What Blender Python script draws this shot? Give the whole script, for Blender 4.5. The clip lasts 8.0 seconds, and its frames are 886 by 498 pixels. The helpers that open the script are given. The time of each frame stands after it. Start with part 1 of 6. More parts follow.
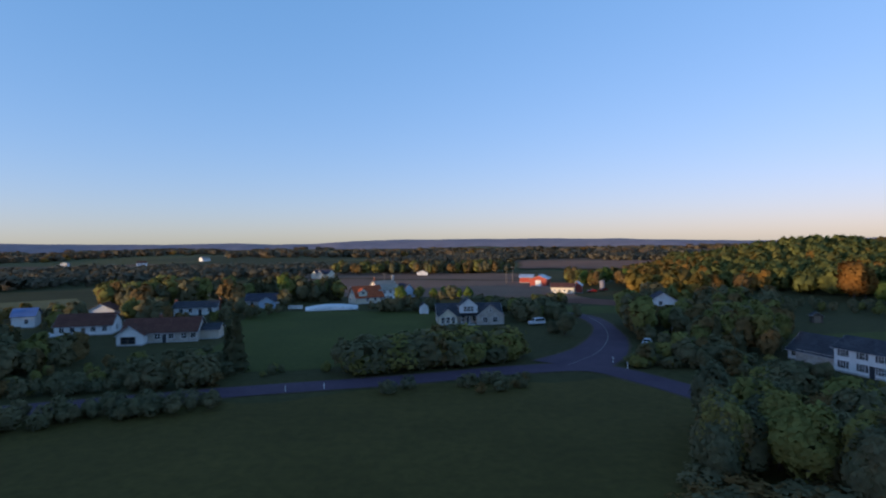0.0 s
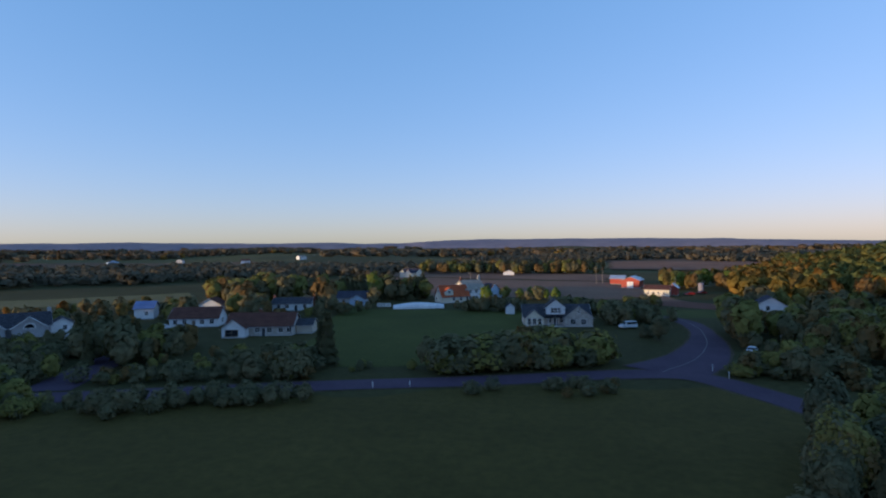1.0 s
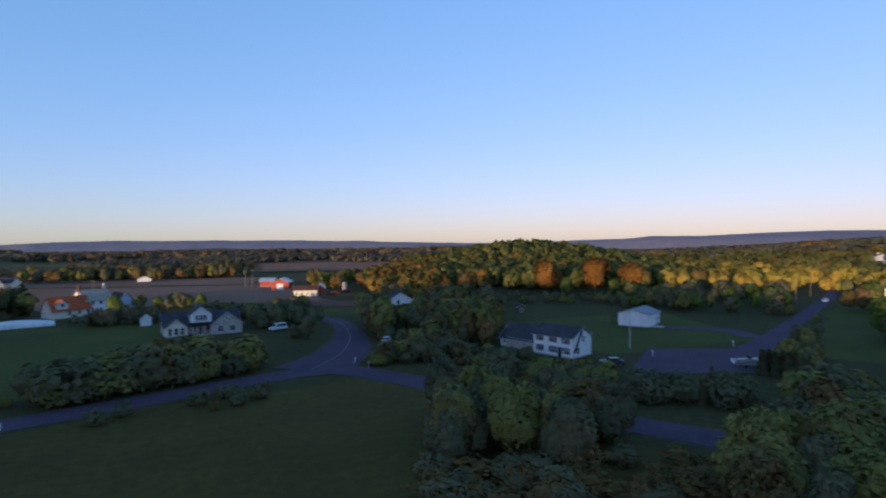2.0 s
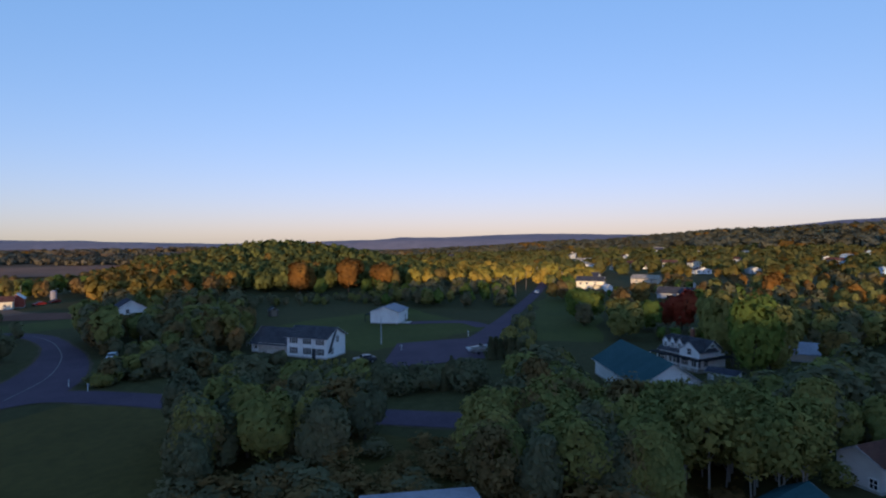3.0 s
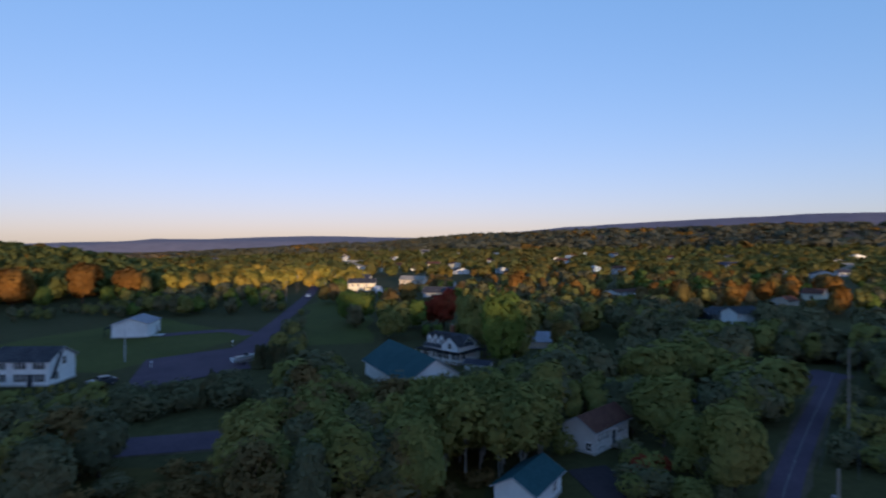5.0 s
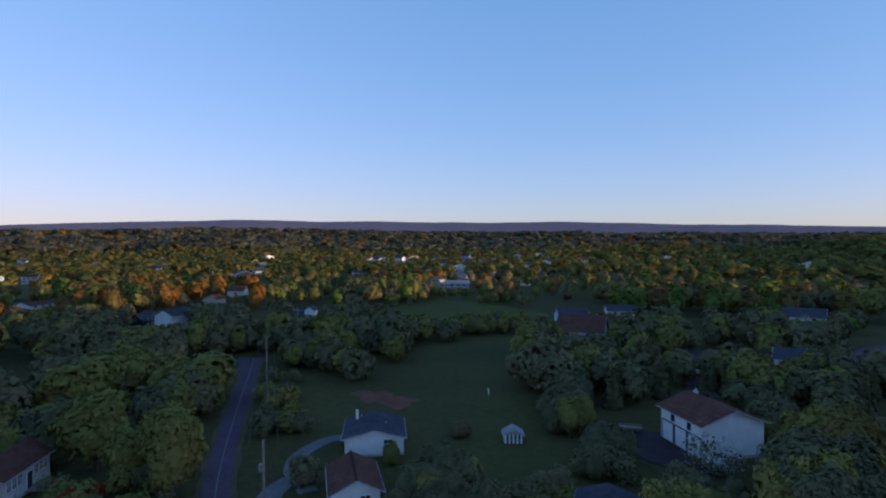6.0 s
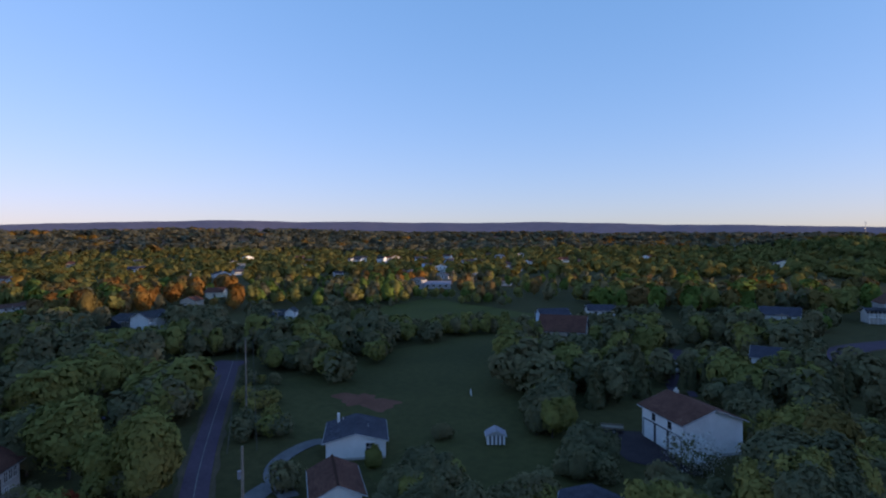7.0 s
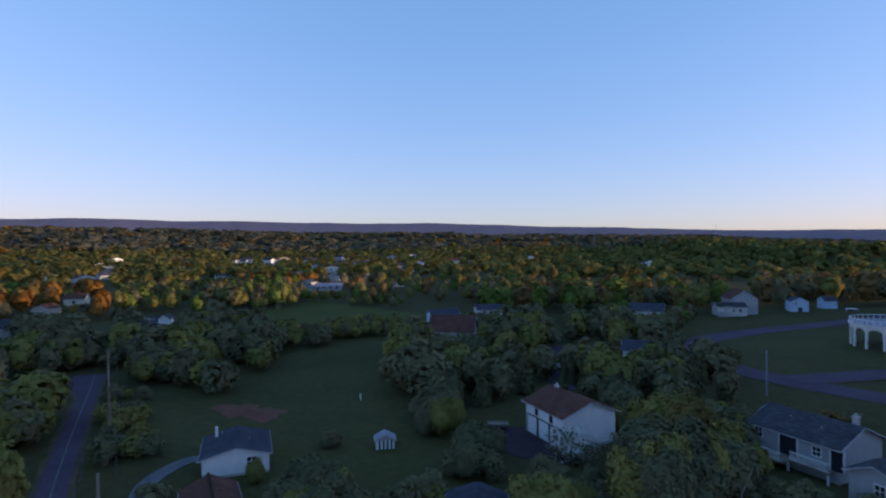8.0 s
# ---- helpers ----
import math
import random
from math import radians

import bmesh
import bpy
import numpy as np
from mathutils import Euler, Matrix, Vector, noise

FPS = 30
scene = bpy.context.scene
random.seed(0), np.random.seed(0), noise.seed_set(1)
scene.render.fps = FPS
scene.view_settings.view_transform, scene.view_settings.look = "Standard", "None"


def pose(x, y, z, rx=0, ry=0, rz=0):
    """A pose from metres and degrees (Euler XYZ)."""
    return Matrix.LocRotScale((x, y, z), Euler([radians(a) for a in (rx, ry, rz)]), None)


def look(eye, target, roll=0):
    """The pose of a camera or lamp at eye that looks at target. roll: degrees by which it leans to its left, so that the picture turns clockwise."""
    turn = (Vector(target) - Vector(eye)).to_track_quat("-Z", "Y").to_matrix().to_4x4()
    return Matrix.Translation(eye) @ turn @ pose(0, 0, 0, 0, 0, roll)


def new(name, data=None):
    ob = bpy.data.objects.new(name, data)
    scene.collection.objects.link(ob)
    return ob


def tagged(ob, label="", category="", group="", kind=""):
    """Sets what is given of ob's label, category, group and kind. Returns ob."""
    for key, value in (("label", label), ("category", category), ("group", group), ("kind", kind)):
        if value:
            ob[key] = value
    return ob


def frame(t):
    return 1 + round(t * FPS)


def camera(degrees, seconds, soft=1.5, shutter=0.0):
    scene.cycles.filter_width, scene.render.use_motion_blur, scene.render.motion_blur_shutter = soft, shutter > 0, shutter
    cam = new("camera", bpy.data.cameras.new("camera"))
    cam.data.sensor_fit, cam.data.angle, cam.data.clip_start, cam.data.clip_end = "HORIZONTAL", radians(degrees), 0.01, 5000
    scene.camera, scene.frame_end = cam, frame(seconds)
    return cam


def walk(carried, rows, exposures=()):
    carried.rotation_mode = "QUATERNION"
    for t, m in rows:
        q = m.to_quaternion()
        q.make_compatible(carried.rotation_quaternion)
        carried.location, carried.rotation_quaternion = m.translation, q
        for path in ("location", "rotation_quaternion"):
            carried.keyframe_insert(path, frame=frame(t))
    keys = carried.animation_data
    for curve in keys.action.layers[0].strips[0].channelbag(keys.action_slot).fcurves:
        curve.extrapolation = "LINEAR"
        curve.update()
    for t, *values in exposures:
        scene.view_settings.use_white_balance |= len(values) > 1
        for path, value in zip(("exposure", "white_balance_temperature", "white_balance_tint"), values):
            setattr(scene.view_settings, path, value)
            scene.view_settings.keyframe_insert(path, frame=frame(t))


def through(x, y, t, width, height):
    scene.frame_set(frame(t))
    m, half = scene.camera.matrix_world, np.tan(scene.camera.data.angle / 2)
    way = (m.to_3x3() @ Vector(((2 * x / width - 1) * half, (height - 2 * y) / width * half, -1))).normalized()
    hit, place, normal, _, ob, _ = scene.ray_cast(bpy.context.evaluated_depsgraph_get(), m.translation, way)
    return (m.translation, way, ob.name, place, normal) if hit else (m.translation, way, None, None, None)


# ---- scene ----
cam = camera(77.44, 8.0, soft=2.1, shutter=0.12)

# the drone hovers 24 m over the ground and pans: seconds, yaw, pitch, roll, x, y, height change
PATH = [
    (0, 0, -0.56, -0.65, -0, -0, -0), (0.5, 8.1, -0.53, -0.58, 0.15, 0.24, 0.02), (1, 8.99, -0.52, -0.52, 0.29, 0.62, 0.05),
    (1.5, 1.57, -0.53, -0.5, 0.39, 1.03, 0.1), (1.6, -4.6, -0.54, -0.5, 0.4, 1.1, 0.1), (1.7, -11.4, -0.56, -0.5, 0.41, 1.15, 0.11),
    (1.8, -17, -0.58, -0.5, 0.41, 1.19, 0.11), (1.9, -21.8, -0.6, -0.5, 0.41, 1.21, 0.12), (2, -26.18, -0.61, -0.5, 0.41, 1.23, 0.12),
    (2.2, -35.56, -0.65, -0.48, 0.41, 1.24, 0.13), (2.4, -42.4, -0.67, -0.46, 0.4, 1.23, 0.15), (2.6, -46.8, -0.69, -0.43, 0.39, 1.2, 0.16),
    (2.8, -49.6, -0.71, -0.39, 0.38, 1.16, 0.18), (3.05, -51.6, -0.72, -0.35, 0.37, 1.12, 0.2), (3.3, -52.16, -0.73, -0.32, 0.39, 1.1, 0.22),
    (3.5, -52.33, -0.73, -0.3, 0.47, 1.12, 0.24), (4, -52.69, -0.71, -0.27, 0.83, 1.24, 0.27), (4.5, -57.05, -0.66, -0.21, 1.24, 1.29, 0.27),
    (4.7, -61, -0.63, -0.17, 1.36, 1.24, 0.26), (4.9, -69.6, -0.58, -0.14, 1.44, 1.18, 0.26), (5, -74.47, -0.56, -0.14, 1.47, 1.16, 0.25),
    (5.1, -82.6, -0.54, -0.14, 1.5, 1.15, 0.25), (5.2, -91.25, -0.52, -0.15, 1.53, 1.16, 0.25), (5.4, -106.6, -0.5, -0.21, 1.59, 1.21, 0.25),
    (5.6, -118.2, -0.49, -0.28, 1.65, 1.29, 0.24), (5.8, -125.2, -0.5, -0.36, 1.73, 1.38, 0.23), (6.05, -129.6, -0.51, -0.45, 1.81, 1.49, 0.23),
    (6.3, -130.55, -0.51, -0.53, 1.9, 1.55, 0.23), (6.5, -130.7, -0.51, -0.55, 1.97, 1.53, 0.25), (7, -130.83, -0.5, -0.53, 2.14, 1.27, 0.32),
    (7.5, -131.32, -0.49, -0.5, 2.29, 0.92, 0.4), (7.7, -133.6, -0.49, -0.48, 2.31, 0.77, 0.43), (7.9, -139.2, -0.5, -0.47, 2.31, 0.61, 0.45),
    (8, -141.94, -0.51, -0.47, 2.31, 0.53, 0.47),
]
walk(cam, [(t, pose(x, y, 24 + z, 90 + p, -r, yw)) for t, yw, p, r, x, y, z in PATH],
     [(0, 1.5, 6600, 13), (1, 1.5, 6600, 13), (2, 1.56, 6620, 14), (3.4, 1.42, 6640, 14), (5, 1.42, 6640, 14), (6.4, 1.6, 6760, 19), (8, 1.65, 6840, 20)])

# ---- world and sun: a low sun, a clear evening sky ----
SUN_AZ, SUN_EL = 120.0, 4.3          # degrees, counter-clockwise from +y; height over the horizon
world = bpy.data.worlds.new("evening_sky")
scene.world = world
world.use_nodes = True
wn = world.node_tree.nodes
sky = wn.new("ShaderNodeTexSky")
sky.sky_type = "NISHITA"
sky.sun_disc = False
sky.sun_elevation = radians(SUN_EL)
sky.sun_rotation = radians(-SUN_AZ)
sky.altitude = 200
sky.air_density, sky.dust_density, sky.ozone_density = 1.0, 0.3, 1.0
wn["Background"].inputs["Strength"].default_value = 0.15
# clear, slightly violet evening air
split, join = wn.new("ShaderNodeSeparateColor"), wn.new("ShaderNodeCombineColor")
world.node_tree.links.new(sky.outputs[0], split.inputs[0])
for k, (power, gain) in enumerate(((0.783, 0.46), (0.497, 0.823), (0.45, 1.5))):
    soft, tint = wn.new("ShaderNodeMath"), wn.new("ShaderNodeMath")
    soft.operation, tint.operation = "POWER", "MULTIPLY"
    soft.inputs[1].default_value, tint.inputs[1].default_value = power, gain
    world.node_tree.links.new(split.outputs[k], soft.inputs[0])
    world.node_tree.links.new(soft.outputs[0], tint.inputs[0])
    world.node_tree.links.new(tint.outputs[0], join.inputs[k])
world.node_tree.links.new(join.outputs[0], wn["Background"].inputs["Color"])
sun = new("sun", bpy.data.lights.new("sun", "SUN"))
sun.data.energy, sun.data.angle, sun.data.color = 1.7, radians(0.6), (1.0, 0.72, 0.42)
az, el = radians(SUN_AZ), radians(SUN_EL)
toward = Vector((-math.sin(az) * math.cos(el), math.cos(az) * math.cos(el), math.sin(el)))
sun.matrix_world = look((0, 0, 60), Vector((0, 0, 60)) - toward)


# ---- materials ----
def mat(name, rough=0.8, metal=0.0):
    m = bpy.data.materials.new(name)
    m.use_nodes = True
    nt = m.node_tree
    b = nt.nodes["Principled BSDF"]
    b.inputs["Roughness"].default_value, b.inputs["Metallic"].default_value = rough, metal
    return m, nt, b


def node(nt, kind, **values):
    n = nt.nodes.new(kind)
    for k, v in values.items():
        n.inputs[k.replace("_", " ")].default_value = v
    return n


def ramp(nt, fac, stops):
    r = nt.nodes.new("ShaderNodeValToRGB")
    e = r.color_ramp.elements
    while len(e) < len(stops):
        e.new(0.5)
    for q, (p, c) in zip(e, stops):
        q.position, q.color = p, (*c, 1)
    nt.links.new(fac, r.inputs[0])
    return r.outputs[0]


def mixed(nt, fac, a, b, blend="MIX"):
    m = nt.nodes.new("ShaderNodeMix")
    m.data_type, m.blend_type = "RGBA", blend
    for sock, v in ((m.inputs[0], fac), (m.inputs[6], a), (m.inputs[7], b)):
        if isinstance(v, bpy.types.NodeSocket):
            nt.links.new(v, sock)
        else:
            sock.default_value = v if isinstance(v, float) else (*v, 1)
    return m.outputs[2]


def patches(nt, scale, detail=4.0, rough=0.6, coord="Object"):
    tc = nt.nodes.new("ShaderNodeTexCoord")
    n = node(nt, "ShaderNodeTexNoise", Scale=scale, Detail=detail, Roughness=rough)
    nt.links.new(tc.outputs[coord], n.inputs["Vector"])
    return n.outputs[0]


def bump(nt, b, height, dist=0.05, strength=0.6):
    q = node(nt, "ShaderNodeBump", Strength=strength, Distance=dist)
    nt.links.new(height, q.inputs["Height"])
    nt.links.new(q.outputs[0], b.inputs["Normal"])


def surface(name, dark, light, big=0.08, fine=1.5, rough=0.85, metal=0.0, relief=0.05):
    """A weathered surface: stains at a large scale, grain at a fine one."""
    m, nt, b = mat(name, rough, metal)
    a, f = patches(nt, big), patches(nt, fine, 6.0, 0.7)
    base = ramp(nt, a, [(0.3, dark), (0.7, light)])
    grain = ramp(nt, f, [(0.3, (0.72, 0.72, 0.72)), (0.7, (1.12, 1.12, 1.12))])
    nt.links.new(mixed(nt, 1.0, base, grain, "MULTIPLY"), b.inputs["Base Color"])
    bump(nt, b, f, relief)
    if rough >= 0.9:
        b.inputs["Specular IOR Level"].default_value = 0.08
    return m


def siding(name, colour, board=0.2):
    """Painted clapboard: lapped boards with a little dirt."""
    m, nt, b = mat(name, 0.55)
    tc = nt.nodes.new("ShaderNodeTexCoord")
    w = node(nt, "ShaderNodeTexWave", Scale=0.314 / board * 1.0, Distortion=0.0)
    w.bands_direction, w.wave_profile = "Z", "SAW"
    nt.links.new(tc.outputs["Object"], w.inputs["Vector"])
    dirt = ramp(nt, patches(nt, 0.6, 5.0), [(0.25, tuple(c * 0.82 for c in colour)), (0.65, colour)])
    line = ramp(nt, w.outputs[0], [(0.0, (0.8, 0.8, 0.82)), (0.12, (1, 1, 1))])
    nt.links.new(mixed(nt, 1.0, dirt, line, "MULTIPLY"), b.inputs["Base Color"])
    bump(nt, b, w.outputs[0], 0.02, 0.5)
    return m


def shingles(name, dark, light):
    """Asphalt shingles: courses, and tabs of slightly different tone."""
    m, nt, b = mat(name, 0.9)
    b.inputs["Specular IOR Level"].default_value = 0.05
    tc = nt.nodes.new("ShaderNodeTexCoord")
    br = node(nt, "ShaderNodeTexBrick", Scale=1.0, Mortar_Size=0.012, Brick_Width=0.45, Row_Height=0.16)
    br.inputs["Color1"].default_value, br.inputs["Color2"].default_value = (*dark, 1), (*light, 1)
    br.inputs["Mortar"].default_value = (*(c * 0.5 for c in dark), 1)
    nt.links.new(tc.outputs["UV"], br.inputs["Vector"])
    stain = ramp(nt, patches(nt, 0.5), [(0.3, (0.7, 0.7, 0.72)), (0.7, (1.1, 1.1, 1.1))])
    nt.links.new(mixed(nt, 1.0, br.outputs[0], stain, "MULTIPLY"), b.inputs["Base Color"])
    bump(nt, b, br.outputs[1], 0.02, 0.4)
    return m


def leafy(name, a, b2, c, scale=0.09, through=0.3):
    """Leaves: tone shifts from tree to tree and from leaf to leaf; some light comes through."""
    m = bpy.data.materials.new(name)
    m.use_nodes = True
    nt = m.node_tree
    nt.nodes.clear()
    geo = nt.nodes.new("ShaderNodeNewGeometry")
    info = nt.nodes.new("ShaderNodeObjectInfo")
    n = node(nt, "ShaderNodeTexNoise", Scale=scale, Detail=2.0)
    nt.links.new(geo.outputs["Position"], n.inputs["Vector"])
    add = nt.nodes.new("ShaderNodeMath")
    add.operation = "MULTIPLY_ADD"
    add.inputs[1].default_value, add.inputs[2].default_value = 0.35, -0.175
    nt.links.new(info.outputs["Random"], add.inputs[0])
    add2 = nt.nodes.new("ShaderNodeMath")
    nt.links.new(add.outputs[0], add2.inputs[0])
    nt.links.new(n.outputs[0], add2.inputs[1])
    tree = ramp(nt, add2.outputs[0], [(0.32, a), (0.5, b2), (0.68, c)])
    leaf = ramp(nt, geo.outputs["Random Per Island"], [(0.0, (0.93, 0.94, 0.93)), (1.0, (1.07, 1.06, 1.05))])
    twig = node(nt, "ShaderNodeTexNoise", Scale=0.9 if scale > 0.06 else 0.3, Detail=3.0)
    nt.links.new(geo.outputs["Position"], twig.inputs["Vector"])
    sprays = ramp(nt, twig.outputs[0], [(0.3, (0.8, 0.82, 0.84)), (0.7, (1.16, 1.16, 1.12))])
    col = mixed(nt, 1.0, mixed(nt, 1.0, tree, leaf, "MULTIPLY"), sprays, "MULTIPLY")
    d, tr = nt.nodes.new("ShaderNodeBsdfDiffuse"), nt.nodes.new("ShaderNodeBsdfTranslucent")
    nt.links.new(col, d.inputs[0])
    nt.links.new(col, tr.inputs[0])
    mx = nt.nodes.new("ShaderNodeMixShader")
    mx.inputs[0].default_value = through
    nt.links.new(d.outputs[0], mx.inputs[1])
    nt.links.new(tr.outputs[0], mx.inputs[2])
    out = nt.nodes.new("ShaderNodeOutputMaterial")
    nt.links.new(mx.outputs[0], out.inputs[0])
    return m


def plain(name, colour, rough=0.6, metal=0.0):
    return surface(name, tuple(c * 0.85 for c in colour), colour, 0.8, 6.0, rough, metal, 0.01)


WHITE = siding("white_siding", (0.78, 0.79, 0.8))
CREAM = siding("cream_siding", (0.74, 0.68, 0.55))
# slate grey; on the nearer village walls it also stands in for shade
DUSK = siding("slate_grey_shade_siding", (0.38, 0.38, 0.4))
PALE = siding("pale_grey_siding", (0.6, 0.58, 0.57))
TAN = siding("tan_siding", (0.55, 0.48, 0.4))
GREY = siding("grey_siding", (0.5, 0.52, 0.55))
PALEBLUE = siding("pale_blue_siding", (0.4, 0.56, 0.74))
REDWOOD = siding("red_barn_boards", (0.42, 0.06, 0.035), 0.3)
STONE = surface("pale_stone_veneer", (0.34, 0.31, 0.28), (0.56, 0.52, 0.47), 0.9, 4.0, 0.9)
BROWNROOF = shingles("brown_shingles", (0.115, 0.051, 0.04), (0.158, 0.073, 0.056))
DARKROOF = shingles("charcoal_shingles", (0.05, 0.05, 0.06), (0.09, 0.09, 0.1))
GREYROOF = shingles("grey_shingles", (0.056, 0.056, 0.076), (0.08, 0.079, 0.1))
REDROOF = shingles("red_shingles", (0.42, 0.09, 0.04), (0.55, 0.14, 0.06))
TANROOF = shingles("tan_shingles", (0.3, 0.26, 0.21), (0.42, 0.37, 0.31))
TEALROOF = surface("teal_metal_roof", (0.02, 0.066, 0.078), (0.03, 0.088, 0.1), 0.3, 3.0, 0.92)
BLUEROOF = surface("blue_metal_roof", (0.07, 0.13, 0.28), (0.11, 0.2, 0.4), 0.3, 3.0, 0.8)
METALROOF = surface("pale_metal_roof", (0.4, 0.41, 0.45), (0.56, 0.57, 0.6), 0.3, 3.0, 0.45, 0.2)
TRIM = plain("white_trim_paint", (0.8, 0.8, 0.8), 0.5)
EDGE = surface("weathered_white_board", (0.36, 0.36, 0.38), (0.5, 0.5, 0.52), 0.6, 4.0, 0.7, 0.0, 0.01)
DARKTRIM = plain("dark_trim_paint", (0.03, 0.035, 0.05), 0.5)
BRICK = surface("chimney_brick", (0.2, 0.08, 0.05), (0.34, 0.15, 0.1), 1.5, 8.0, 0.9)
CONCRETE = surface("concrete", (0.36, 0.36, 0.36), (0.5, 0.49, 0.47), 0.3, 4.0, 0.9)
WOOD = surface("weathered_wood", (0.16, 0.12, 0.09), (0.28, 0.22, 0.17), 0.7, 6.0, 0.85)
POLEWOOD = surface("pole_wood", (0.14, 0.11, 0.09), (0.3, 0.25, 0.21), 0.4, 5.0, 0.85)
BARK = surface("bark", (0.07, 0.055, 0.045), (0.16, 0.13, 0.11), 0.8, 6.0, 0.95)
PALEBARK = surface("pale_bark", (0.2, 0.185, 0.165), (0.33, 0.305, 0.275), 0.8, 6.0, 0.9)
LAWN = surface("mown_lawn", (0.063, 0.065, 0.016), (0.088, 0.09, 0.022), 0.04, 0.8, 0.95, 0.0, 0.08)
SLOPE = surface("dark_sloping_grass", (0.056, 0.054, 0.0195), (0.079, 0.072, 0.026), 0.05, 0.8, 0.95, 0.0, 0.12)
MEADOW = surface("rough_meadow", (0.074, 0.0545, 0.0155), (0.101, 0.073, 0.0205), 0.06, 0.7, 0.95, 0.0, 0.2)
FALLOW = surface("fallow_brown_field", (0.175, 0.092, 0.0629), (0.251, 0.136, 0.0888), 0.02, 0.5, 0.95, 0.0, 0.1)
STUBBLE = surface("reddish_stubble_field", (0.22, 0.09, 0.055), (0.3, 0.14, 0.08), 0.02, 0.4, 0.95, 0.0, 0.1)
HAY = surface("hay_field", (0.12, 0.106, 0.0455), (0.192, 0.156, 0.065), 0.02, 0.4, 0.95, 0.0, 0.1)
DIRT = surface("bare_reddish_soil", (0.14, 0.055, 0.038), (0.2, 0.085, 0.06), 0.25, 2.0, 0.95, 0.0, 0.1)
ASPHALT = surface("worn_asphalt", (0.0762, 0.0499, 0.0731), (0.102, 0.0678, 0.0938), 0.12, 3.0, 0.9, 0.0, 0.02)
FRESHASPHALT = surface("dark_new_asphalt", (0.039, 0.0276, 0.033), (0.065, 0.046, 0.0528), 0.2, 3.0, 0.9, 0.0, 0.02)
VERGE = surface("gritty_verge", (0.075, 0.055, 0.035), (0.12, 0.085, 0.055), 0.3, 3.0, 0.95, 0.0, 0.05)
PAINT = surface("worn_road_paint", (0.08, 0.075, 0.08), (0.2, 0.2, 0.19), 0.6, 3.0, 0.7, 0.0, 0.005)
GRAVEL = surface("pale_gravel", (0.114, 0.11, 0.12), (0.18, 0.168, 0.174), 0.4, 5.0, 0.95)
RUBBER = plain("tyre_rubber", (0.02, 0.02, 0.02), 0.8)
STEEL = plain("galvanised_steel", (0.5, 0.5, 0.52), 0.4, 0.8)
CARWHITE = plain("white_car_paint", (0.75, 0.76, 0.78), 0.3)
CARDARK = plain("dark_car_paint", (0.04, 0.045, 0.06), 0.3)
CARRED = plain("red_car_paint", (0.35, 0.03, 0.025), 0.3)
LAMPRED = plain("tail_lamp_red", (0.4, 0.02, 0.02), 0.3)
SHEETROOF = surface("dull_sheet_roof", (0.2, 0.19, 0.23), (0.3, 0.28, 0.33), 0.3, 3.0, 0.8)
TARP = surface("white_sheeting", (0.6, 0.6, 0.62), (0.8, 0.8, 0.8), 0.5, 3.0, 0.6)
GLASS, _, _b = mat("window_glass", 0.08)
_b.inputs["Base Color"].default_value = (0.02, 0.022, 0.028, 1)
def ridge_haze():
    """Wooded ridges, haze in their colour: the northern lie furthest and palest."""
    m, nt, b = mat("haze_tinted_ridge", 1.0)
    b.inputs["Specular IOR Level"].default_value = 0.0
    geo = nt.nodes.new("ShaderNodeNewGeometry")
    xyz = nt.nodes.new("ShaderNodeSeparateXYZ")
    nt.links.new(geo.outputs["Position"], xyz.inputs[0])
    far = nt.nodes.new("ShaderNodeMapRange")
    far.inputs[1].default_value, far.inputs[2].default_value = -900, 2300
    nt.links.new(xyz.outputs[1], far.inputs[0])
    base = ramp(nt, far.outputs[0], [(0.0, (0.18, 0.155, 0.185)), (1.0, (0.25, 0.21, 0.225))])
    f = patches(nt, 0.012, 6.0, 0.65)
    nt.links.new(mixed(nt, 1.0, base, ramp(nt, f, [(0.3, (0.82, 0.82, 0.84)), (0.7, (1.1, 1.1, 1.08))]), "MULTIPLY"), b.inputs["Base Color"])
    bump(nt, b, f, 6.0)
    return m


RIDGE = ridge_haze()

LEAF_GREEN = leafy("green_leaves", (0.205, 0.196, 0.064), (0.243, 0.217, 0.068), (0.28, 0.226, 0.073))
LEAF_DARK = leafy("dark_green_leaves", (0.142, 0.138, 0.08), (0.166, 0.154, 0.084), (0.19, 0.162, 0.088))
LEAF_LIME = leafy("lime_green_leaves", (0.12, 0.17, 0.042), (0.145, 0.19, 0.046), (0.172, 0.204, 0.048))
LEAF_YELLOW = leafy("yellow_leaves", (0.15, 0.115, 0.045), (0.185, 0.14, 0.05), (0.205, 0.145, 0.052))
LEAF_ORANGE = leafy("orange_leaves", (0.19, 0.092, 0.028), (0.25, 0.12, 0.035), (0.3, 0.152, 0.04))
LEAF_RED = leafy("red_leaves", (0.26, 0.04, 0.026), (0.31, 0.055, 0.032), (0.34, 0.075, 0.036))
LEAF_RUST = leafy("rust_brown_leaves", (0.195, 0.135, 0.06), (0.218, 0.14, 0.06), (0.24, 0.142, 0.058))
NEEDLE = leafy("conifer_needles", (0.094, 0.092, 0.05), (0.12, 0.112, 0.058), (0.146, 0.128, 0.065))
WOODLAND = leafy("woodland_leaves", (0.142, 0.155, 0.052), (0.178, 0.178, 0.056), (0.225, 0.188, 0.06), 0.035, 0.28)
# far woods: greyer, paler leaf colours carry the haze of distance
FARWOOD = leafy("far_leaves_haze_tinted", (0.15, 0.145, 0.1), (0.175, 0.16, 0.107), (0.205, 0.164, 0.11), 0.012, 0.28)
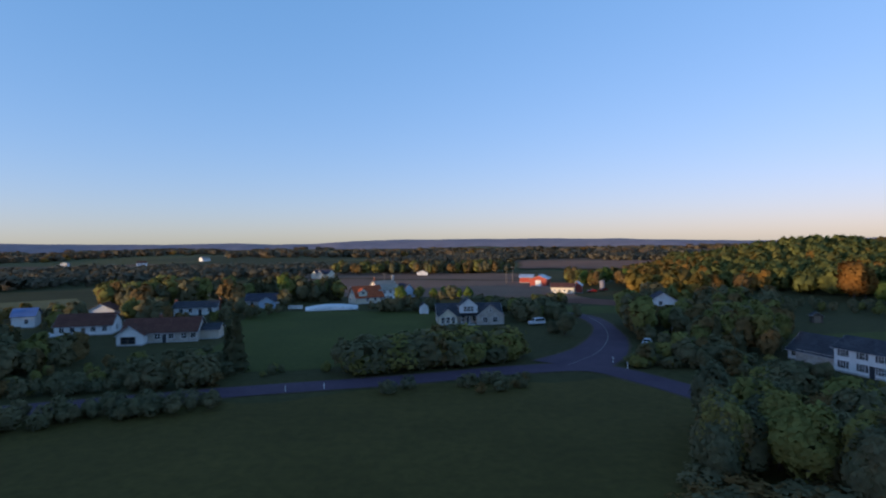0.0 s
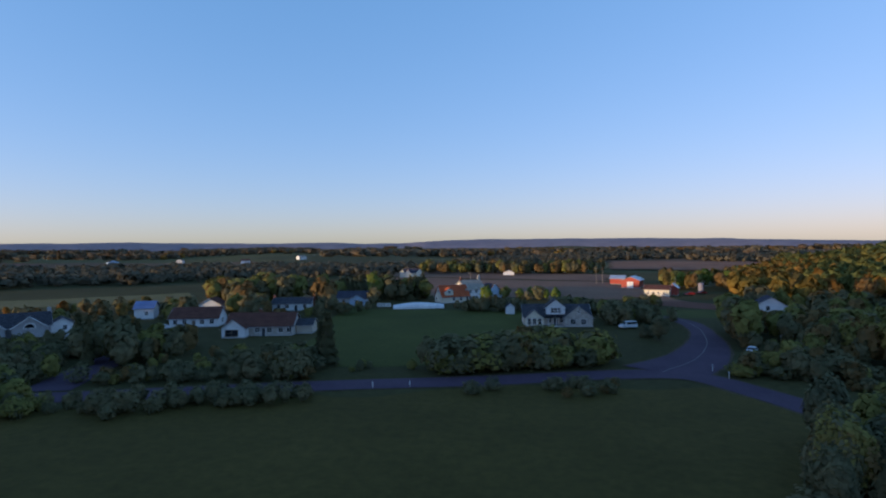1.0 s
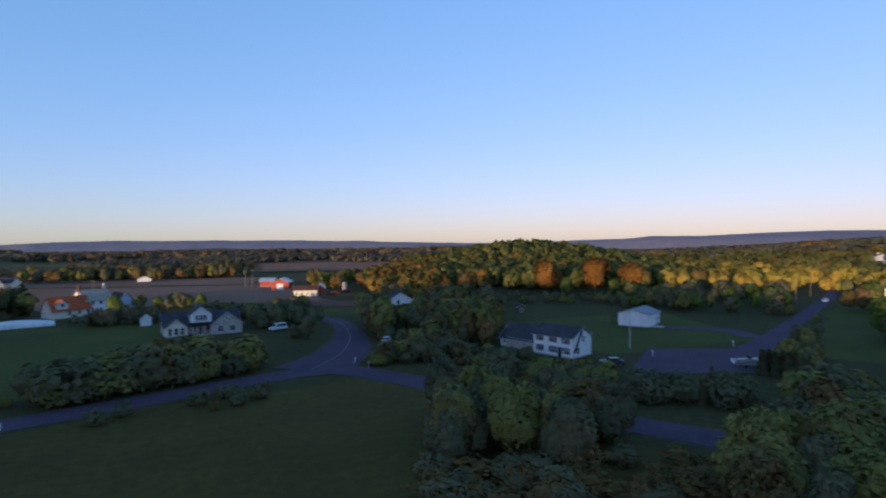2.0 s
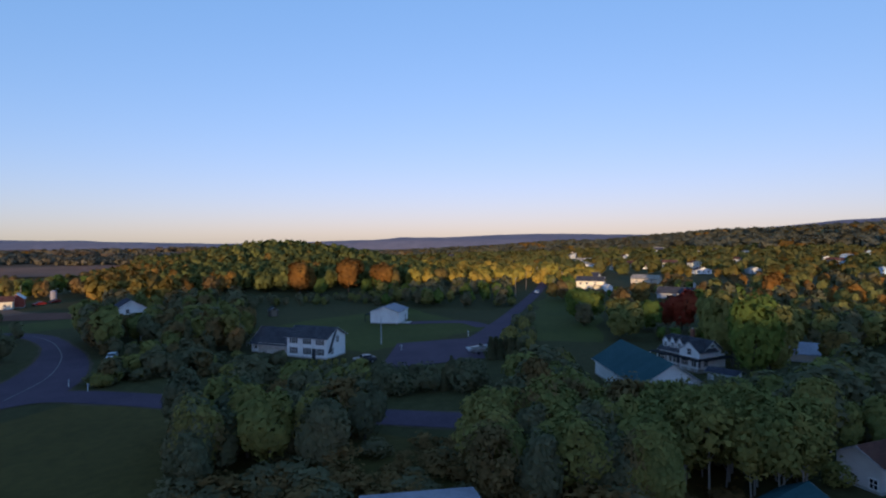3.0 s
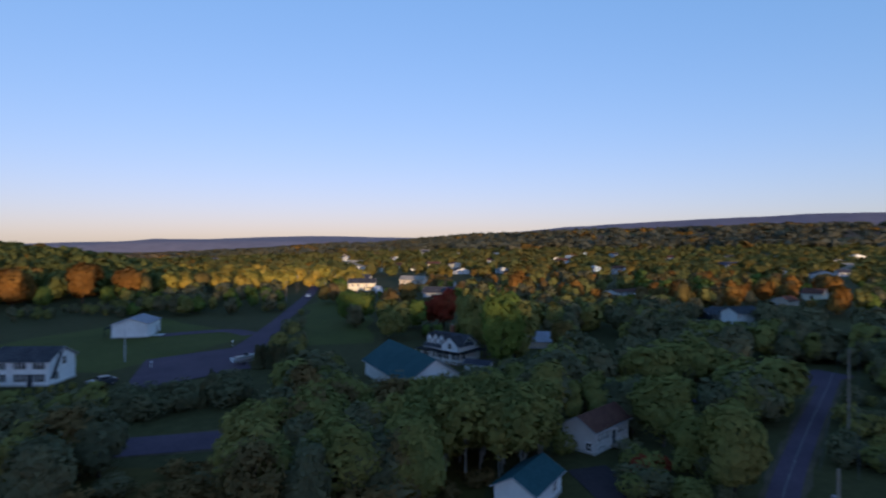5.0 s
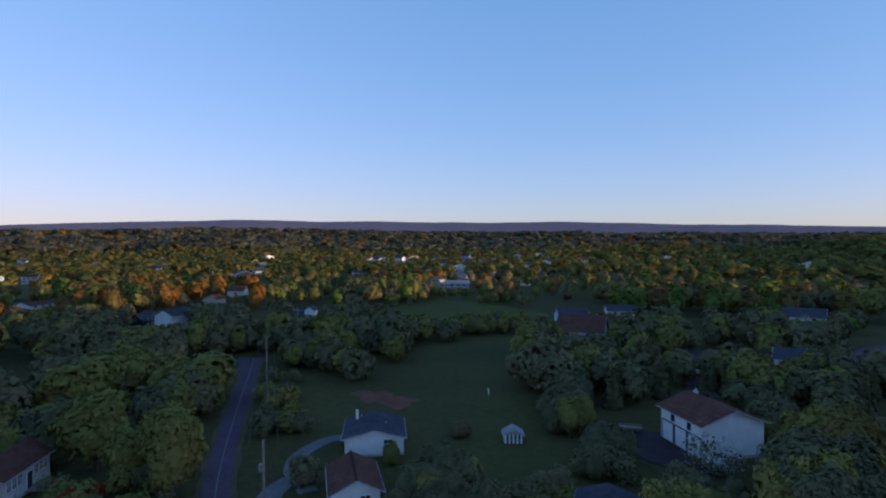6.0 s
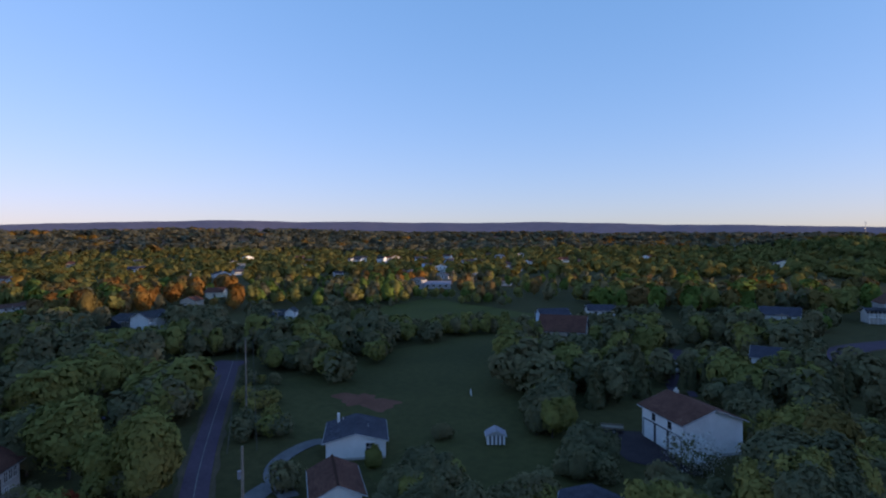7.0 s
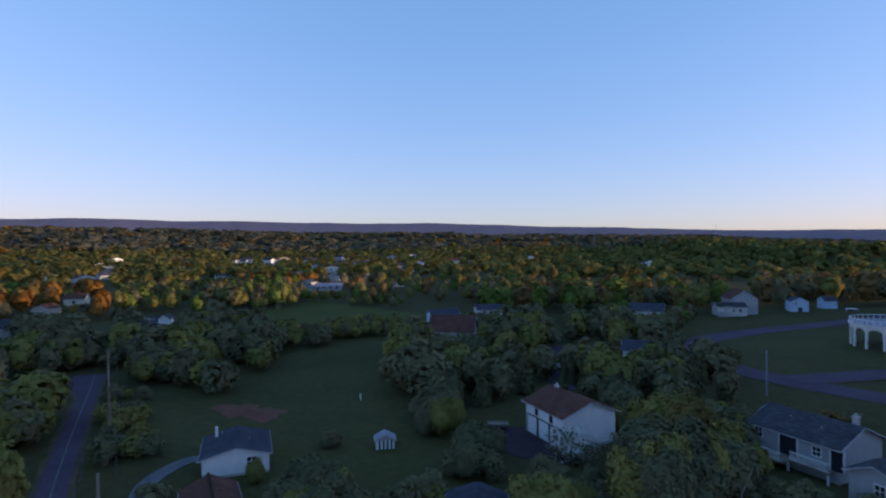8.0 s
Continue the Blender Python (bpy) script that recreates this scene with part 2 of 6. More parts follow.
LOWLAND = leafy("lowland_leaves_haze_tinted", (0.158, 0.138, 0.098), (0.186, 0.154, 0.104), (0.225, 0.156, 0.1), 0.012, 0.28)
# yellow leaves brightened in colour to stand in for strong low sun
WOODSUNLIT = leafy("yellow_leaves_sun_brightened", (0.32, 0.275, 0.06), (0.38, 0.3, 0.064), (0.42, 0.29, 0.064), 0.05, 0.28)
WOODGOLD = leafy("golden_woodland_leaves", (0.205, 0.162, 0.046), (0.25, 0.175, 0.046), (0.29, 0.158, 0.043), 0.05, 0.28)


# ---- building blocks ----
def bm_mesh(bm, name, material):
    me = bpy.data.meshes.new(name)
    bm.to_mesh(me)
    bm.free()
    me.materials.append(material)
    return me


def part(name, bm, material, parent, label=""):
    """Links a bmesh as one mesh object under a thing or part."""
    ob = new(name, bm_mesh(bm, name, material))
    ob.parent = parent
    if label:
        tagged(ob, label)
    return ob


def shared(name, me, parent, at=(0, 0, 0), turn=0.0, size=(1, 1, 1)):
    ob = new(name, me)
    ob.parent = parent
    ob.matrix_basis = Matrix.LocRotScale(Vector(at), Euler((0, 0, turn)), Vector(size))
    return ob


def box(bm, x0, x1, y0, y1, z0, z1, bevel=0.0):
    v = [bm.verts.new(p) for p in ((x0, y0, z0), (x1, y0, z0), (x1, y1, z0), (x0, y1, z0), (x0, y0, z1), (x1, y0, z1), (x1, y1, z1), (x0, y1, z1))]
    fs = [bm.faces.new([v[i] for i in q]) for q in ((3, 2, 1, 0), (4, 5, 6, 7), (0, 1, 5, 4), (1, 2, 6, 5), (2, 3, 7, 6), (3, 0, 4, 7))]
    if bevel:
        bmesh.ops.bevel(bm, geom=list({e for f in fs for e in f.edges}), offset=bevel, segments=1, affect="EDGES")
    return bm


def boxes(*dims, bevel=0.0):
    bm = bmesh.new()
    for d in dims:
        box(bm, *d, bevel=bevel)
    return bm


def tube(bm, a, b, r0, r1, sides=8, cap=True):
    a, b = Vector(a), Vector(b)
    q = (b - a).to_track_quat("Z", "Y").to_matrix()
    rings = []
    for p, r in ((a, r0), (b, r1)):
        rings.append([bm.verts.new(p + q @ Vector((r * math.cos(k * 2 * math.pi / sides), r * math.sin(k * 2 * math.pi / sides), 0))) for k in range(sides)])
    for k in range(sides):
        bm.faces.new((rings[0][k], rings[0][(k + 1) % sides], rings[1][(k + 1) % sides], rings[1][k]))
    if cap:
        bm.faces.new(rings[1])
        bm.faces.new(rings[0][::-1])
    return bm


def empty(name, x, y, turn=0.0, z=0.0):
    ob = new(name)
    ob.matrix_basis = Matrix.LocRotScale(Vector((x, y, z)), Euler((0, 0, turn)), None)
    return ob


def spot(az_deg, d):
    """Plan position from a bearing (counter-clockwise from +y) and a distance from the site's middle."""
    a = radians(az_deg)
    return -math.sin(a) * d, math.cos(a) * d


# ---- the ground: one sheet out to the far ridges ----
MID = [(-185, -0.2), (-176, 0.1), (-169, 0.5), (-158, 0.85), (-143, 1.05), (-120, 1.35), (-104, 1.65), (-92, 1.5), (-81, 1.05), (-75, 0.65), (-68, 0.4), (-64, 0.2), (-60, -0.1), (-55, -0.45), (-50, -0.75), (-44, -0.9), (-30, -0.6), (-20, -0.45), (10, -0.42), (30, -0.3), (50, -0.28)]
FAR = [(-185, 0.9), (-170, 1.08), (-158, 1.57), (-143, 2.08), (-126, 2.3), (-108, 2.45), (-100, 2.22), (-92, 1.95), (-85, 1.42), (-81, 1.15), (-74, 0.65), (-61, 0.8), (-56, 0.7), (-51, 0.5), (-47, 0.5), (-44, 0.22), (-30, 0.0), (-21, 0.2), (-13, 0.4), (0, 0.45), (5, 0.5), (9, 0.4), (13, 0.05), (17, 0.1), (21, 0.3), (25, 0.25), (32, 0.2), (39, 0.38), (50, 0.35)]


def profile(table, az_deg):
    a = (az_deg + 185) % 360 - 185
    return float(np.interp(a, [q[0] for q in table], [q[1] for q in table]))


def step(a, b, v):
    t = min(1.0, max(0.0, (v - a) / (b - a)))
    return t * t * (3 - 2 * t)


# unseen knoll added behind the drone; its crest shapes the evening shadow
SHADE_KNOLL = ((-240, -190, -90, -45, -25, 10, 60, 110, 150, 180, 212), (0, 20, 23, 22.3, 22.5, 25.5, 27.8, 27.5, 23, 14, 0))      # crest height along the knoll


def ground_z(x, y):
    r = math.hypot(x, y)
    a = math.degrees(math.atan2(-x, y))
    z = 0.0
    # wooded hill beyond the houses
    dx, dy = x - 222, y - 318
    u, v = dx * 0.82 - dy * 0.57, dx * 0.57 + dy * 0.82
    z += 15.5 * math.exp(-(u / 72) ** 2 - (v / 62) ** 2)
    # long unseen knoll on the evening side, there to cast the shade
    cs, sn = math.cos(radians(SUN_AZ)), math.sin(radians(SUN_AZ))
    s, w = -x * sn + y * cs, x * cs + y * sn
    z += float(np.interp(w, SHADE_KNOLL[0], SHADE_KNOLL[1])) * math.exp(-((s - 190) / 55) ** 2)
    # wooded rise further along on the evening side
    z += 14.0 * math.exp(-((s - 260) / 70) ** 2) * step(-380, -470, w) * step(-1150, -1000, w)
    if r > 420:
        mid = 24 + 2200 * math.tan(radians(profile(MID, a))) - 13
        z += mid * step(450, 2200, r)
        z += 17 * step(520, 1300, r) * noise.noise(Vector((x * 0.0022, y * 0.0022, 3.1)))
    return z


def sheet(name, x_of, y_of, nu, nv, material, lift):
    """A sheet draped over the ground."""
    verts, faces = [], []
    for j in range(nv + 1):
        for i in range(nu + 1):
            x, y = x_of(i / nu, j / nv), y_of(i / nu, j / nv)
            verts.append((x, y, ground_z(x, y) + lift))
    for j in range(nv):
        for i in range(nu):
            k = j * (nu + 1) + i
            faces.append((k, k + 1, k + nu + 2, k + nu + 1))
    me = bpy.data.meshes.new(name)
    me.from_pydata(verts, [], faces)
    me.materials.append(material)
    me.shade_smooth()
    ob = new(name, me)
    if me.polygons[0].normal.z < 0:
        me.flip_normals()
    return tagged(ob, kind="structure")


def build_ground():
    radii = [0.0] + [20 * 1.0 + 22 * k for k in range(20)] + [460 * 1.065 ** k for k in range(1, 39)]
    na = 240
    verts, faces = [(0, 0, 0)], []
    for r in radii[1:]:
        for k in range(na):
            a = 2 * math.pi * k / na
            x, y = r * math.cos(a), r * math.sin(a)
            verts.append((x, y, ground_z(x, y)))
    for k in range(na):
        faces.append((0, 1 + k, 1 + (k + 1) % na))
    for j in range(len(radii) - 2):
        for k in range(na):
            p, q = 1 + j * na, 1 + (j + 1) * na
            faces.append((p + k, q + k, q + (k + 1) % na, p + (k + 1) % na))
    me = bpy.data.meshes.new("ground")
    me.from_pydata(verts, [], faces)
    me.materials.append(COUNTRY)
    me.shade_smooth()
    return tagged(new("ground", me), "dark green grassland and patchwork of fields", "ground", kind="structure")


def country():
    """Grass near by; further out a patchwork of grass, hay and ploughed fields."""
    m, nt, b = mat("country_ground", 0.95)
    geo = nt.nodes.new("ShaderNodeNewGeometry")
    v = node(nt, "ShaderNodeTexVoronoi", Scale=0.0042)
    nt.links.new(geo.outputs["Position"], v.inputs["Vector"])
    sep = nt.nodes.new("ShaderNodeSeparateColor")
    nt.links.new(v.outputs["Color"], sep.inputs[0])
    fields = ramp(nt, sep.outputs[0], [(0.0, (0.07, 0.065, 0.03)), (0.3, (0.1, 0.09, 0.036)), (0.62, (0.15, 0.085, 0.05)), (0.78, (0.22, 0.095, 0.062)), (0.88, (0.11, 0.095, 0.04))])
    for n in nt.nodes:
        if n.type == "VALTORGB":
            n.color_ramp.interpolation = "CONSTANT"
    near = ramp(nt, patches(nt, 0.03), [(0.3, (0.058, 0.05, 0.021)), (0.7, (0.078, 0.067, 0.027))])
    ln = nt.nodes.new("ShaderNodeVectorMath")
    ln.operation = "LENGTH"
    nt.links.new(geo.outputs["Position"], ln.inputs[0])
    far = nt.nodes.new("ShaderNodeMapRange")
    far.inputs[1].default_value, far.inputs[2].default_value = 430, 520
    nt.links.new(ln.outputs["Value"], far.inputs[0])
    col = mixed(nt, far.outputs[0], near, fields)
    f = patches(nt, 0.6, 6.0, 0.7)
    nt.links.new(mixed(nt, 1.0, col, ramp(nt, f, [(0.3, (0.7, 0.7, 0.7)), (0.7, (1.15, 1.15, 1.15))]), "MULTIPLY"), b.inputs["Base Color"])
    bump(nt, b, f, 0.2)
    b.inputs["Specular IOR Level"].default_value = 0.05
    return m


COUNTRY = country()
build_ground()


def build_ridges():
    """The far ridges, five kilometres off."""
    verts, faces = [], []
    na = 320
    rings = [(3300, -0.25), (3700, 0.25), (4100, 0.6), (4500, 0.88), (4800, 1.0)]
    for k in range(na + 1):
        a = -186 + 238 * k / na
        top = profile(FAR, a)
        for r, f in rings:
            e = top * f if top > 0.2 else top - (1 - f) * 0.3
            e = min(e, profile(MID, a) - 0.5) if f < 0 else e
            x, y = spot(a, r)
            wob = 5 * noise.noise(Vector((x * 0.006, y * 0.006, f))) + 11 * noise.noise(Vector((x * 0.0021, y * 0.0021, 4.4)))
            verts.append((x, y, 24 + r * math.tan(radians(e)) + wob * (0.7 if f == 1 else 1) - (25 if f < 0 else 0)))
    n = len(rings)
    for k in range(na):
        for j in range(n - 1):
            p = k * n + j
            faces.append((p, p + 1, p + n + 1, p + n))
    me = bpy.data.meshes.new("backdrop_ridge")
    me.from_pydata(verts, [], faces)
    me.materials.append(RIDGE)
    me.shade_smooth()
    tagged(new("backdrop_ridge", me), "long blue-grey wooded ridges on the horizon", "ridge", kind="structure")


build_ridges()


# ---- fields, lawns and roads ----
def field(name, pts, material, lift, label, nu=16, nv=10):
    """A four-cornered field: pts go round its corners."""
    a, b, c, d = (Vector(p) for p in pts)
    wave = 0.05 * (a - c).length if material not in (ASPHALT, FRESHASPHALT) else 0.0

    def at(u, v):
        p = a.lerp(b, u).lerp(d.lerp(c, u), v)
        n = noise.noise_vector(Vector((p.x * 0.05, p.y * 0.05, 1.3)))
        return p + Vector((n.x, n.y)) * wave
    tagged(sheet(name, lambda u, v: at(u, v).x, lambda u, v: at(u, v).y, nu, nv, material, lift), label, "field")


field("field_brown", [(-78, 262), (62, 232), (52, 345), (-98, 395)], FALLOW, 0.06, "brown fallow field in the last sun")
field("field_brown_far", [(-100, 402), (48, 352), (60, 430), (-110, 470)], FALLOW, 0.25, "brown fallow field before a wood")
field("field_red", [spot(-8, 500), spot(-21, 500), spot(-21, 720), spot(-8, 720)], STUBBLE, 0.9, "reddish stubble field in the valley", 60, 40)
field("lawn_roadside", [(113, 74), (234, 125), (240, 98), (128, 58)], LAWN, 0.035, "green slope beside the straight road")
field("field_stubble", [(38, 228), (66, 205), (74, 222), (60, 236)], DIRT, 0.09, "strip of reddish bare soil by the farm")
field("lawn_house", [(-48, 104), (2, 112), (-2, 196), (-68, 200)], LAWN, 0.05, "mown green lawn behind a hedge")
field("meadow_front", [(-120, -6), (62, 10), (31, 99), (-112, 64)], MEADOW, 0.04, "dark rough meadow beside a country road")
field("lawn_green", [(40, 184), (62, 186), (66, 206), (36, 206)], LAWN, 0.05, "green verge beyond the road's bend")
field("lawn_hut", [(84, 92), (130, 86), (150, 142), (84, 140)], LAWN, 0.03, "mown lawn round a white outbuilding")
field("hayfield_left", [(-222, 178), (-150, 224), (-172, 262), (-250, 205)], HAY, 0.06, "pale hay field on a low rise")
field("lawn_slope", [(40, -30), (94, -34), (116, -117), (34, -46)], SLOPE, 0.04, "sloping green lawn behind houses")
field("lawn_beyond", [(132, -100), (172, -104), (194, -158), (122, -146)], LAWN, 0.05, "pale grass beyond a belt of trees")
field("lawn_lane", [(76, 8), (112, 4), (110, -12), (78, -6)], LAWN, 0.04, "pale lawn between trees by the lane")
field("lawn_loop", [(32, -134), (-6, -132), (-10, -196), (24, -174)], SLOPE, 0.05, "green lawn inside the loop of a road")


def soil_radius(u):
    return 4.9 + 1.5 * math.sin(12.57 * u + 1.0) + 0.9 * math.sin(31.4 * u) + 0.5 * math.sin(69.1 * u + 2)


tagged(sheet("soil_patch", lambda u, v: 75 + soil_radius(u) * v * math.cos(6.2832 * u), lambda u, v: -45.5 + 0.75 * soil_radius(u) * v * math.sin(6.2832 * u), 48, 5, DIRT, 0.06), "bare reddish soil at the lawn's edge", "soil")


def smooth_line(pts, n=10):
    """Catmull-Rom through plan points."""
    p = [Vector(q) for q in pts]
    p = [2 * p[0] - p[1]] + p + [2 * p[-1] - p[-2]]
    out = []
    for i in range(1, len(p) - 2):
        for k in range(n):
            t = k / n
            out.append(0.5 * (2 * p[i] + (p[i + 1] - p[i - 1]) * t + (2 * p[i - 1] - 5 * p[i] + 4 * p[i + 1] - p[i + 2]) * t * t + (3 * p[i] - p[i - 1] - 3 * p[i + 1] + p[i + 2]) * t ** 3))
    return out + [p[-2]]


def ribbon(name, line, half, lift, material, label, category, shift=0.0, dash=0):
    bm = bmesh.new()
    prev = None
    for i, q in enumerate(line):
        d = (line[min(i + 1, len(line) - 1)] - line[max(i - 1, 0)]).normalized()
        side = Vector((-d.y, d.x))
        w = half(i / (len(line) - 1)) if callable(half) else half
        pair = []
        for s in (1, -1):
            e = q + side * (w * s + shift)
            pair.append(bm.verts.new((e.x, e.y, ground_z(e.x, e.y) + lift)))
        if prev and not (dash and (i // dash) % 2):
            bm.faces.new((prev[0], prev[1], pair[1], pair[0]))
        prev = pair
    ob = new(name, bm_mesh(bm, name, material))
    if ob.data.polygons[0].normal.z < 0:
        ob.data.flip_normals()
    return tagged(ob, label, category, kind="structure")


ROADS = {
    "road_lower": ([(-120, 66), (-75, 78), (-36, 90), (-8, 97), (14, 104), (28, 105), (36, 94), (45, 75), (57, 51), (70, 30), (86, 4), (100, -20), (112, -34), (119.5, -41.5)], lambda u: 3.2),
    "road_bend": ([(24, 107), (33, 119), (40, 135), (44, 150), (46, 164), (45, 178), (36, 192), (20, 204)], lambda u: 7.5 - 4.6 * min(1, u * 2.2)),
    "road_lane": ([(36, -8), (58, -15), (80, -24), (105, -35), (119, -41)], lambda u: 1.35),
    "road_far": ([(104, 76), (120, 82), (150, 95), (190, 112), (240, 134), (330, 176), (450, 230)], lambda u: 4.6 - 2.2 * min(1, u * 3)),
    "road_loop": ([(-14, -222), (1, -208), (21, -181), (34, -155), (36, -138), (31, -124), (22, -116), (8, -110), (-6, -107), (-30, -104)], lambda u: 3.4),
    "road_fork": ([(14, -113), (6, -122), (-2, -130), (-20, -138), (-40, -142)], lambda u: 3.0),
}
for _name, (_pts, _w) in ROADS.items():
    _line = smooth_line(_pts)
    _lift = {"road_lower": 0.1, "road_bend": 0.13, "road_lane": 0.13, "road_far": 0.1, "road_loop": 0.1, "road_fork": 0.14}[_name]
    if _name != "road_far":
        ribbon("pavement_verge", _line, lambda u, w=_w: w(u) + 0.6 + 0.16 * math.sin(u * 61) + 0.12 * math.sin(u * 143), _lift - 0.05, VERGE, "strip of dry grass and grit along a road", "verge")
    ribbon(_name, _line, _w, _lift, ASPHALT, "worn blue-grey asphalt country road", "road")
    if _name in ("road_bend", "road_lane"):
        ribbon("trim_centre_line", _line, 0.05 if _name == "road_lane" else 0.09, _lift + 0.03, PAINT, "worn pale line along the middle of a road", "road marking")
field("pavement_lot", [(74, 76), (95, 66), (114, 82), (96, 92)], ASPHALT, 0.11, "wide asphalt turning place by the houses", 6, 6)
field("pavement_garage", [(44, -60), (35, -54), (28, -56), (39, -64)], FRESHASPHALT, 0.07, "dark asphalt yard before the garage doors", 4, 4)
field("driveway_split", [(61.5, 4.2), (64.0, 0.2), (56.5, -4.6), (54.0, 0.4)], FRESHASPHALT, 0.07, "dark asphalt drive beside the split-level house", 4, 4)
field("driveway_ranch", [(-84, 80), (-76, 82), (-96, 142), (-104, 142)], ASPHALT, 0.12, "asphalt drive up to the houses", 3, 8)
ribbon("pavement_path", smooth_line([(52, -22), (58, -23), (62, -26), (64, -31), (61, -33)]), 1.0, 0.08, GRAVEL, "pale curved concrete path to a house", "path")
ribbon("pavement_drive", smooth_line([(49, -16), (54, -19), (56, -22)]), 1.2, 0.07, GRAVEL, "short pale drive off the lane", "path")
ribbon("driveway_yard", smooth_line([(43, -84), (47, -90), (54, -101.5), (58, -111), (61.5, -120)]), 2.0, 0.08, ASPHALT, "grey drive between dark garden trees", "path")
ribbon("driveway_hut", smooth_line([(122, 113), (128, 108), (134, 100), (130, 90)]), 2.6, 0.09, ASPHALT, "asphalt drive beside the white outbuilding", "path")


# ---- houses ----
KEEP_CLEAR = []          # plan circles that trees stay out of


def prism(bm, L, D, z0, h, rise, ridge):
    """Walls with gables: ridge along x or y."""
    x, y = L / 2, D / 2
    lo = [bm.verts.new((a, b, z0)) for a, b in ((-x, -y), (x, -y), (x, y), (-x, y))]
    hi = [bm.verts.new((a, b, z0 + h)) for a, b in ((-x, -y), (x, -y), (x, y), (-x, y))]
    tops = ((-x, 0), (x, 0)) if ridge == "x" else ((0, -y), (0, y))
    t0, t1 = (bm.verts.new((a, b, z0 + h + rise)) for a, b in tops)
    bm.faces.new(lo[::-1])
    if ridge == "x":
        bm.faces.new((lo[0], lo[1], hi[1], hi[0]))
        bm.faces.new((lo[2], lo[3], hi[3], hi[2]))
        bm.faces.new((lo[1], lo[2], hi[2], t1, hi[1]))
        bm.faces.new((lo[3], lo[0], hi[0], t0, hi[3]))
        bm.faces.new((hi[0], hi[1], t1, t0))
        bm.faces.new((hi[2], hi[3], t0, t1))
    else:
        bm.faces.new((lo[0], lo[1], hi[1], t0, hi[0]))
        bm.faces.new((lo[2], lo[3], hi[3], t1, hi[2]))
        bm.faces.new((lo[1], lo[2], hi[2], hi[1]))
        bm.faces.new((lo[3], lo[0], hi[0], hi[3]))
        bm.faces.new((hi[1], hi[2], t1, t0))
        bm.faces.new((hi[3], hi[0], t0, t1))
    return bm


def roof_mesh(L, D, z0, h, rise, ridge, over=0.4, thick=0.16):
    """Two roof slabs with eaves and rakes, uv in metres along the courses."""
    bm = bmesh.new()
    uv = bm.loops.layers.uv.new("UVMap")
    half, run = (D / 2, L / 2) if ridge == "x" else (L / 2, D / 2)
    run += over
    slope = rise / half
    for s in (-1, 1):
        eave, top = (half + over) * s, 0.0
        pts = []
        for dz in (0.03, thick + 0.03):
            for a, b, z in ((-run, eave, z0 + h - over * slope), (run, eave, z0 + h - over * slope), (run, top, z0 + h + rise), (-run, top, z0 + h + rise)):
                pts.append(bm.verts.new((a, b, z + dz) if ridge == "x" else (b, a, z + dz)))
        length = math.hypot(half + over, rise)
        for q in ((0, 1, 2, 3), (7, 6, 5, 4), (0, 4, 5, 1), (1, 5, 6, 2), (2, 6, 7, 3), (3, 7, 4, 0)):
            f = bm.faces.new([pts[i] for i in q])
            for lp, i in zip(f.loops, q):
                lp[uv].uv = (run * (1 if i % 4 in (1, 2) else -1), length if i % 4 in (2, 3) else 0)
    bmesh.ops.recalc_face_normals(bm, faces=bm.faces)
    return bm


MESHES = {}


def cached(key, make):
    if key not in MESHES:
        MESHES[key] = make()
    return MESHES[key]


def ring(w, h, t, y0, y1):
    """A window's frame with its cross of glazing bars, in one piece."""
    xs, zs = (-w / 2 - t, -w / 2, -0.03, 0.03, w / 2, w / 2 + t), (-t * 1.2, 0, h * 0.5 - 0.03, h * 0.5 + 0.03, h, h + t)
    bm = bmesh.new()
    grid = [[[bm.verts.new((x, y, z)) for z in zs] for x in xs] for y in (y0, y1)]
    solid = [[i in (0, 2, 4) or j in (0, 2, 4) for j in range(5)] for i in range(5)]
    for i in range(5):
        for j in range(5):
            if not solid[i][j]:
                continue
            for g in grid:
                bm.faces.new((g[i][j], g[i + 1][j], g[i + 1][j + 1], g[i][j + 1]))
            for di, dj, p, q in ((-1, 0, (0, 0), (0, 1)), (1, 0, (1, 0), (1, 1)), (0, -1, (0, 0), (1, 0)), (0, 1, (0, 1), (1, 1))):
                k, l = i + di, j + dj
                if not (0 <= k < 5 and 0 <= l < 5) or not solid[k][l]:
                    bm.faces.new((grid[0][i + p[0]][j + p[1]], grid[0][i + q[0]][j + q[1]], grid[1][i + q[0]][j + q[1]], grid[1][i + p[0]][j + p[1]]))
    bmesh.ops.recalc_face_normals(bm, faces=bm.faces)
    return bm


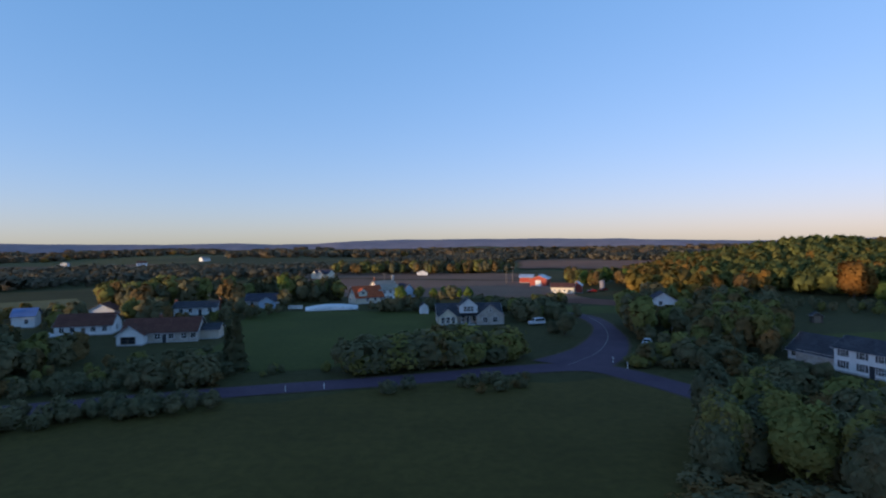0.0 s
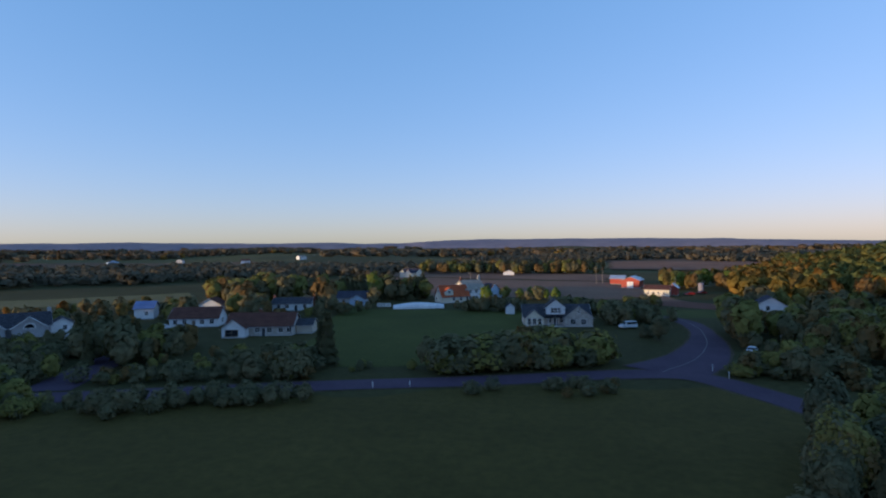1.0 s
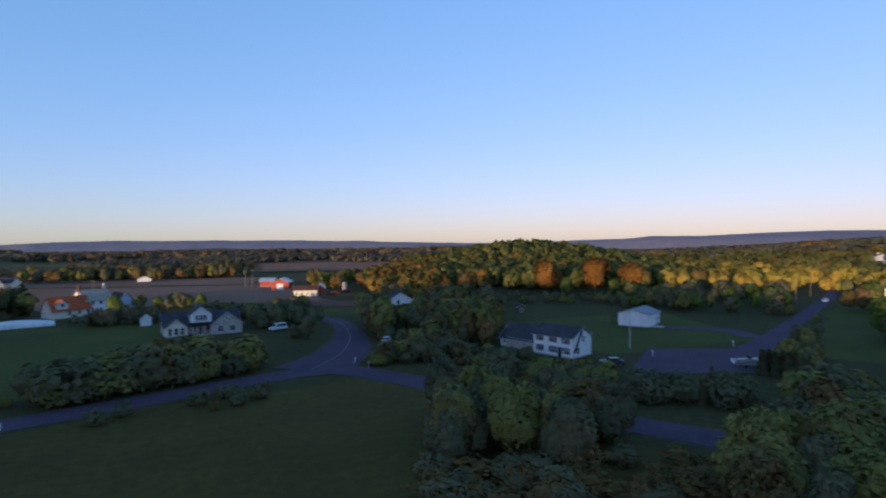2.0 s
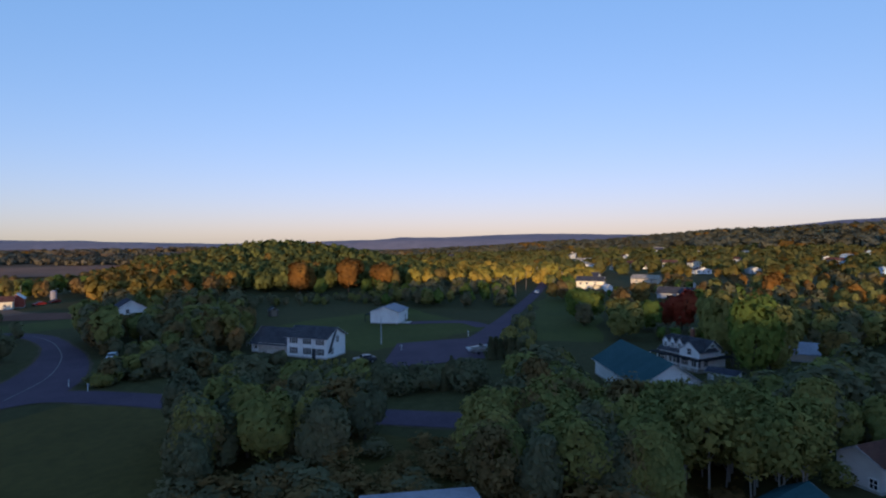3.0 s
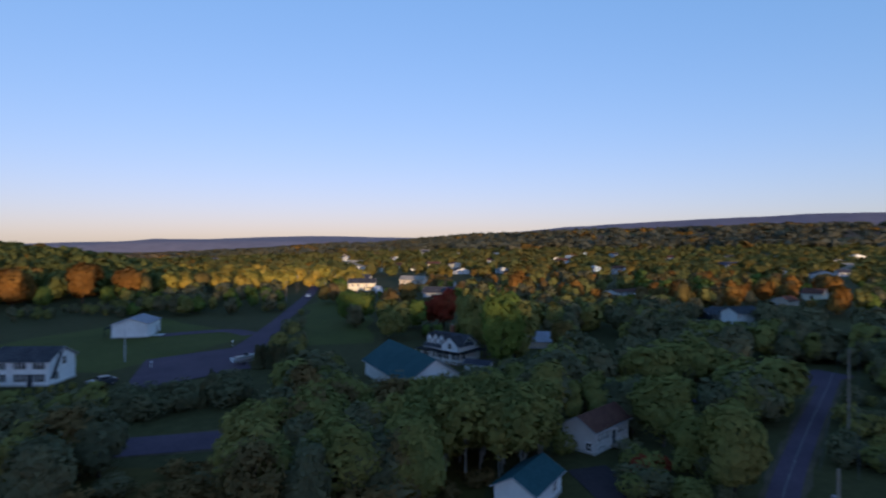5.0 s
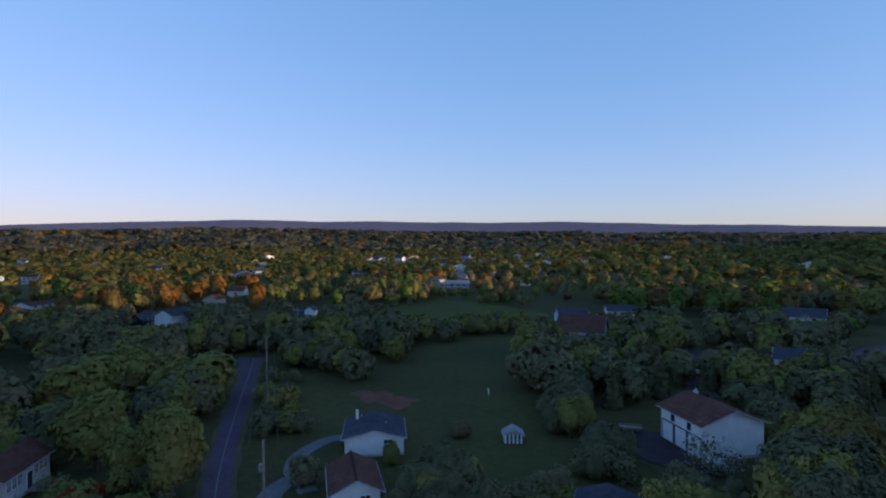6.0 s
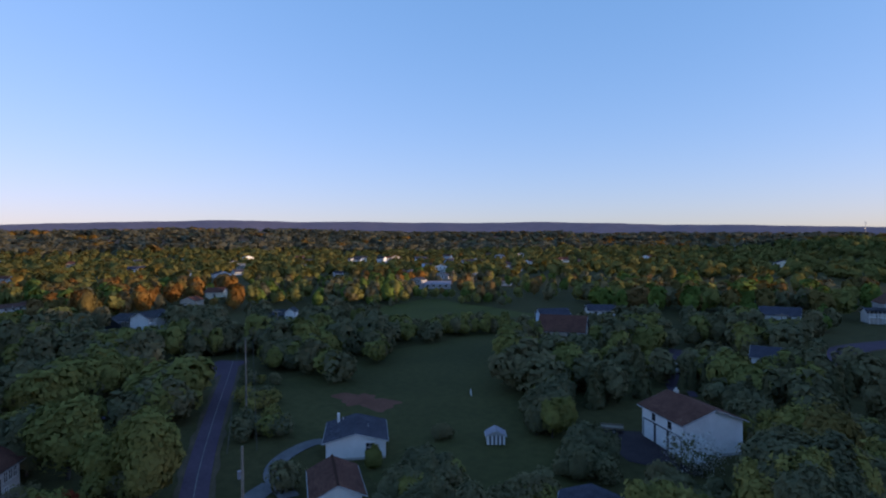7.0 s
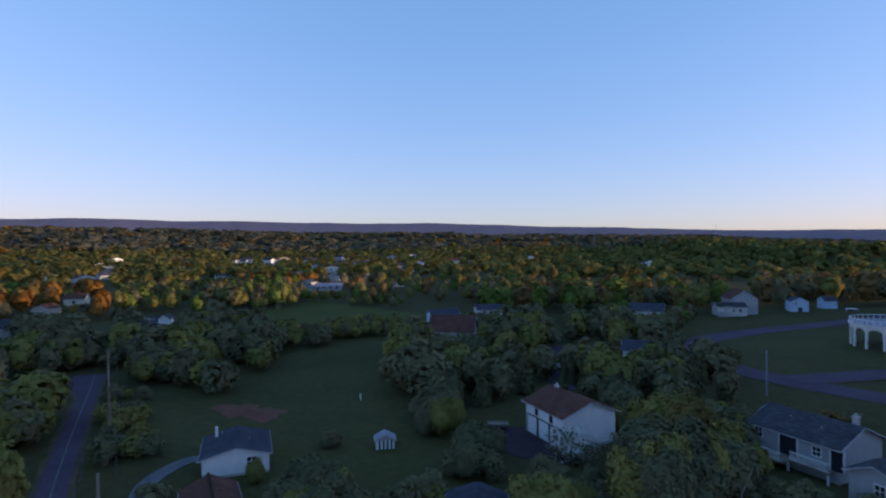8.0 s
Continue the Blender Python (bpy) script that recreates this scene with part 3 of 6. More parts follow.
def window(root, L, D, side, u, z, w, h, shutters=False, trim=None, cx=0.0, cy=0.0, base=0.0):
    """A window on one side of a block: frame with sill and bars, pane, perhaps shutters."""
    place = {"f": ((u, -D / 2, z), 0.0), "b": ((-u, D / 2, z), math.pi), "l": ((-L / 2, -u, z), -math.pi / 2), "r": ((L / 2, u, z), math.pi / 2)}[side]
    p, a = place
    p = (p[0] + cx, p[1] + cy, p[2] + base)
    trim = trim or TRIM
    fr = shared("window", cached(("window", w, h, trim.name), lambda: bm_mesh(ring(w, h, 0.1, -0.08, 0.02), "window", trim)), root, p, a)
    shared("pane", cached(("pane", w, h), lambda: bm_mesh(boxes((-w / 2, w / 2, -0.03, 0.01, 0, h)), "pane", GLASS)), fr)
    if shutters:
        for s in (-1, 1):
            shared("shutter", cached(("shutter", h), lambda: bm_mesh(boxes((-0.2, 0.2, -0.06, 0.01, 0, h), (-0.15, 0.15, -0.08, 0, 0.1, h * 0.46), (-0.15, 0.15, -0.08, 0, h * 0.54, h - 0.1)), "shutter", DARKTRIM)), fr, (s * (w / 2 + 0.33), 0, 0))
    return fr


def door(root, L, D, side, u, w, h, material, z=0.0, panels=4, cx=0.0, cy=0.0, name="door", casing=None):
    p, a = {"f": ((u, -D / 2, z), 0.0), "b": ((-u, D / 2, z), math.pi), "l": ((-L / 2, -u, z), -math.pi / 2), "r": ((L / 2, u, z), math.pi / 2)}[side]
    p = (p[0] + cx, p[1] + cy, p[2])

    def leaf():
        bm = boxes((-w / 2, w / 2, -0.05, 0.02, 0, h))
        for k in range(panels):
            box(bm, -w / 2 + 0.08, w / 2 - 0.08, -0.08, 0, 0.08 + k * (h - 0.1) / panels, (k + 1) * (h - 0.1) / panels)
        return bm_mesh(bm, name, material)
    d = shared(name, cached((name, w, h, material.name, panels), leaf), root, p, a)
    cm = casing or TRIM
    shared("casing", cached(("casing", w, h, cm.name), lambda: bm_mesh(boxes((-w / 2 - 0.12, -w / 2, -0.1, 0.02, 0, h), (w / 2, w / 2 + 0.12, -0.1, 0.02, 0, h), (-w / 2 - 0.12, w / 2 + 0.12, -0.1, 0.02, h, h + 0.14)), "casing", cm)), d)
    return d


def block(root, L, D, h, rise, wall, roof, ridge="x", cx=0.0, cy=0.0, z0=0.0, over=0.4, footing=True):
    w = part("wall", prism(bmesh.new(), L, D, z0, h, rise, ridge), wall, root)
    r = part("roof", roof_mesh(L, D, z0, h, rise, ridge, over), roof, root)
    w.location = r.location = (cx, cy, 0)
    # rake and eave boards
    half, run = (D / 2, L / 2) if ridge == "x" else (L / 2, D / 2)
    slope = rise / half
    boards = []
    for e in (-1, 1):
        for s in (-1, 1):
            bm = bmesh.new()
            a = (e * (run + over), s * (half + over), z0 + h - over * slope)
            b = (e * (run + over), 0, z0 + h + rise)
            q = [bm.verts.new(((p[0] + e * t, p[1], p[2] + dz) if ridge == "x" else (p[1], p[0] + e * t, p[2] + dz))) for t in (0.002, 0.06) for p, dz in ((a, 0.04), (a, 0.16), (b, 0.16), (b, 0.04))]
            for f in ((0, 1, 2, 3), (4, 7, 6, 5), (0, 4, 5, 1), (1, 5, 6, 2), (2, 6, 7, 3), (3, 7, 4, 0)):
                bm.faces.new([q[i] for i in f])
            boards.append(("rake_board", bm))
    for s in (-1, 1):
        y = s * (half + over)
        z = z0 + h - over * slope
        d = (-run - over, run + over, min(y, y + s * 0.06), max(y, y + s * 0.06), z + 0.01, z + 0.12)
        boards.append(("eave_board", box(bmesh.new(), *(d if ridge == "x" else (d[2], d[3], d[0], d[1], d[4], d[5])))))
    for nm, bm in boards:
        bmesh.ops.recalc_face_normals(bm, faces=bm.faces)
        part(nm, bm, EDGE, r, "weathered white board").location = (0, 0, 0)
    if footing and z0 == 0:
        part("foundation", boxes((-L / 2 - 0.04, L / 2 + 0.04, -D / 2 - 0.04, D / 2 + 0.04, -0.3, 0.3)), CONCRETE, root, "grey concrete footing").location = (cx, cy, 0)
    return w


def chimney(root, x, y, z0, z1, w=0.7, material=None):
    c = part("chimney", boxes((x - w / 2, x + w / 2, y - w / 2, y + w / 2, z0, z1), (x - w / 2 - 0.06, x + w / 2 + 0.06, y - w / 2 - 0.06, y + w / 2 + 0.06, z1, z1 + 0.12)), material or BRICK, root)
    part("flue", tube(bmesh.new(), (x, y, z1 + 0.12), (x, y, z1 + 0.4), 0.14, 0.14, 8), CONCRETE, c)


def site(name, label, A, B, D, category="house", group=""):
    """The root of a building whose front runs from A to B and which goes D back."""
    A, B = Vector(A), Vector(B)
    d = (B - A).normalized()
    away = Vector((-d.y, d.x))
    c = (A + B) / 2 + away * D / 2
    root = empty(name, c.x, c.y, math.atan2(d.y, d.x), ground_z(c.x, c.y))
    KEEP_CLEAR.append((c.x, c.y, max((B - A).length, D) * 0.62 + 2))
    return tagged(root, label, category, group), (B - A).length


def vents(root, pts):
    for x, y, z in pts:
        part("vent_pipe", tube(bmesh.new(), (x, y, z - 0.3), (x, y, z + 0.35), 0.07, 0.07, 6), STEEL, root)


# ranch house with a gabled porch wing
r, L = site("ranch_house", "long low ranch house with brown shingle roof and pale stone walls", (-80, 136.5), (-62.5, 139.5), 9)
block(r, L, 9, 2.6, 3.0, STONE, BROWNROOF)
block(r, 6.0, 3.4, 2.6, 2.2, WHITE, BROWNROOF, "y", -L / 2 + 3.2, -6.0)
chimney(r, -1.0, 0.5, 4.8, 6.4)
for u in (-0.4, 2.8, 5.8, 8.0):
    window(r, L, 9, "f", u, 1.0, 1.2, 1.2)
door(r, L, 9, "f", 1.2, 1.0, 2.1, DARKTRIM)
window(r, 6.0, 3.4, "f", -0.4, 0.5, 3.2, 1.6, cx=-L / 2 + 3.2, cy=-6.0, trim=WOOD)
block(r, 4.5, 6, 2.4, 1.2, TAN, DARKROOF, "x", L / 2 + 2.3, 1.6)

# long white house with a brown roof
r, L = site("long_house", "long white house with a brown shingle roof", (-105, 148.5), (-91.5, 152), 9)
block(r, L, 9, 2.7, 2.8, WHITE, BROWNROOF)
for u in (-5.2, -2.6, 2.4, 5.2):
    window(r, L, 9, "f", u, 1.1, 1.1, 1.2)
door(r, L, 9, "f", 0.0, 1.0, 2.1, WOOD)
window(r, L, 9, "r", 0, 1.0, 1.2, 1.3)

# white house with dark roof behind
r, L = site("white_ranch_house", "white single-storey house with charcoal roof", (-93, 190), (-79.5, 193), 9)
block(r, L, 9, 2.7, 1.8, WHITE, DARKROOF)
for u in (-4.6, -1.6, 4.8):
    window(r, L, 9, "f", u, 1.2, 1.2, 1.2)
door(r, L, 9, "f", 1.6, 1.0, 2.1, DARKTRIM)
chimney(r, -L / 2 - 0.4, 1, 0, 5.2, 0.8)
chimney(r, L / 2 + 0.4, 1, 0, 5.2, 0.8)

# bluish gabled house
r, L = site("bluish_house", "low grey-blue house with a front gable", (-77, 213.5), (-64.5, 214.5), 10)
block(r, L, 10, 2.6, 2.4, GREY, GREYROOF)
block(r, 6, 5, 2.6, 1.8, PALEBLUE, GREYROOF, "y", L / 2 - 3.2, -7.0)
window(r, 6, 5, "f", 0, 0.9, 1.4, 1.3, cx=L / 2 - 3.2, cy=-7.0)
window(r, L, 10, "f", -3.4, 1.0, 1.2, 1.2)

# farmhouse with red roof and pale main wing
r, L = site("farmhouse", "cream farmhouse with red roof and tall tan-roofed wing", (-34.9, 220.5), (-24.7, 226.9), 8, "farmhouse")
block(r, L, 8, 2.7, 4.2, CREAM, REDROOF)
block(r, 3.4, 3.0, 1.6, 1.3, CREAM, REDROOF, "y", -3.0, -2.6, 3.2, 0.25)
window(r, L, 8, "l", 0, 4.0, 1.2, 1.4)
window(r, L, 8, "l", -2.0, 1.0, 1.0, 1.3)
window(r, 3.4, 3.0, "f", 0, 4.0, 1.0, 1.1, cx=-3.0, cy=-2.6)
for u in (-1.0, 2.2, 5.0):
    window(r, L, 8, "f", u, 1.0, 1.0, 1.3)
block(r, 9, 12, 5.0, 3.4, WHITE, TANROOF, "x", L / 2 + 4.0, 4.0)
for u in (-2.6, 0.2, 2.8):
    window(r, 9, 12, "f", u, 3.6, 1.0, 1.4, cx=L / 2 + 4.0, cy=4.0)
    window(r, 9, 12, "f", u, 0.9, 1.0, 1.4, cx=L / 2 + 4.0, cy=4.0)
chimney(r, L / 2 + 8.4, 4.0, 6.0, 10.4, 0.8, CONCRETE)
chimney(r, L / 2 - 0.2, 4.0, 6.0, 10.0, 0.7, BRICK)
block(r, 7, 8, 3.4, 3.4, PALEBLUE, GREYROOF, "y", L / 2 + 13.0, 2.0)
window(r, 7, 8, "f", 0, 1.1, 1.2, 1.4, cx=L / 2 + 13.0, cy=2.0)

# gabled cape house with a centre dormer
r, L = site("cape_house", "pale house with charcoal roof, front gables and centre dormer", (-1.8, 164.5), (17.4, 166), 9)
block(r, L, 9, 2.7, 2.9, TAN, DARKROOF)
block(r, 5.2, 4.2, 2.5, 2.2, CREAM, DARKROOF, "y", -L / 2 + 2.9, -5.0)
block(r, 8.0, 4.6, 2.7, 3.2, STONE, DARKROOF, "y", L / 2 - 3.9, -5.4)
block(r, 5.4, 5.2, 2.1, 2.1, WHITE, DARKROOF, "y", -0.4, -2.3, 3.2, 0.3)
for u in (-1.0, 0.0, 1.0):
    window(r, 5.4, 5.2, "f", u, 3.7, 0.75, 1.4, cx=-0.4, cy=-2.3)
for u in (-1.5, 0.0, 1.5):
    window(r, 5.2, 4.2, "f", u, 0.6, 0.9, 1.7, cx=-L / 2 + 2.9, cy=-5.0)
for u in (-1.6, 1.4):
    window(r, 8.0, 4.6, "f", u, 0.7, 1.4, 1.5, cx=L / 2 - 3.9, cy=-5.4)
window(r, 8.0, 4.6, "f", 0, 3.9, 0.6, 0.9, cx=L / 2 - 3.9, cy=-5.4)
for u in (-2.6, -0.4, 1.8):
    part("porch_post", tube(bmesh.new(), (u, -6.4, 0), (u, -6.4, 2.5), 0.11, 0.1, 8), TRIM, r)
part("porch_roof", boxes((-4.0, 2.6, -6.8, -4.4, 2.5, 2.7)), DARKROOF, r)
door(r, L, 9, "f", -0.4, 1.1, 2.1, DARKTRIM)
window(r, L, 9, "f", -2.2, 0.8, 1.0, 1.4)
window(r, L, 9, "f", 1.4, 0.8, 1.0, 1.4)
part("patio", boxes((-2.5, 1.5, -8.2, -6.4, 0.02, 0.16)), CONCRETE, r, "pale concrete step before the porch")


def small_shed(name, label, A, B, D, h, rise, wall, roof, ridge="x", stripes=0, leaf=TRIM):
    r, L = site(name, label, A, B, D, "shed")
    block(r, L, D, h, rise, wall, roof, ridge, over=0.2, footing=False)
    if stripes:
        w = L / stripes / 2
        for k in range(stripes):
            u = -L / 2 + (k + 0.5) * L / stripes
            part("board", boxes((u - w, u + w, -D / 2 - 0.06, -D / 2, 0.05, h)), DARKTRIM if k % 2 else TRIM, r)
            v = -D / 2 + (k + 0.5) * D / stripes
            part("board", boxes((-L / 2 - 0.06, -L / 2, v - D / stripes / 2, v + D / stripes / 2, 0.05, h)), DARKTRIM if k % 2 else TRIM, r)
    else:
        door(r, L, D, "f", 0, min(1.4, L * 0.5), 1.9, leaf, panels=2, casing=leaf)
    return r


small_shed("garden_shed", "small white garden shed beside a house", (-8, 189), (-5.2, 189.4), 3, 2.4, 1.2, WHITE, GREYROOF, "y")
small_shed("tool_shed", "pale grey shed with a steep roof among trees", (59.2, 140.4), (61.2, 140.8), 2.2, 2.3, 1.2, GREY, SHEETROOF, "y")
small_shed("striped_shed", "small shed with dark and white door boards on the lawn", (49.1, -46.1), (47.7, -47.7), 1.7, 1.1, 0.55, DUSK, SHEETROOF, "y", 9)
small_shed("mossy_shed", "weathered grey shed half hidden by trees", (106, 159), (108.6, 158), 2.6, 2.0, 1.0, BARK, DARKROOF, "y", leaf=WOOD)
small_shed("little_white_shed", "little white shed beside a house", (256, 106), (259, 104), 3, 2.2, 1.0, WHITE, METALROOF, "y")

# farm buildings
r, L = site("red_barn", "red board barn with a pale metal roof", (47.5, 303), (56, 300), 14, "barn", "red barns")
block(r, L, 14, 4.0, 1.9, REDWOOD, METALROOF, "y", over=0.5)
door(r, L, 14, "f", 0, 3.0, 3.2, WHITE, panels=2, name="barn_door")
r, L = site("red_barn", "red board barn with a pale metal roof", (45.5, 330), (53, 328), 12, "barn", "red barns")
block(r, L, 12, 3.2, 1.5, REDWOOD, METALROOF, "x", over=0.5)
r, L = site("cattle_shed", "long cream shed with red end and metal roof", (50.4, 259), (60.4, 255.6), 8, "barn")
block(r, L, 8, 3.0, 1.6, CREAM, BROWNROOF, "x", over=0.5)
for u in (-3.6, -1.4, 0.8, 3.0):
    window(r, L, 8, "f", u, 1.0, 0.8, 0.9)
block(r, 4.6, 7, 3.4, 1.8, REDWOOD, METALROOF, "y", L / 2 + 0.6, 5.2)
r = empty("silo", 82, 285)
tagged(r, "squat pale grain silo with a domed cap", "silo")
part("drum", tube(bmesh.new(), (0, 0, 0), (0, 0, 3.4), 1.3, 1.3, 20), SHEETROOF, r)
bm = bmesh.new()
for k in range(5):
    a0, a1 = k * math.pi / 10, (k + 1) * math.pi / 10
    tube(bm, (0, 0, 3.4 + 0.8 * math.sin(a0)), (0, 0, 3.4 + 0.8 * math.sin(a1)), 1.34 * math.cos(a0), max(0.05, 1.34 * math.cos(a1)), 20, False)
part("dome", bm, SHEETROOF, r)

# white two-storey house with a garage wing
WA, WB = Vector((71.3, 100.9)), Vector((74.2, 91.3))
r, L = site("white_colonial_house", "white two-storey house with charcoal roof and dark shutters", WA, WB, 7.0)
block(r, L, 7.0, 4.3, 1.8, WHITE, DARKROOF)
for u in (-3.3, 0.1, 3.3):
    window(r, L, 7.0, "f", u, 2.95, 0.9, 1.3, True)
    window(r, L, 7.0, "f", u, 0.8, 0.9, 1.3, True)
window(r, L, 7.0, "r", 0.4, 3.1, 0.9, 1.3)
window(r, L, 7.0, "r", -1.6, 0.8, 0.9, 1.3)
door(r, L, 7.0, "f", 1.8, 1.0, 2.1, DARKTRIM)
bm = bmesh.new()
q = [bm.verts.new((L / 2 + t, y, z)) for t in (0.05, 0.16) for y, z in ((-3.3, 1.2), (-2.5, 1.2), (0.2, 5.75), (-0.5, 5.75))]
for f in ((0, 1, 2, 3), (4, 7, 6, 5), (0, 4, 5, 1), (1, 5, 6, 2), (2, 6, 7, 3), (3, 7, 4, 0)):
    bm.faces.new([q[i] for i in f])
bmesh.ops.recalc_face_normals(bm, faces=bm.faces)
part("rake_band", bm, DARKTRIM, r, "dark slanting band on the gable end")
block(r, 10.5, 7.6, 2.1, 3.0, WHITE, DARKROOF, "x", -L / 2 - 5.3, 1.5)
window(r, 10.5, 6.6, "f", -4.0, 0.9, 0.8, 1.2, cx=-L / 2 - 5.3, cy=1.0)
part("brick_front", boxes((-L / 2 - 8.6, -L / 2 - 0.1, -2.4, -2.32, 0, 2.3)), STONE, r)

# white outbuilding on the lawn
r, L = site("white_outbuilding", "white gabled outbuilding with grey metal roof", (115.4, 121.4), (119.4, 113.8), 11, "outbuilding")
block(r, L, 11, 3.5, 1.4, WHITE, SHEETROOF, "y", over=0.3)
door(r, L, 11, "r", -2.5, 3.0, 2.6, WHITE, name="garage_door")
door(r, L, 11, "r", 2.5, 1.0, 2.1, DARKTRIM)
part("lean_to", boxes((-L / 2 - 2.6, -L / 2 - 0.02, -3.0, 2.0, 2.2, 2.35), (-L / 2 - 2.6, -L / 2 - 2.45, -3.0, -2.85, 0, 2.2), (-L / 2 - 2.6, -L / 2 - 2.45, 1.85, 2.0, 0, 2.2)), GREYROOF, r, "open lean-to on thin posts")
part("ramp", boxes((L / 2 + 0.02, L / 2 + 3.0, -4.2, -0.8, 0.1, 0.22)), CONCRETE, r)

# teal-roofed garage
r, L = site("teal_roof_garage", "white gabled garage with a broad teal metal roof", (96.2, 42.5), (81.4, 29.2), 9.8, "garage")
block(r, L, 9.8, 2.9, 3.1, WHITE, TEALROOF, "x", over=0.5)
door(r, L, 9.8, "f", 0.5, 2.7, 2.3, WHITE, name="garage_door")
door(r, L, 9.8, "f", 4.2, 2.7, 2.3, WHITE, name="garage_door")

# porch house with three dormers
r, L = site("dormer_house", "white farmhouse with three dormers and a wrapping porch", (112.9, 36.9), (108.5, 27.7), 8)
r.scale = (0.89, 0.89, 0.89)
block(r, L, 8, 3.2, 2.8, WHITE, DARKROOF)
for u in (-4.1, -2.2, -0.3):
    block(r, 1.45, 2.6, 1.4, 1.0, WHITE, DARKROOF, "y", u, -2.1, 3.6, 0.15)
    window(r, 1.45, 2.6, "f", u * 0, 3.85, 0.7, 1.0, cx=u, cy=-2.1)
block(r, 5.0, 5.4, 1.2, 1.9, WHITE, DARKROOF, "y", 3.2, -1.9, 2.75, 0.25)
window(r, 5.0, 5.4, "f", 0, 3.3, 1.0, 1.2, cx=3.2, cy=-1.9)
for u in (-4.4, -1.5, 1.5, 4.4):
    window(r, L, 8, "f", u, 0.8, 1.0, 1.5, True)
door(r, L, 8, "f", 0, 1.0, 2.1, DARKTRIM)
window(r, L, 8, "r", 0, 3.9, 1.0, 1.3)
window(r, L, 8, "r", -2.0, 0.8, 1.0, 1.4)
part("porch_roof", boxes((-L / 2 - 1.2, L / 2 + 1.4, -6.2, -4.02, 2.5, 2.68), (L / 2 + 0.02, L / 2 + 2.0, -4.0, 4.0, 2.5, 2.68)), DARKROOF, r)
part("porch_floor", boxes((-L / 2 - 1.2, L / 2 + 1.8, -6.2, -4.05, 0.1, 0.4)), WOOD, r)
for k in range(7):
    u = -L / 2 - 1.0 + k * (L + 2.2) / 6
    part("porch_post", boxes((u - 0.08, u + 0.08, -6.1, -5.94, 0.4, 2.5)), TRIM, r)
part("railing", boxes(*[(-L / 2 - 1.0 + k * 0.3, -L / 2 - 0.95 + k * 0.3, -6.06, -6.0, 0.4, 1.2) for k in range(int((L + 2) / 0.3))], (-L / 2 - 1.0, L / 2 + 1.2, -6.08, -5.98, 1.2, 1.28)), TRIM, r)
chimney(r, -0.5, 0.8, 5.4, 7.6)

# white low sheds by the porch house
r, L = site("low_white_shed", "low white shed wall below the porch house", (103.2, 25.2), (102.4, 20.6), 2.6, "shed")
block(r, L, 2.6, 1.6, 0.5, WHITE, GREYROOF)
r, L = site("pale_roof_house", "house with a broad pale blue-grey roof among trees", (129, 18.5), (130.5, 10.5), 8)
block(r, L, 8, 1.6, 1.6, TAN, SHEETROOF)

# split-level house and teal garage close below
r, L = site("split_level_house", "pale split-level house with brown shingle roof", (68.6, 5.0), (66.5, 1.4), 8.0)
block(r, L, 8.0, 2.8, 1.2, PALE, BROWNROOF, "y")
for u in (-3.0, -2.15, -1.3, 1.5, 2.3, 3.1):
    window(r, L, 8.0, "r", u, 1.35, 0.6, 1.15)
for u in (-3.0, -2.2, 1.6):
    window(r, L, 8.0, "r", u, 0.3, 0.6, 0.5)
window(r, L, 8.0, "f", 1.4, 0.4, 0.7, 0.9)
door(r, L, 8.0, "r", 0.3, 0.9, 2.0, DARKTRIM)
part("deck", boxes((L / 2 + 0.05, L / 2 + 2.4, -0.6, 1.2, 0.25, 0.4), (L / 2 + 2.2, L / 2 + 2.3, -0.5, -0.4, 0, 0.3), (L / 2 + 2.2, L / 2 + 2.3, 1.0, 1.1, 0, 0.3)), WOOD, r)
r, L = site("teal_shed", "white low garage with a teal shingle roof", (51.3, 10.2), (50.1, 6.4), 6.4, "garage")
block(r, L, 6.4, 2.1, 1.1, WHITE, TEALROOF, "y", over=0.3)
window(r, L, 6.4, "r", 1.5, 0.8, 0.8, 0.9)
r, L = site("flat_roof_shed", "low shed with pale grey sheet roof among undergrowth", (28.7, 31.4), (35.2, 25.6), 4, "shed")
block(r, L, 4, 3.2, 0.3, TAN, SHEETROOF)

# ranch with grey roof and lower brown-roofed house by the lane
r, L = site("grey_roof_house", "white gabled house with broad grey shingle roof", (57.6, -29.0), (54.0, -34.6), 7.0)
block(r, L, 7.0, 2.1, 0.85, WHITE, GREYROOF, "y", over=0.35)
window(r, L, 7.0, "f", 1.6, 0.9, 0.9, 1.0)
door(r, L, 7.0, "r", -2.0, 1.0, 2.0, DARKTRIM)
vents(r, [(-1.6, 2.6, 2.7), (1.4, -0.5, 2.75)])
part("chimney", boxes((-2.3, -2.0, 2.2, 2.5, 2.2, 3.7)), TRIM, r, "white flue pipe on the roof")
r, L = site("brown_roof_house", "white low house with a brown shingle roof", (45.6, -21.2), (43.8, -25.0), 6.4)
block(r, L, 6.4, 2.3, 1.0, WHITE, BROWNROOF, "y", over=0.4)
window(r, L, 6.4, "f", 0.8, 0.9, 0.8, 1.0)
door(r, L, 6.4, "f", -1.0, 0.9, 2.0, WHITE)
part("ridge_cap", boxes((-0.12, 0.12, -3.6, 3.6, 3.48, 3.56)), BROWNROOF, r)

r, L = site("slate_shed", "low shed with a slate-grey shingle roof among trees", (30.6, -35.6), (26.4, -38.2), 4.6, "shed")
block(r, L, 4.6, 1.7, 0.8, PALE, GREYROOF, "y", over=0.3)
window(r, L, 4.6, "f", 0.9, 0.6, 0.8, 0.8)

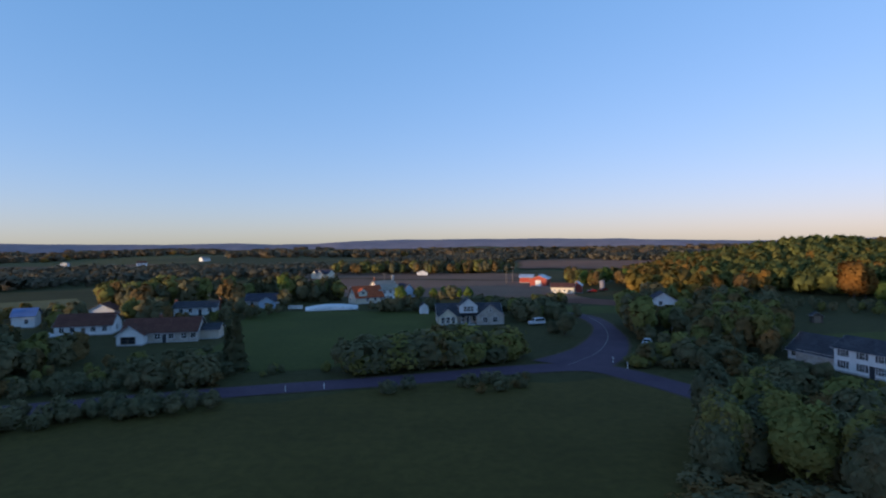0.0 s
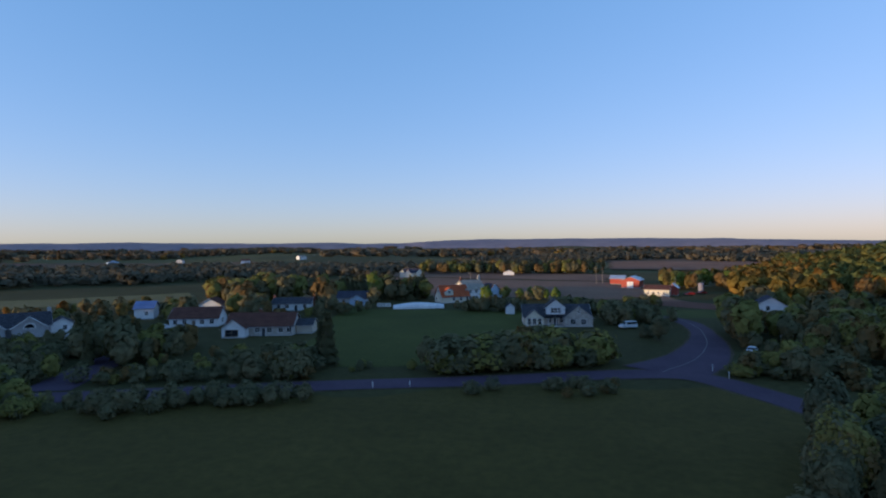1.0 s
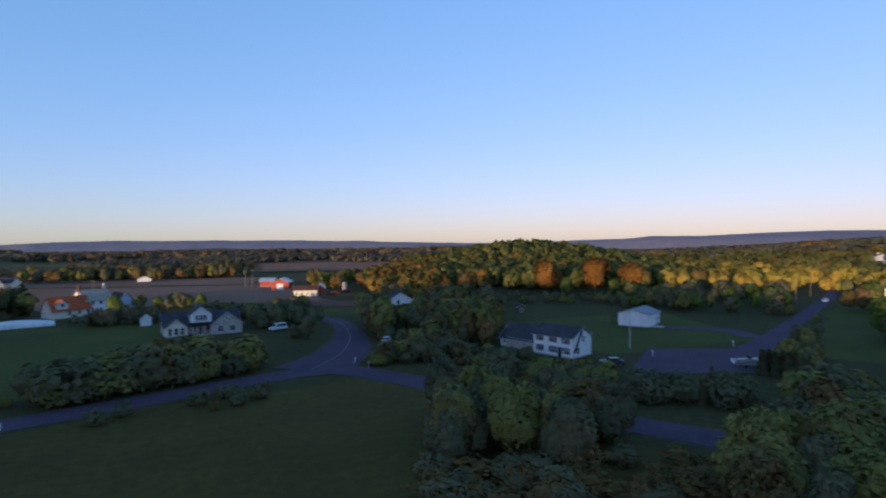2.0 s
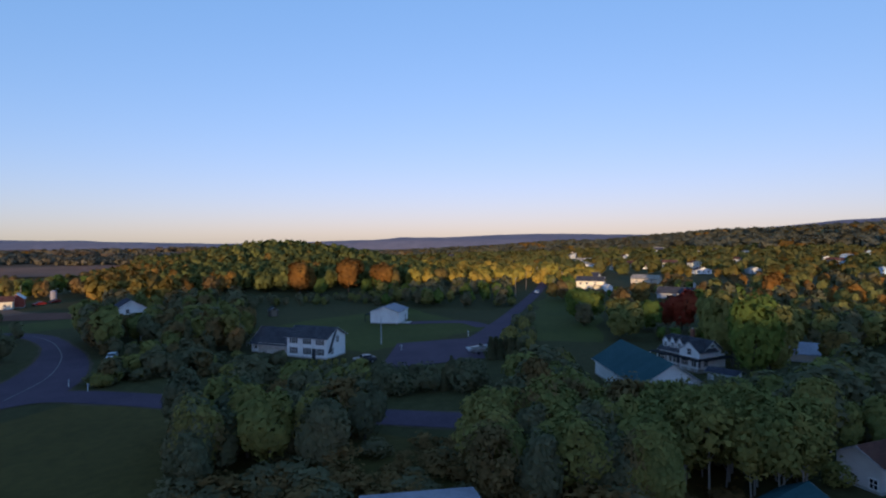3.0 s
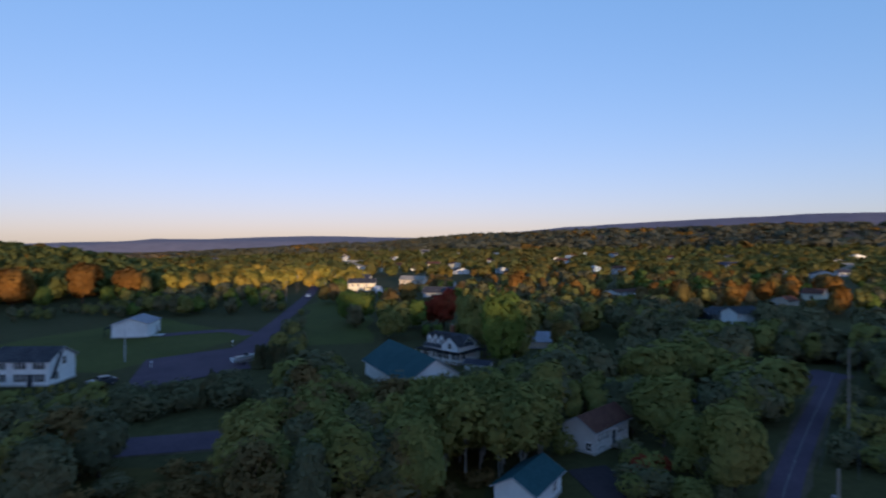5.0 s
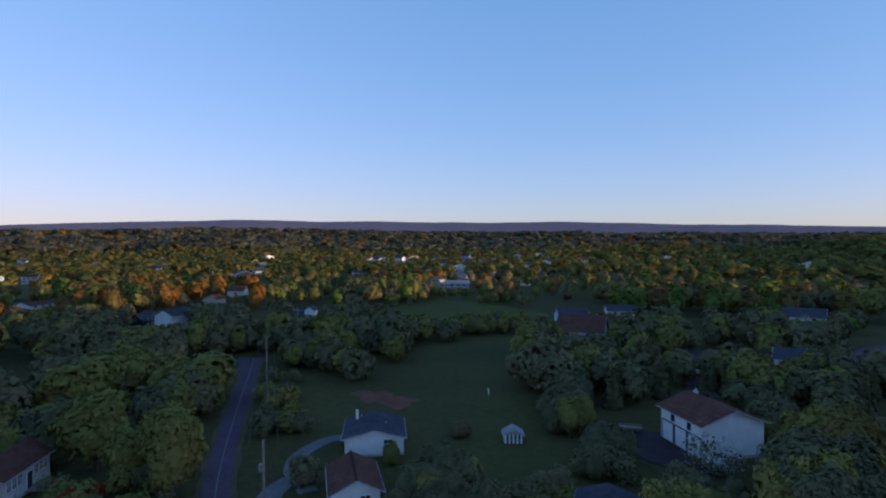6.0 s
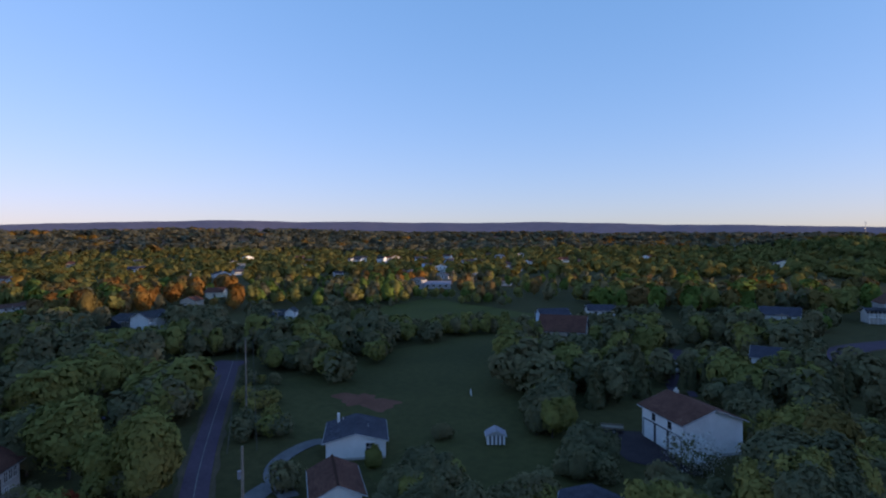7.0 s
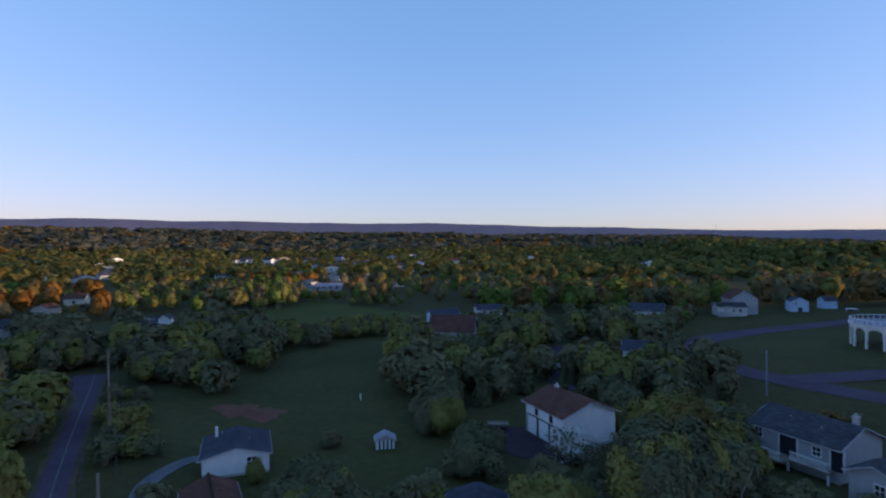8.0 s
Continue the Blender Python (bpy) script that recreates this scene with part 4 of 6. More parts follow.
# three-door garage
r, L = site("three_door_garage", "white two-storey garage with brown roof and three doors", (38.4, -63.0), (31.2, -59.0), 7.6, "garage")
block(r, L, 7.6, 3.9, 1.4, WHITE, BROWNROOF, "x", over=0.45)
for u in (-2.6, 0.0, 2.6):
    door(r, L, 7.6, "f", u, 2.2, 2.3, WHITE, name="garage_door", casing=DARKTRIM)
for u in (-1.6, 1.6):
    window(r, L, 7.6, "f", u, 2.75, 0.45, 0.75, trim=DARKTRIM)
chimney(r, -L / 2 + 1.0, 0.3, 4.6, 5.6, 0.4, CONCRETE)

# deck house
r, L = site("deck_house", "tan ranch house with charcoal roof and white-railed deck", (13.7, -71.6), (5.2, -67.2), 7.4)
block(r, L, 7.4, 3.6, 1.6, DUSK, DARKROOF)
block(r, 4.4, 4.4, 3.0, 0.9, DUSK, DARKROOF, "y", L / 2 + 4.6, -4.2)
window(r, L, 7.4, "f", -3.8, 2.3, 0.8, 1.0)
window(r, L, 7.4, "f", 2.6, 2.2, 0.8, 0.9)
door(r, L, 7.4, "f", -0.4, 1.9, 2.1, GLASS, z=1.25, panels=1, name="patio_door")
door(r, L, 7.4, "f", 4.6, 1.2, 2.1, GLASS, z=1.25, panels=1, name="patio_door")
window(r, 4.4, 4.4, "f", 0.4, 1.4, 0.8, 1.0, cx=L / 2 + 4.6, cy=-4.2)
chimney(r, L / 2 - 0.8, 0.6, 4.6, 6.0, 0.5, CONCRETE)
vents(r, [(-1.5, -1.6, 4.6), (2.0, -1.9, 4.5)])
dk = part("deck", boxes((-L / 2 - 0.3, 0.4, -6.3, -3.75, 1.05, 1.22), (0.4, L / 2 - 0.3, -4.9, -3.75, 1.05, 1.22)), WOOD, r)
for x0, x1, y in ((-L / 2 - 0.3, 0.4, -6.25), (0.5, L / 2 - 0.3, -4.85)):
    n = int((x1 - x0) / 0.16)
    part("railing", boxes((x0, x1, y - 0.04, y + 0.04, 2.1, 2.18), (x0, x1, y - 0.03, y + 0.03, 1.3, 1.36), *[(x0 + k * 0.16, x0 + k * 0.16 + 0.05, y - 0.02, y + 0.02, 1.36, 2.1) for k in range(n)]), TRIM, dk, "white baluster railing")
for y0 in (-6.25,):
    part("railing", boxes((-L / 2 - 0.34, -L / 2 - 0.26, y0, -3.8, 2.1, 2.18), *[(-L / 2 - 0.32, -L / 2 - 0.28, y0 + k * 0.16, y0 + k * 0.16 + 0.05, 1.3, 2.1) for k in range(15)]), TRIM, dk, "white baluster railing")
for x in (-L / 2 - 0.2, -2.4, 0.3, L / 2 - 0.4):
    part("deck_post", boxes((x - 0.08, x + 0.08, -4.9, -4.74, -0.1, 1.05)), TRIM, dk)

# houses beyond the slope
r, L = site("brown_saltbox_house", "brown-roofed house half hidden by trees", (92.5, -108.5), (82.5, -114), 9)
block(r, L, 9, 2.2, 3.4, TAN, BROWNROOF)
window(r, L, 9, "f", 2.0, 0.9, 1.1, 1.1)
r, L = site("pale_blue_house", "pale blue house with grey-blue roof", (108.5, -128), (102, -137.5), 8)
r.scale = (0.78, 0.78, 0.78)
block(r, L, 8, 3.2, 2.2, PALEBLUE, GREYROOF)
for u in (-3.5, 0, 3.5):
    window(r, L, 8, "f", u, 1.3, 0.9, 1.2)
r, L = site("slate_bungalow", "low bungalow with slate roof behind garden trees", (108.5, -152), (100.5, -160), 8)
r.scale = (0.8, 0.8, 0.8)
block(r, L, 8, 2.6, 1.9, PALE, GREYROOF)
window(r, L, 8, "f", -2.6, 1.0, 1.2, 1.2)
window(r, L, 8, "f", 2.8, 1.0, 1.2, 1.2)
door(r, L, 8, "f", 0.2, 1.0, 2.1, DARKTRIM)
r, L = site("low_blue_roof_house", "low house with slate-blue roof and white end", (65.5, -178.5), (55.6, -181), 9)
block(r, L, 9, 2.4, 2.0, WHITE, GREYROOF)
window(r, L, 9, "f", 2.5, 0.9, 1.1, 1.2)
door(r, L, 9, "f", 4.0, 1.0, 2.1, WHITE)
r, L = site("white_split_house", "white and dark split house with tall white end", (190, -30.5), (179, -38.5), 9)
block(r, L, 9, 2.6, 1.6, DARKTRIM, DARKROOF)
block(r, 6.0, 9.4, 3.7, 1.5, WHITE, DARKROOF, "y", L / 2 - 2.6, -0.4)
block(r, 5.0, 9.8, 2.2, 1.3, DARKTRIM, DARKROOF, "y", -L / 2 + 2.0, -0.6)
for u in (-2.0, 0.0):
    window(r, L, 9, "f", u, 1.2, 1.1, 1.1)
r, L = site("tall_gable_house", "grey gabled house with a lower balcony wing", (40.6, -203), (32, -208), 11)
r.scale = (0.84, 0.84, 0.84)
block(r, L, 11, 6.2, 3.4, DUSK, BROWNROOF, "y")
for u in (-1.2, 1.0):
    window(r, L, 11, "f", u, 5.4, 0.7, 0.9)
window(r, L, 11, "f", -1.0, 2.8, 0.9, 1.1)
block(r, 10.5, 7, 3.6, 1.4, PALE, DARKROOF, "x", -L / 2 - 1.6, -8.0)
for u in (-2.6, 0.2, 2.8):
    window(r, 10.5, 7, "f", u, 1.6, 1.0, 1.2, cx=-L / 2 - 1.6, cy=-8.0)
bal = part("balcony", boxes((-L / 2 - 7.2, -L / 2 - 2.2, -13.6, -11.6, 2.1, 2.3)), TRIM, r)
for k in range(5):
    x = -L / 2 - 7.1 + k * 1.2
    part("balcony_post", boxes((x - 0.09, x + 0.09, -13.55, -13.37, -0.1, 4.4)), TRIM, bal)
part("balcony_rail", boxes((-L / 2 - 7.2, -L / 2 - 2.2, -13.5, -13.42, 3.1, 3.2), *[(-L / 2 - 7.1 + k * 0.25, -L / 2 - 7.05 + k * 0.25, -13.48, -13.44, 2.3, 3.1) for k in range(20)]), TRIM, bal)
part("gable_roof", roof_mesh(5.0, 3.0, 0, 4.4, 1.2, "y", 0.3), DARKROOF, bal).location = (-L / 2 - 4.7, -12.2, 0)
r, L = site("pale_blue_gable_house", "pale blue gabled house with a dark arched door", (25.4, -217.6), (18.6, -220.2), 9)
r.scale = (0.72, 0.72, 0.72)
block(r, L, 9, 5.0, 1.8, PALEBLUE, GREYROOF, "y")
door(r, L, 9, "f", 0.2, 2.0, 2.2, DARKTRIM)
window(r, L, 9, "f", -1.6, 3.2, 0.9, 1.1)
r, L = site("grey_blue_house", "grey-blue house with chimney at the road", (16.6, -229), (11.0, -232), 8)
r.scale = (0.64, 0.64, 0.64)
block(r, L, 8, 4.4, 2.0, PALEBLUE, DARKROOF, "x")
chimney(r, L / 2 - 0.6, 0, 5.5, 7.6, 0.7)
r, L = site("small_white_house", "small white house end among trees", (43.4, -111.8), (38.0, -113.2), 6)
block(r, L, 6, 2.4, 1.5, WHITE, GREYROOF)
r, L = site("white_green_house", "white house with dark green front behind trees", (172.6, -70), (165.5, -79), 8)
r.scale = (0.66, 0.66, 0.66)
block(r, L, 8, 3.0, 2.2, DARKTRIM, DARKROOF)
block(r, 4.5, 8.4, 4.6, 1.6, WHITE, DARKROOF, "y", L / 2 - 2, -0.3)
r, L = site("tan_gable_house", "pinkish tan house with a low gable in the dusk", (238, -61.5), (231.5, -67.5), 9)
r.scale = (0.72, 0.72, 0.72)
block(r, L, 9, 3.6, 2.0, TAN, BROWNROOF, "y")
window(r, L, 9, "f", -1.4, 1.2, 1.0, 1.2)
window(r, L, 9, "f", 1.6, 1.2, 1.0, 1.2)
r, L = site("sunlit_cottage", "small cream cottage glowing in the last sun", (266, -82), (261, -88), 6)
block(r, L, 6, 3.2, 1.8, CREAM, BROWNROOF)
window(r, L, 6, "f", 0, 1.0, 1.2, 1.3)
r, L = site("gabled_house", "house with slate roof and white gable among trees", (74, 198), (83, 196), 9)
block(r, L, 9, 2.7, 2.8, WHITE, GREYROOF, "y")
window(r, L, 9, "f", -1, 1.2, 1.0, 1.3)


def arch(root, x, y, z, rad):
    """A round-headed window: dark pane under a bow of white trim."""
    bm = bmesh.new()
    steps = [radians(18 * k) for k in range(11)]
    for a, b in zip(steps, steps[1:]):
        tube(bm, (x + rad * math.cos(a), y - 0.05, z + rad * math.sin(a)), (x + rad * math.cos(b), y - 0.05, z + rad * math.sin(b)), 0.16, 0.16, 5)
    bow = part("window", bm, TRIM, root, "round-headed white window trim")
    pane = bmesh.new()
    pane.faces.new([pane.verts.new((x + 0.9 * rad * math.cos(a), y - 0.03, z + 0.9 * rad * math.sin(a))) for a in steps])
    part("pane", pane, GLASS, bow)
    part("sill", boxes((x - rad - 0.2, x + rad + 0.2, y - 0.14, y + 0.02, z - 0.2, z)), TRIM, bow)


r, L = site("twin_gable_house", "grey house with broad charcoal roof and two white-edged gables", (-143, 121), (-130.5, 134), 9)
block(r, L, 9, 2.8, 3.2, DUSK, DARKROOF)
for cx in (-4.6, 4.3):
    block(r, 7.6, 4.6, 2.8, 2.7, DUSK, DARKROOF, "y", cx, -5.0)
    arch(r, cx, -7.32, 2.6, 1.25)
    for s_ in (-1, 1):
        part("gable_trim", tube(bmesh.new(), (cx + s_ * 4.1, -7.75, 2.6), (cx, -7.75, 5.6), 0.14, 0.14, 6), TRIM, r, "white gable edge")
block(r, 5.2, 6, 2.6, 1.5, WHITE, DARKROOF, "y", L / 2 + 2.7, 0.4)
window(r, 5.2, 6, "f", 0.6, 0.9, 0.9, 1.2, cx=L / 2 + 2.7, cy=0.4)
chimney(r, L / 2 - 0.2, 0.4, 4.4, 7.0, 0.9, CONCRETE)
r, L = site("blue_roof_house", "white house with blue roof behind hedges", (-128.6, 164), (-123.4, 166.4), 8)
block(r, L, 8, 3.6, 2.0, WHITE, BLUEROOF)
window(r, L, 8, "f", 0.8, 1.4, 0.9, 1.2)
r, L = site("red_gable_house", "dark red-brown house with white gable among trees", (-119, 184), (-111, 186), 8)
block(r, L, 8, 2.8, 2.2, WHITE, BROWNROOF, "y")

# sunlit village houses along the far road
r, L = site("sunlit_white_house", "white two-storey house in the last sun", (257.5, 122), (261.5, 109.5), 9)
block(r, L, 9, 4.4, 2.0, CREAM, DARKROOF)
for u in (-4.5, -1.5, 2.5):
    window(r, L, 9, "f", u, 2.7, 1.0, 1.1)
part("carport", boxes((1.5, L / 2, -6.5, -4.55, 2.2, 2.35), (1.6, 1.75, -6.4, -6.25, 0, 2.2), (L / 2 - 0.2, L / 2 - 0.05, -6.4, -6.25, 0, 2.2)), BROWNROOF, r)
r, L = site("tan_house", "tan house with tan roof in the last sun", (306.5, 112.4), (306.5, 98), 9)
block(r, L, 9, 3.2, 2.0, TAN, TANROOF)
for u in (-4.0, 0, 4.0):
    window(r, L, 9, "f", u, 1.4, 1.0, 1.2)
r, L = site("grey_porch_house", "pale grey house with dark roof and chimney", (230.5, 74), (232, 61), 9)
block(r, L, 9, 3.0, 2.2, GREY, DARKROOF)
window(r, L, 9, "f", -1.5, 1.0, 3.0, 1.3)
chimney(r, L / 2 + 0.4, 0, 0, 7.0, 0.9, CONCRETE)
r, L = site("pale_gable_house", "pale house with low gable behind the white one", (300, 141), (302, 130), 8)
block(r, L, 8, 4.0, 2.0, CREAM, GREYROOF)
r, L = site("long_white_house", "long low white house in the last sun", (262, -8), (270.5, -18.5), 8)
block(r, L, 8, 2.0, 1.0, WHITE, BROWNROOF)
for u in (-4.5, -1.5, 1.5, 4.5):
    window(r, L, 8, "f", u, 1.0, 1.0, 1.1)
r, L = site("low_hall", "long low hall with a pale grey roof by a street", (238, -188), (228, -199), 8)
block(r, L, 8, 2.4, 1.5, DUSK, SHEETROOF)
for u in (-5.0, -1.8, 1.8, 5.0):
    window(r, L, 8, "f", u, 1.0, 1.4, 1.2)
r, L = site("far_farmhouse", "cream farmhouse with gables far over the field", (-93.5, 398), (-82, 394), 9)
block(r, L, 9, 3.4, 2.6, CREAM, GREYROOF)
block(r, 4.5, 4, 3.4, 2.2, CREAM, GREYROOF, "y", -L / 2 + 2.6, -6)
block(r, 4.5, 4, 3.4, 2.2, CREAM, GREYROOF, "y", -L / 2 + 7.4, -6)
r, L = site("far_white_cottage", "small white cottage before a far wood", (-20, 418), (-12, 418), 7)
block(r, L, 7, 2.2, 1.8, WHITE, GREYROOF, "y")


def village_house(name, label, az_deg, d, size, wall, roof, turn, two=False):
    x, y = spot(az_deg, d)
    a = radians(az_deg + turn)
    u = Vector((math.cos(a), math.sin(a))) * size / 2
    r, L = site(name, label, (x - u.x, y - u.y), (x + u.x, y + u.y), size * 0.65, "house", "far village houses")
    h = 4.8 if two else 2.8
    block(r, L, size * 0.65, h, size * 0.17, wall, roof, "x" if turn % 2 else "y", over=0.4, footing=False)
    for k in range(3):
        window(r, L, size * 0.65, "f", (k - 1) * L * 0.3, 1.0, 1.1, 1.2)
        if two:
            window(r, L, size * 0.65, "f", (k - 1) * L * 0.3, 3.2, 1.1, 1.2)


MAIN_HOUSES = len(KEEP_CLEAR)
rng = random.Random(5)
VILLAGE = []
for lo, hi, d0, d1, n in ((-62, -46, 520, 900, 4), (-76, -64, 420, 900, 18), (-92, -76, 430, 900, 16), (-112, -93, 440, 760, 12), (-140, -116, 380, 780, 36), (-156, -141, 430, 700, 2), (-174, -162, 420, 560, 1), (32, 47, 700, 1000, 2), (8, 30, 600, 1100, 2), (-137, -122, 300, 430, 9)):
    for _ in range(n):
        VILLAGE.append((rng.uniform(lo, hi), rng.uniform(d0, d1)))
for a_, d_ in VILLAGE:
    # nearer houses past this bearing get darker walls in place of shade
    w_ = rng.choice([WHITE, WHITE, CREAM, GREY, TAN, PALEBLUE]) if d_ > 440 or a_ > -115 else rng.choice([GREY, DUSK])
    r_ = rng.choice([DARKROOF, GREYROOF, BROWNROOF, BROWNROOF, TANROOF])
    colour = {WHITE: "white", CREAM: "cream", GREY: "grey", TAN: "tan", PALEBLUE: "pale blue", DUSK: "slate-grey"}[w_]
    village_house("village_house", f"{colour} village house among autumn trees", a_, d_, rng.uniform(9, 15) * (1 if d_ > 440 or a_ > -115 else 0.75), w_, r_, rng.randint(-40, 40), rng.random() < 0.4)


# ---- trees ----
def leaf_mesh(name, tris, material):
    """A mesh from an (n, 4, 3) array of leaf blades: three corners and the way the leaf mass faces there."""
    n = len(tris)
    face = np.repeat(tris[:, 3], 3, axis=0)
    face /= np.linalg.norm(face, axis=1, keepdims=True) + 1e-9
    tris = tris[:, :3]
    me = bpy.data.meshes.new(name)
    me.vertices.add(n * 3)
    me.vertices.foreach_set("co", np.ascontiguousarray(tris, dtype=np.float32).ravel())
    me.loops.add(n * 3)
    me.loops.foreach_set("vertex_index", np.arange(n * 3, dtype=np.int32))
    me.polygons.add(n)
    me.polygons.foreach_set("loop_start", np.arange(0, n * 3, 3, dtype=np.int32))
    me.polygons.foreach_set("loop_total", np.full(n, 3, dtype=np.int32))
    me.update(calc_edges=True)
    me.attributes.new("custom_normal", "FLOAT_VECTOR", "POINT").data.foreach_set("vector", face.astype(np.float32).ravel())
    me.materials.append(material)
    return me


def leaves(rs, centres, normals, size, up=0.5, loose=0.45):
    """Leaf blades at the centres, each roughly across its normal, turned at random and uneven."""
    n = len(centres)
    nrm = normals + [0, 0, 0.12] + rs.normal(0, loose, (n, 3))
    nrm /= np.linalg.norm(nrm, axis=1, keepdims=True) + 1e-9
    a = np.cross(rs.normal(0, 1, (n, 3)), nrm)
    a /= np.linalg.norm(a, axis=1, keepdims=True) + 1e-9
    b = np.cross(nrm, a)
    s = (size * rs.uniform(0.6, 1.5, n))[:, None]
    out = np.empty((n, 4, 3))
    out[:, 3] = normals / (np.linalg.norm(normals, axis=1, keepdims=True) + 1e-9) + [0, 0, up] + rs.normal(0, 0.16, (n, 3))
    for k in range(3):
        t = 2.094 * k + rs.uniform(-0.45, 0.45, (n, 1))
        out[:, k] = centres + (a * np.cos(t) + b * np.sin(t)) * s * rs.uniform(0.75, 1.35, (n, 1))
    return out


def crown(seed, h, rad, base, lobes, count, size, shape="round", up=0.5, airy=False):
    """Leaf blades for a tree h high: rounded leaf masses, or open sprays for airy kinds."""
    rs = np.random.RandomState(seed)
    if shape == "cone":
        t = rs.uniform(0, 1, count) ** 0.75
        z = h - (h - base) * t
        r = rad * (0.06 + 0.94 * t) * (0.82 + 0.18 * np.sin(t * 38)) * rs.uniform(0.55, 1.05, count)
        a = rs.uniform(0, 2 * np.pi, count)
        c = np.stack([np.cos(a) * r, np.sin(a) * r, z - 0.15 * r], -1)
        nrm = np.stack([np.cos(a), np.sin(a), np.full(count, 0.5)], -1)
        return leaves(rs, c, nrm, size, up)
    if airy:
        # thin trees: sprays of leaves on their twigs, spread through an uneven envelope, open towards the top
        lump = rs.uniform(0, 6.28, 3)
        t, a = rs.uniform(0.02, 1, lobes), rs.uniform(0, 6.28, lobes)
        full = np.sin(np.pi * np.clip(0.1 + 0.86 * t, 0, 1) ** 1.15) ** 0.62
        full *= 1 + 0.16 * np.sin(2 * a + lump[0] + 2.4 * t) + 0.13 * np.sin(3 * a + lump[1] - 5 * t) + 0.1 * np.sin(5 * a + lump[2] + 7 * t)
        f = rs.uniform(0.04, 1, lobes) ** 0.36
        f[rs.uniform(0, 1, lobes) < 0.12] *= 1.14
        q = np.stack([np.cos(a) * rad * full * f * 0.88, np.sin(a) * rad * full * f * 0.88, base + (h - base) * (0.06 + 0.88 * t)], -1)
        wide = rad * rs.uniform(0.13, 0.27, lobes) * (1.3 if lobes > 90 else 1.4)
        w = rs.choice(lobes, count, p=wide ** 2 / (wide ** 2).sum())
        d = rs.normal(0, 1, (count, 3))
        d /= np.linalg.norm(d, axis=1, keepdims=True) + 1e-9
        c = q[w] + d * ((np.abs(rs.normal(0, 0.6, count)) + 0.25) * wide[w])[:, None]
        c[:, 2] = np.maximum(c[:, 2], 0.04 * h * rs.uniform(0.2, 1, count))
        out = (c - [0, 0, base + 0.42 * (h - base)]) / [rad, rad, (h - base) * 0.55]
        return leaves(rs, c, 0.2 * d + 0.7 * out / (np.linalg.norm(out, axis=1, keepdims=True) + 1e-6), size, up)
    # boughs carry rounded leaf masses that grow into one uneven crown, with looser twigs standing out of it
    n = max(5, lobes)
    t = np.concatenate([[0.42], rs.uniform(0.05, 0.95, n - 1)])
    a = rs.uniform(0, 6.28, n)
    full = np.sin(np.pi * np.clip(0.12 + 0.8 * t, 0, 1)) ** 0.7
    f = np.concatenate([[0.0], rs.uniform(0.35, 0.72, n - 1)]) * full
    g = np.concatenate([[0.62], rs.uniform(0.24, 0.46, n - 1)]) * (0.75 + 0.25 * full)
    mid_of = np.stack([np.cos(a) * rad * f, np.sin(a) * rad * f, base + (h - base) * (0.14 + 0.68 * t)], -1)
    size_of = np.stack([rad * g, rad * g, np.minimum(rad * g * rs.uniform(1.0, 1.35, n), (h - base) * 0.5)], -1)
    size_of[0, 2] = (h - base) * 0.42
    many = int(count * 2.4)
    w = rs.choice(n, many, p=g ** 2 / (g ** 2).sum())
    d = rs.normal(0, 1, (many, 3))
    d[:, 2] += 0.25
    d /= np.linalg.norm(d, axis=1, keepdims=True) + 1e-9
    ripple = 0.05 * np.sin(7 * d[:, 0] + 3 * w) + 0.05 * np.sin(8 * d[:, 1] + 5 * w) + 0.05 * np.sin(9 * d[:, 2] + 2 * w)
    fine = count > 400
    r = 0.96 + ripple + rs.normal(0, 0.1 if fine else 0.04, many)
    stray = rs.uniform(0, 1, many) < (0.24 if fine else 0.13)
    r[stray] *= rs.uniform(1.02, 1.26, stray.sum())
    c = mid_of[w] + d * r[:, None] * size_of[w]
    buried = np.zeros(many, bool)
    for i in range(n):
        buried |= (w != i) & ((((c - mid_of[i]) / size_of[i]) ** 2).sum(1) < 0.7)
    keep = np.flatnonzero(~buried & (c[:, 2] > 0.03 * h))
    keep = keep[:count]
    c, d = c[keep], d[keep]
    out = (c - [0, 0, base + 0.4 * (h - base)]) / [rad, rad, (h - base) * 0.55]
    nrm = 0.55 * d + 0.6 * out / (np.linalg.norm(out, axis=1, keepdims=True) + 1e-6)
    return leaves(rs, c, nrm, size, up, 0.32)


def trunk_mesh(seed, h, rad, bark, lean=0.25):
    rs = random.Random(seed)
    bm = bmesh.new()
    r0 = (0.013 if bark is PALEBARK else 0.022) * h
    a, b = Vector((0, 0, -0.3)), Vector((rs.uniform(-lean, lean), rs.uniform(-lean, lean), h * 0.45))
    c = b + Vector((rs.uniform(-lean, lean), rs.uniform(-lean, lean), h * 0.4))
    tube(bm, a, b, r0, r0 * 0.7, 7)
    tube(bm, b, c, r0 * 0.7, r0 * 0.2, 6)
    for k in range(6):
        p = a.lerp(b, 0.55 + 0.08 * k) if k < 4 else b.lerp(c, 0.2 * (k - 3))
        t = rs.uniform(0, 6.28)
        e = p + Vector((math.cos(t) * rad * 0.65, math.sin(t) * rad * 0.65, h * rs.uniform(0.12, 0.3)))
        tube(bm, p, e, r0 * 0.36, r0 * 0.1, 5)
    return bm_mesh(bm, "trunk", bark)


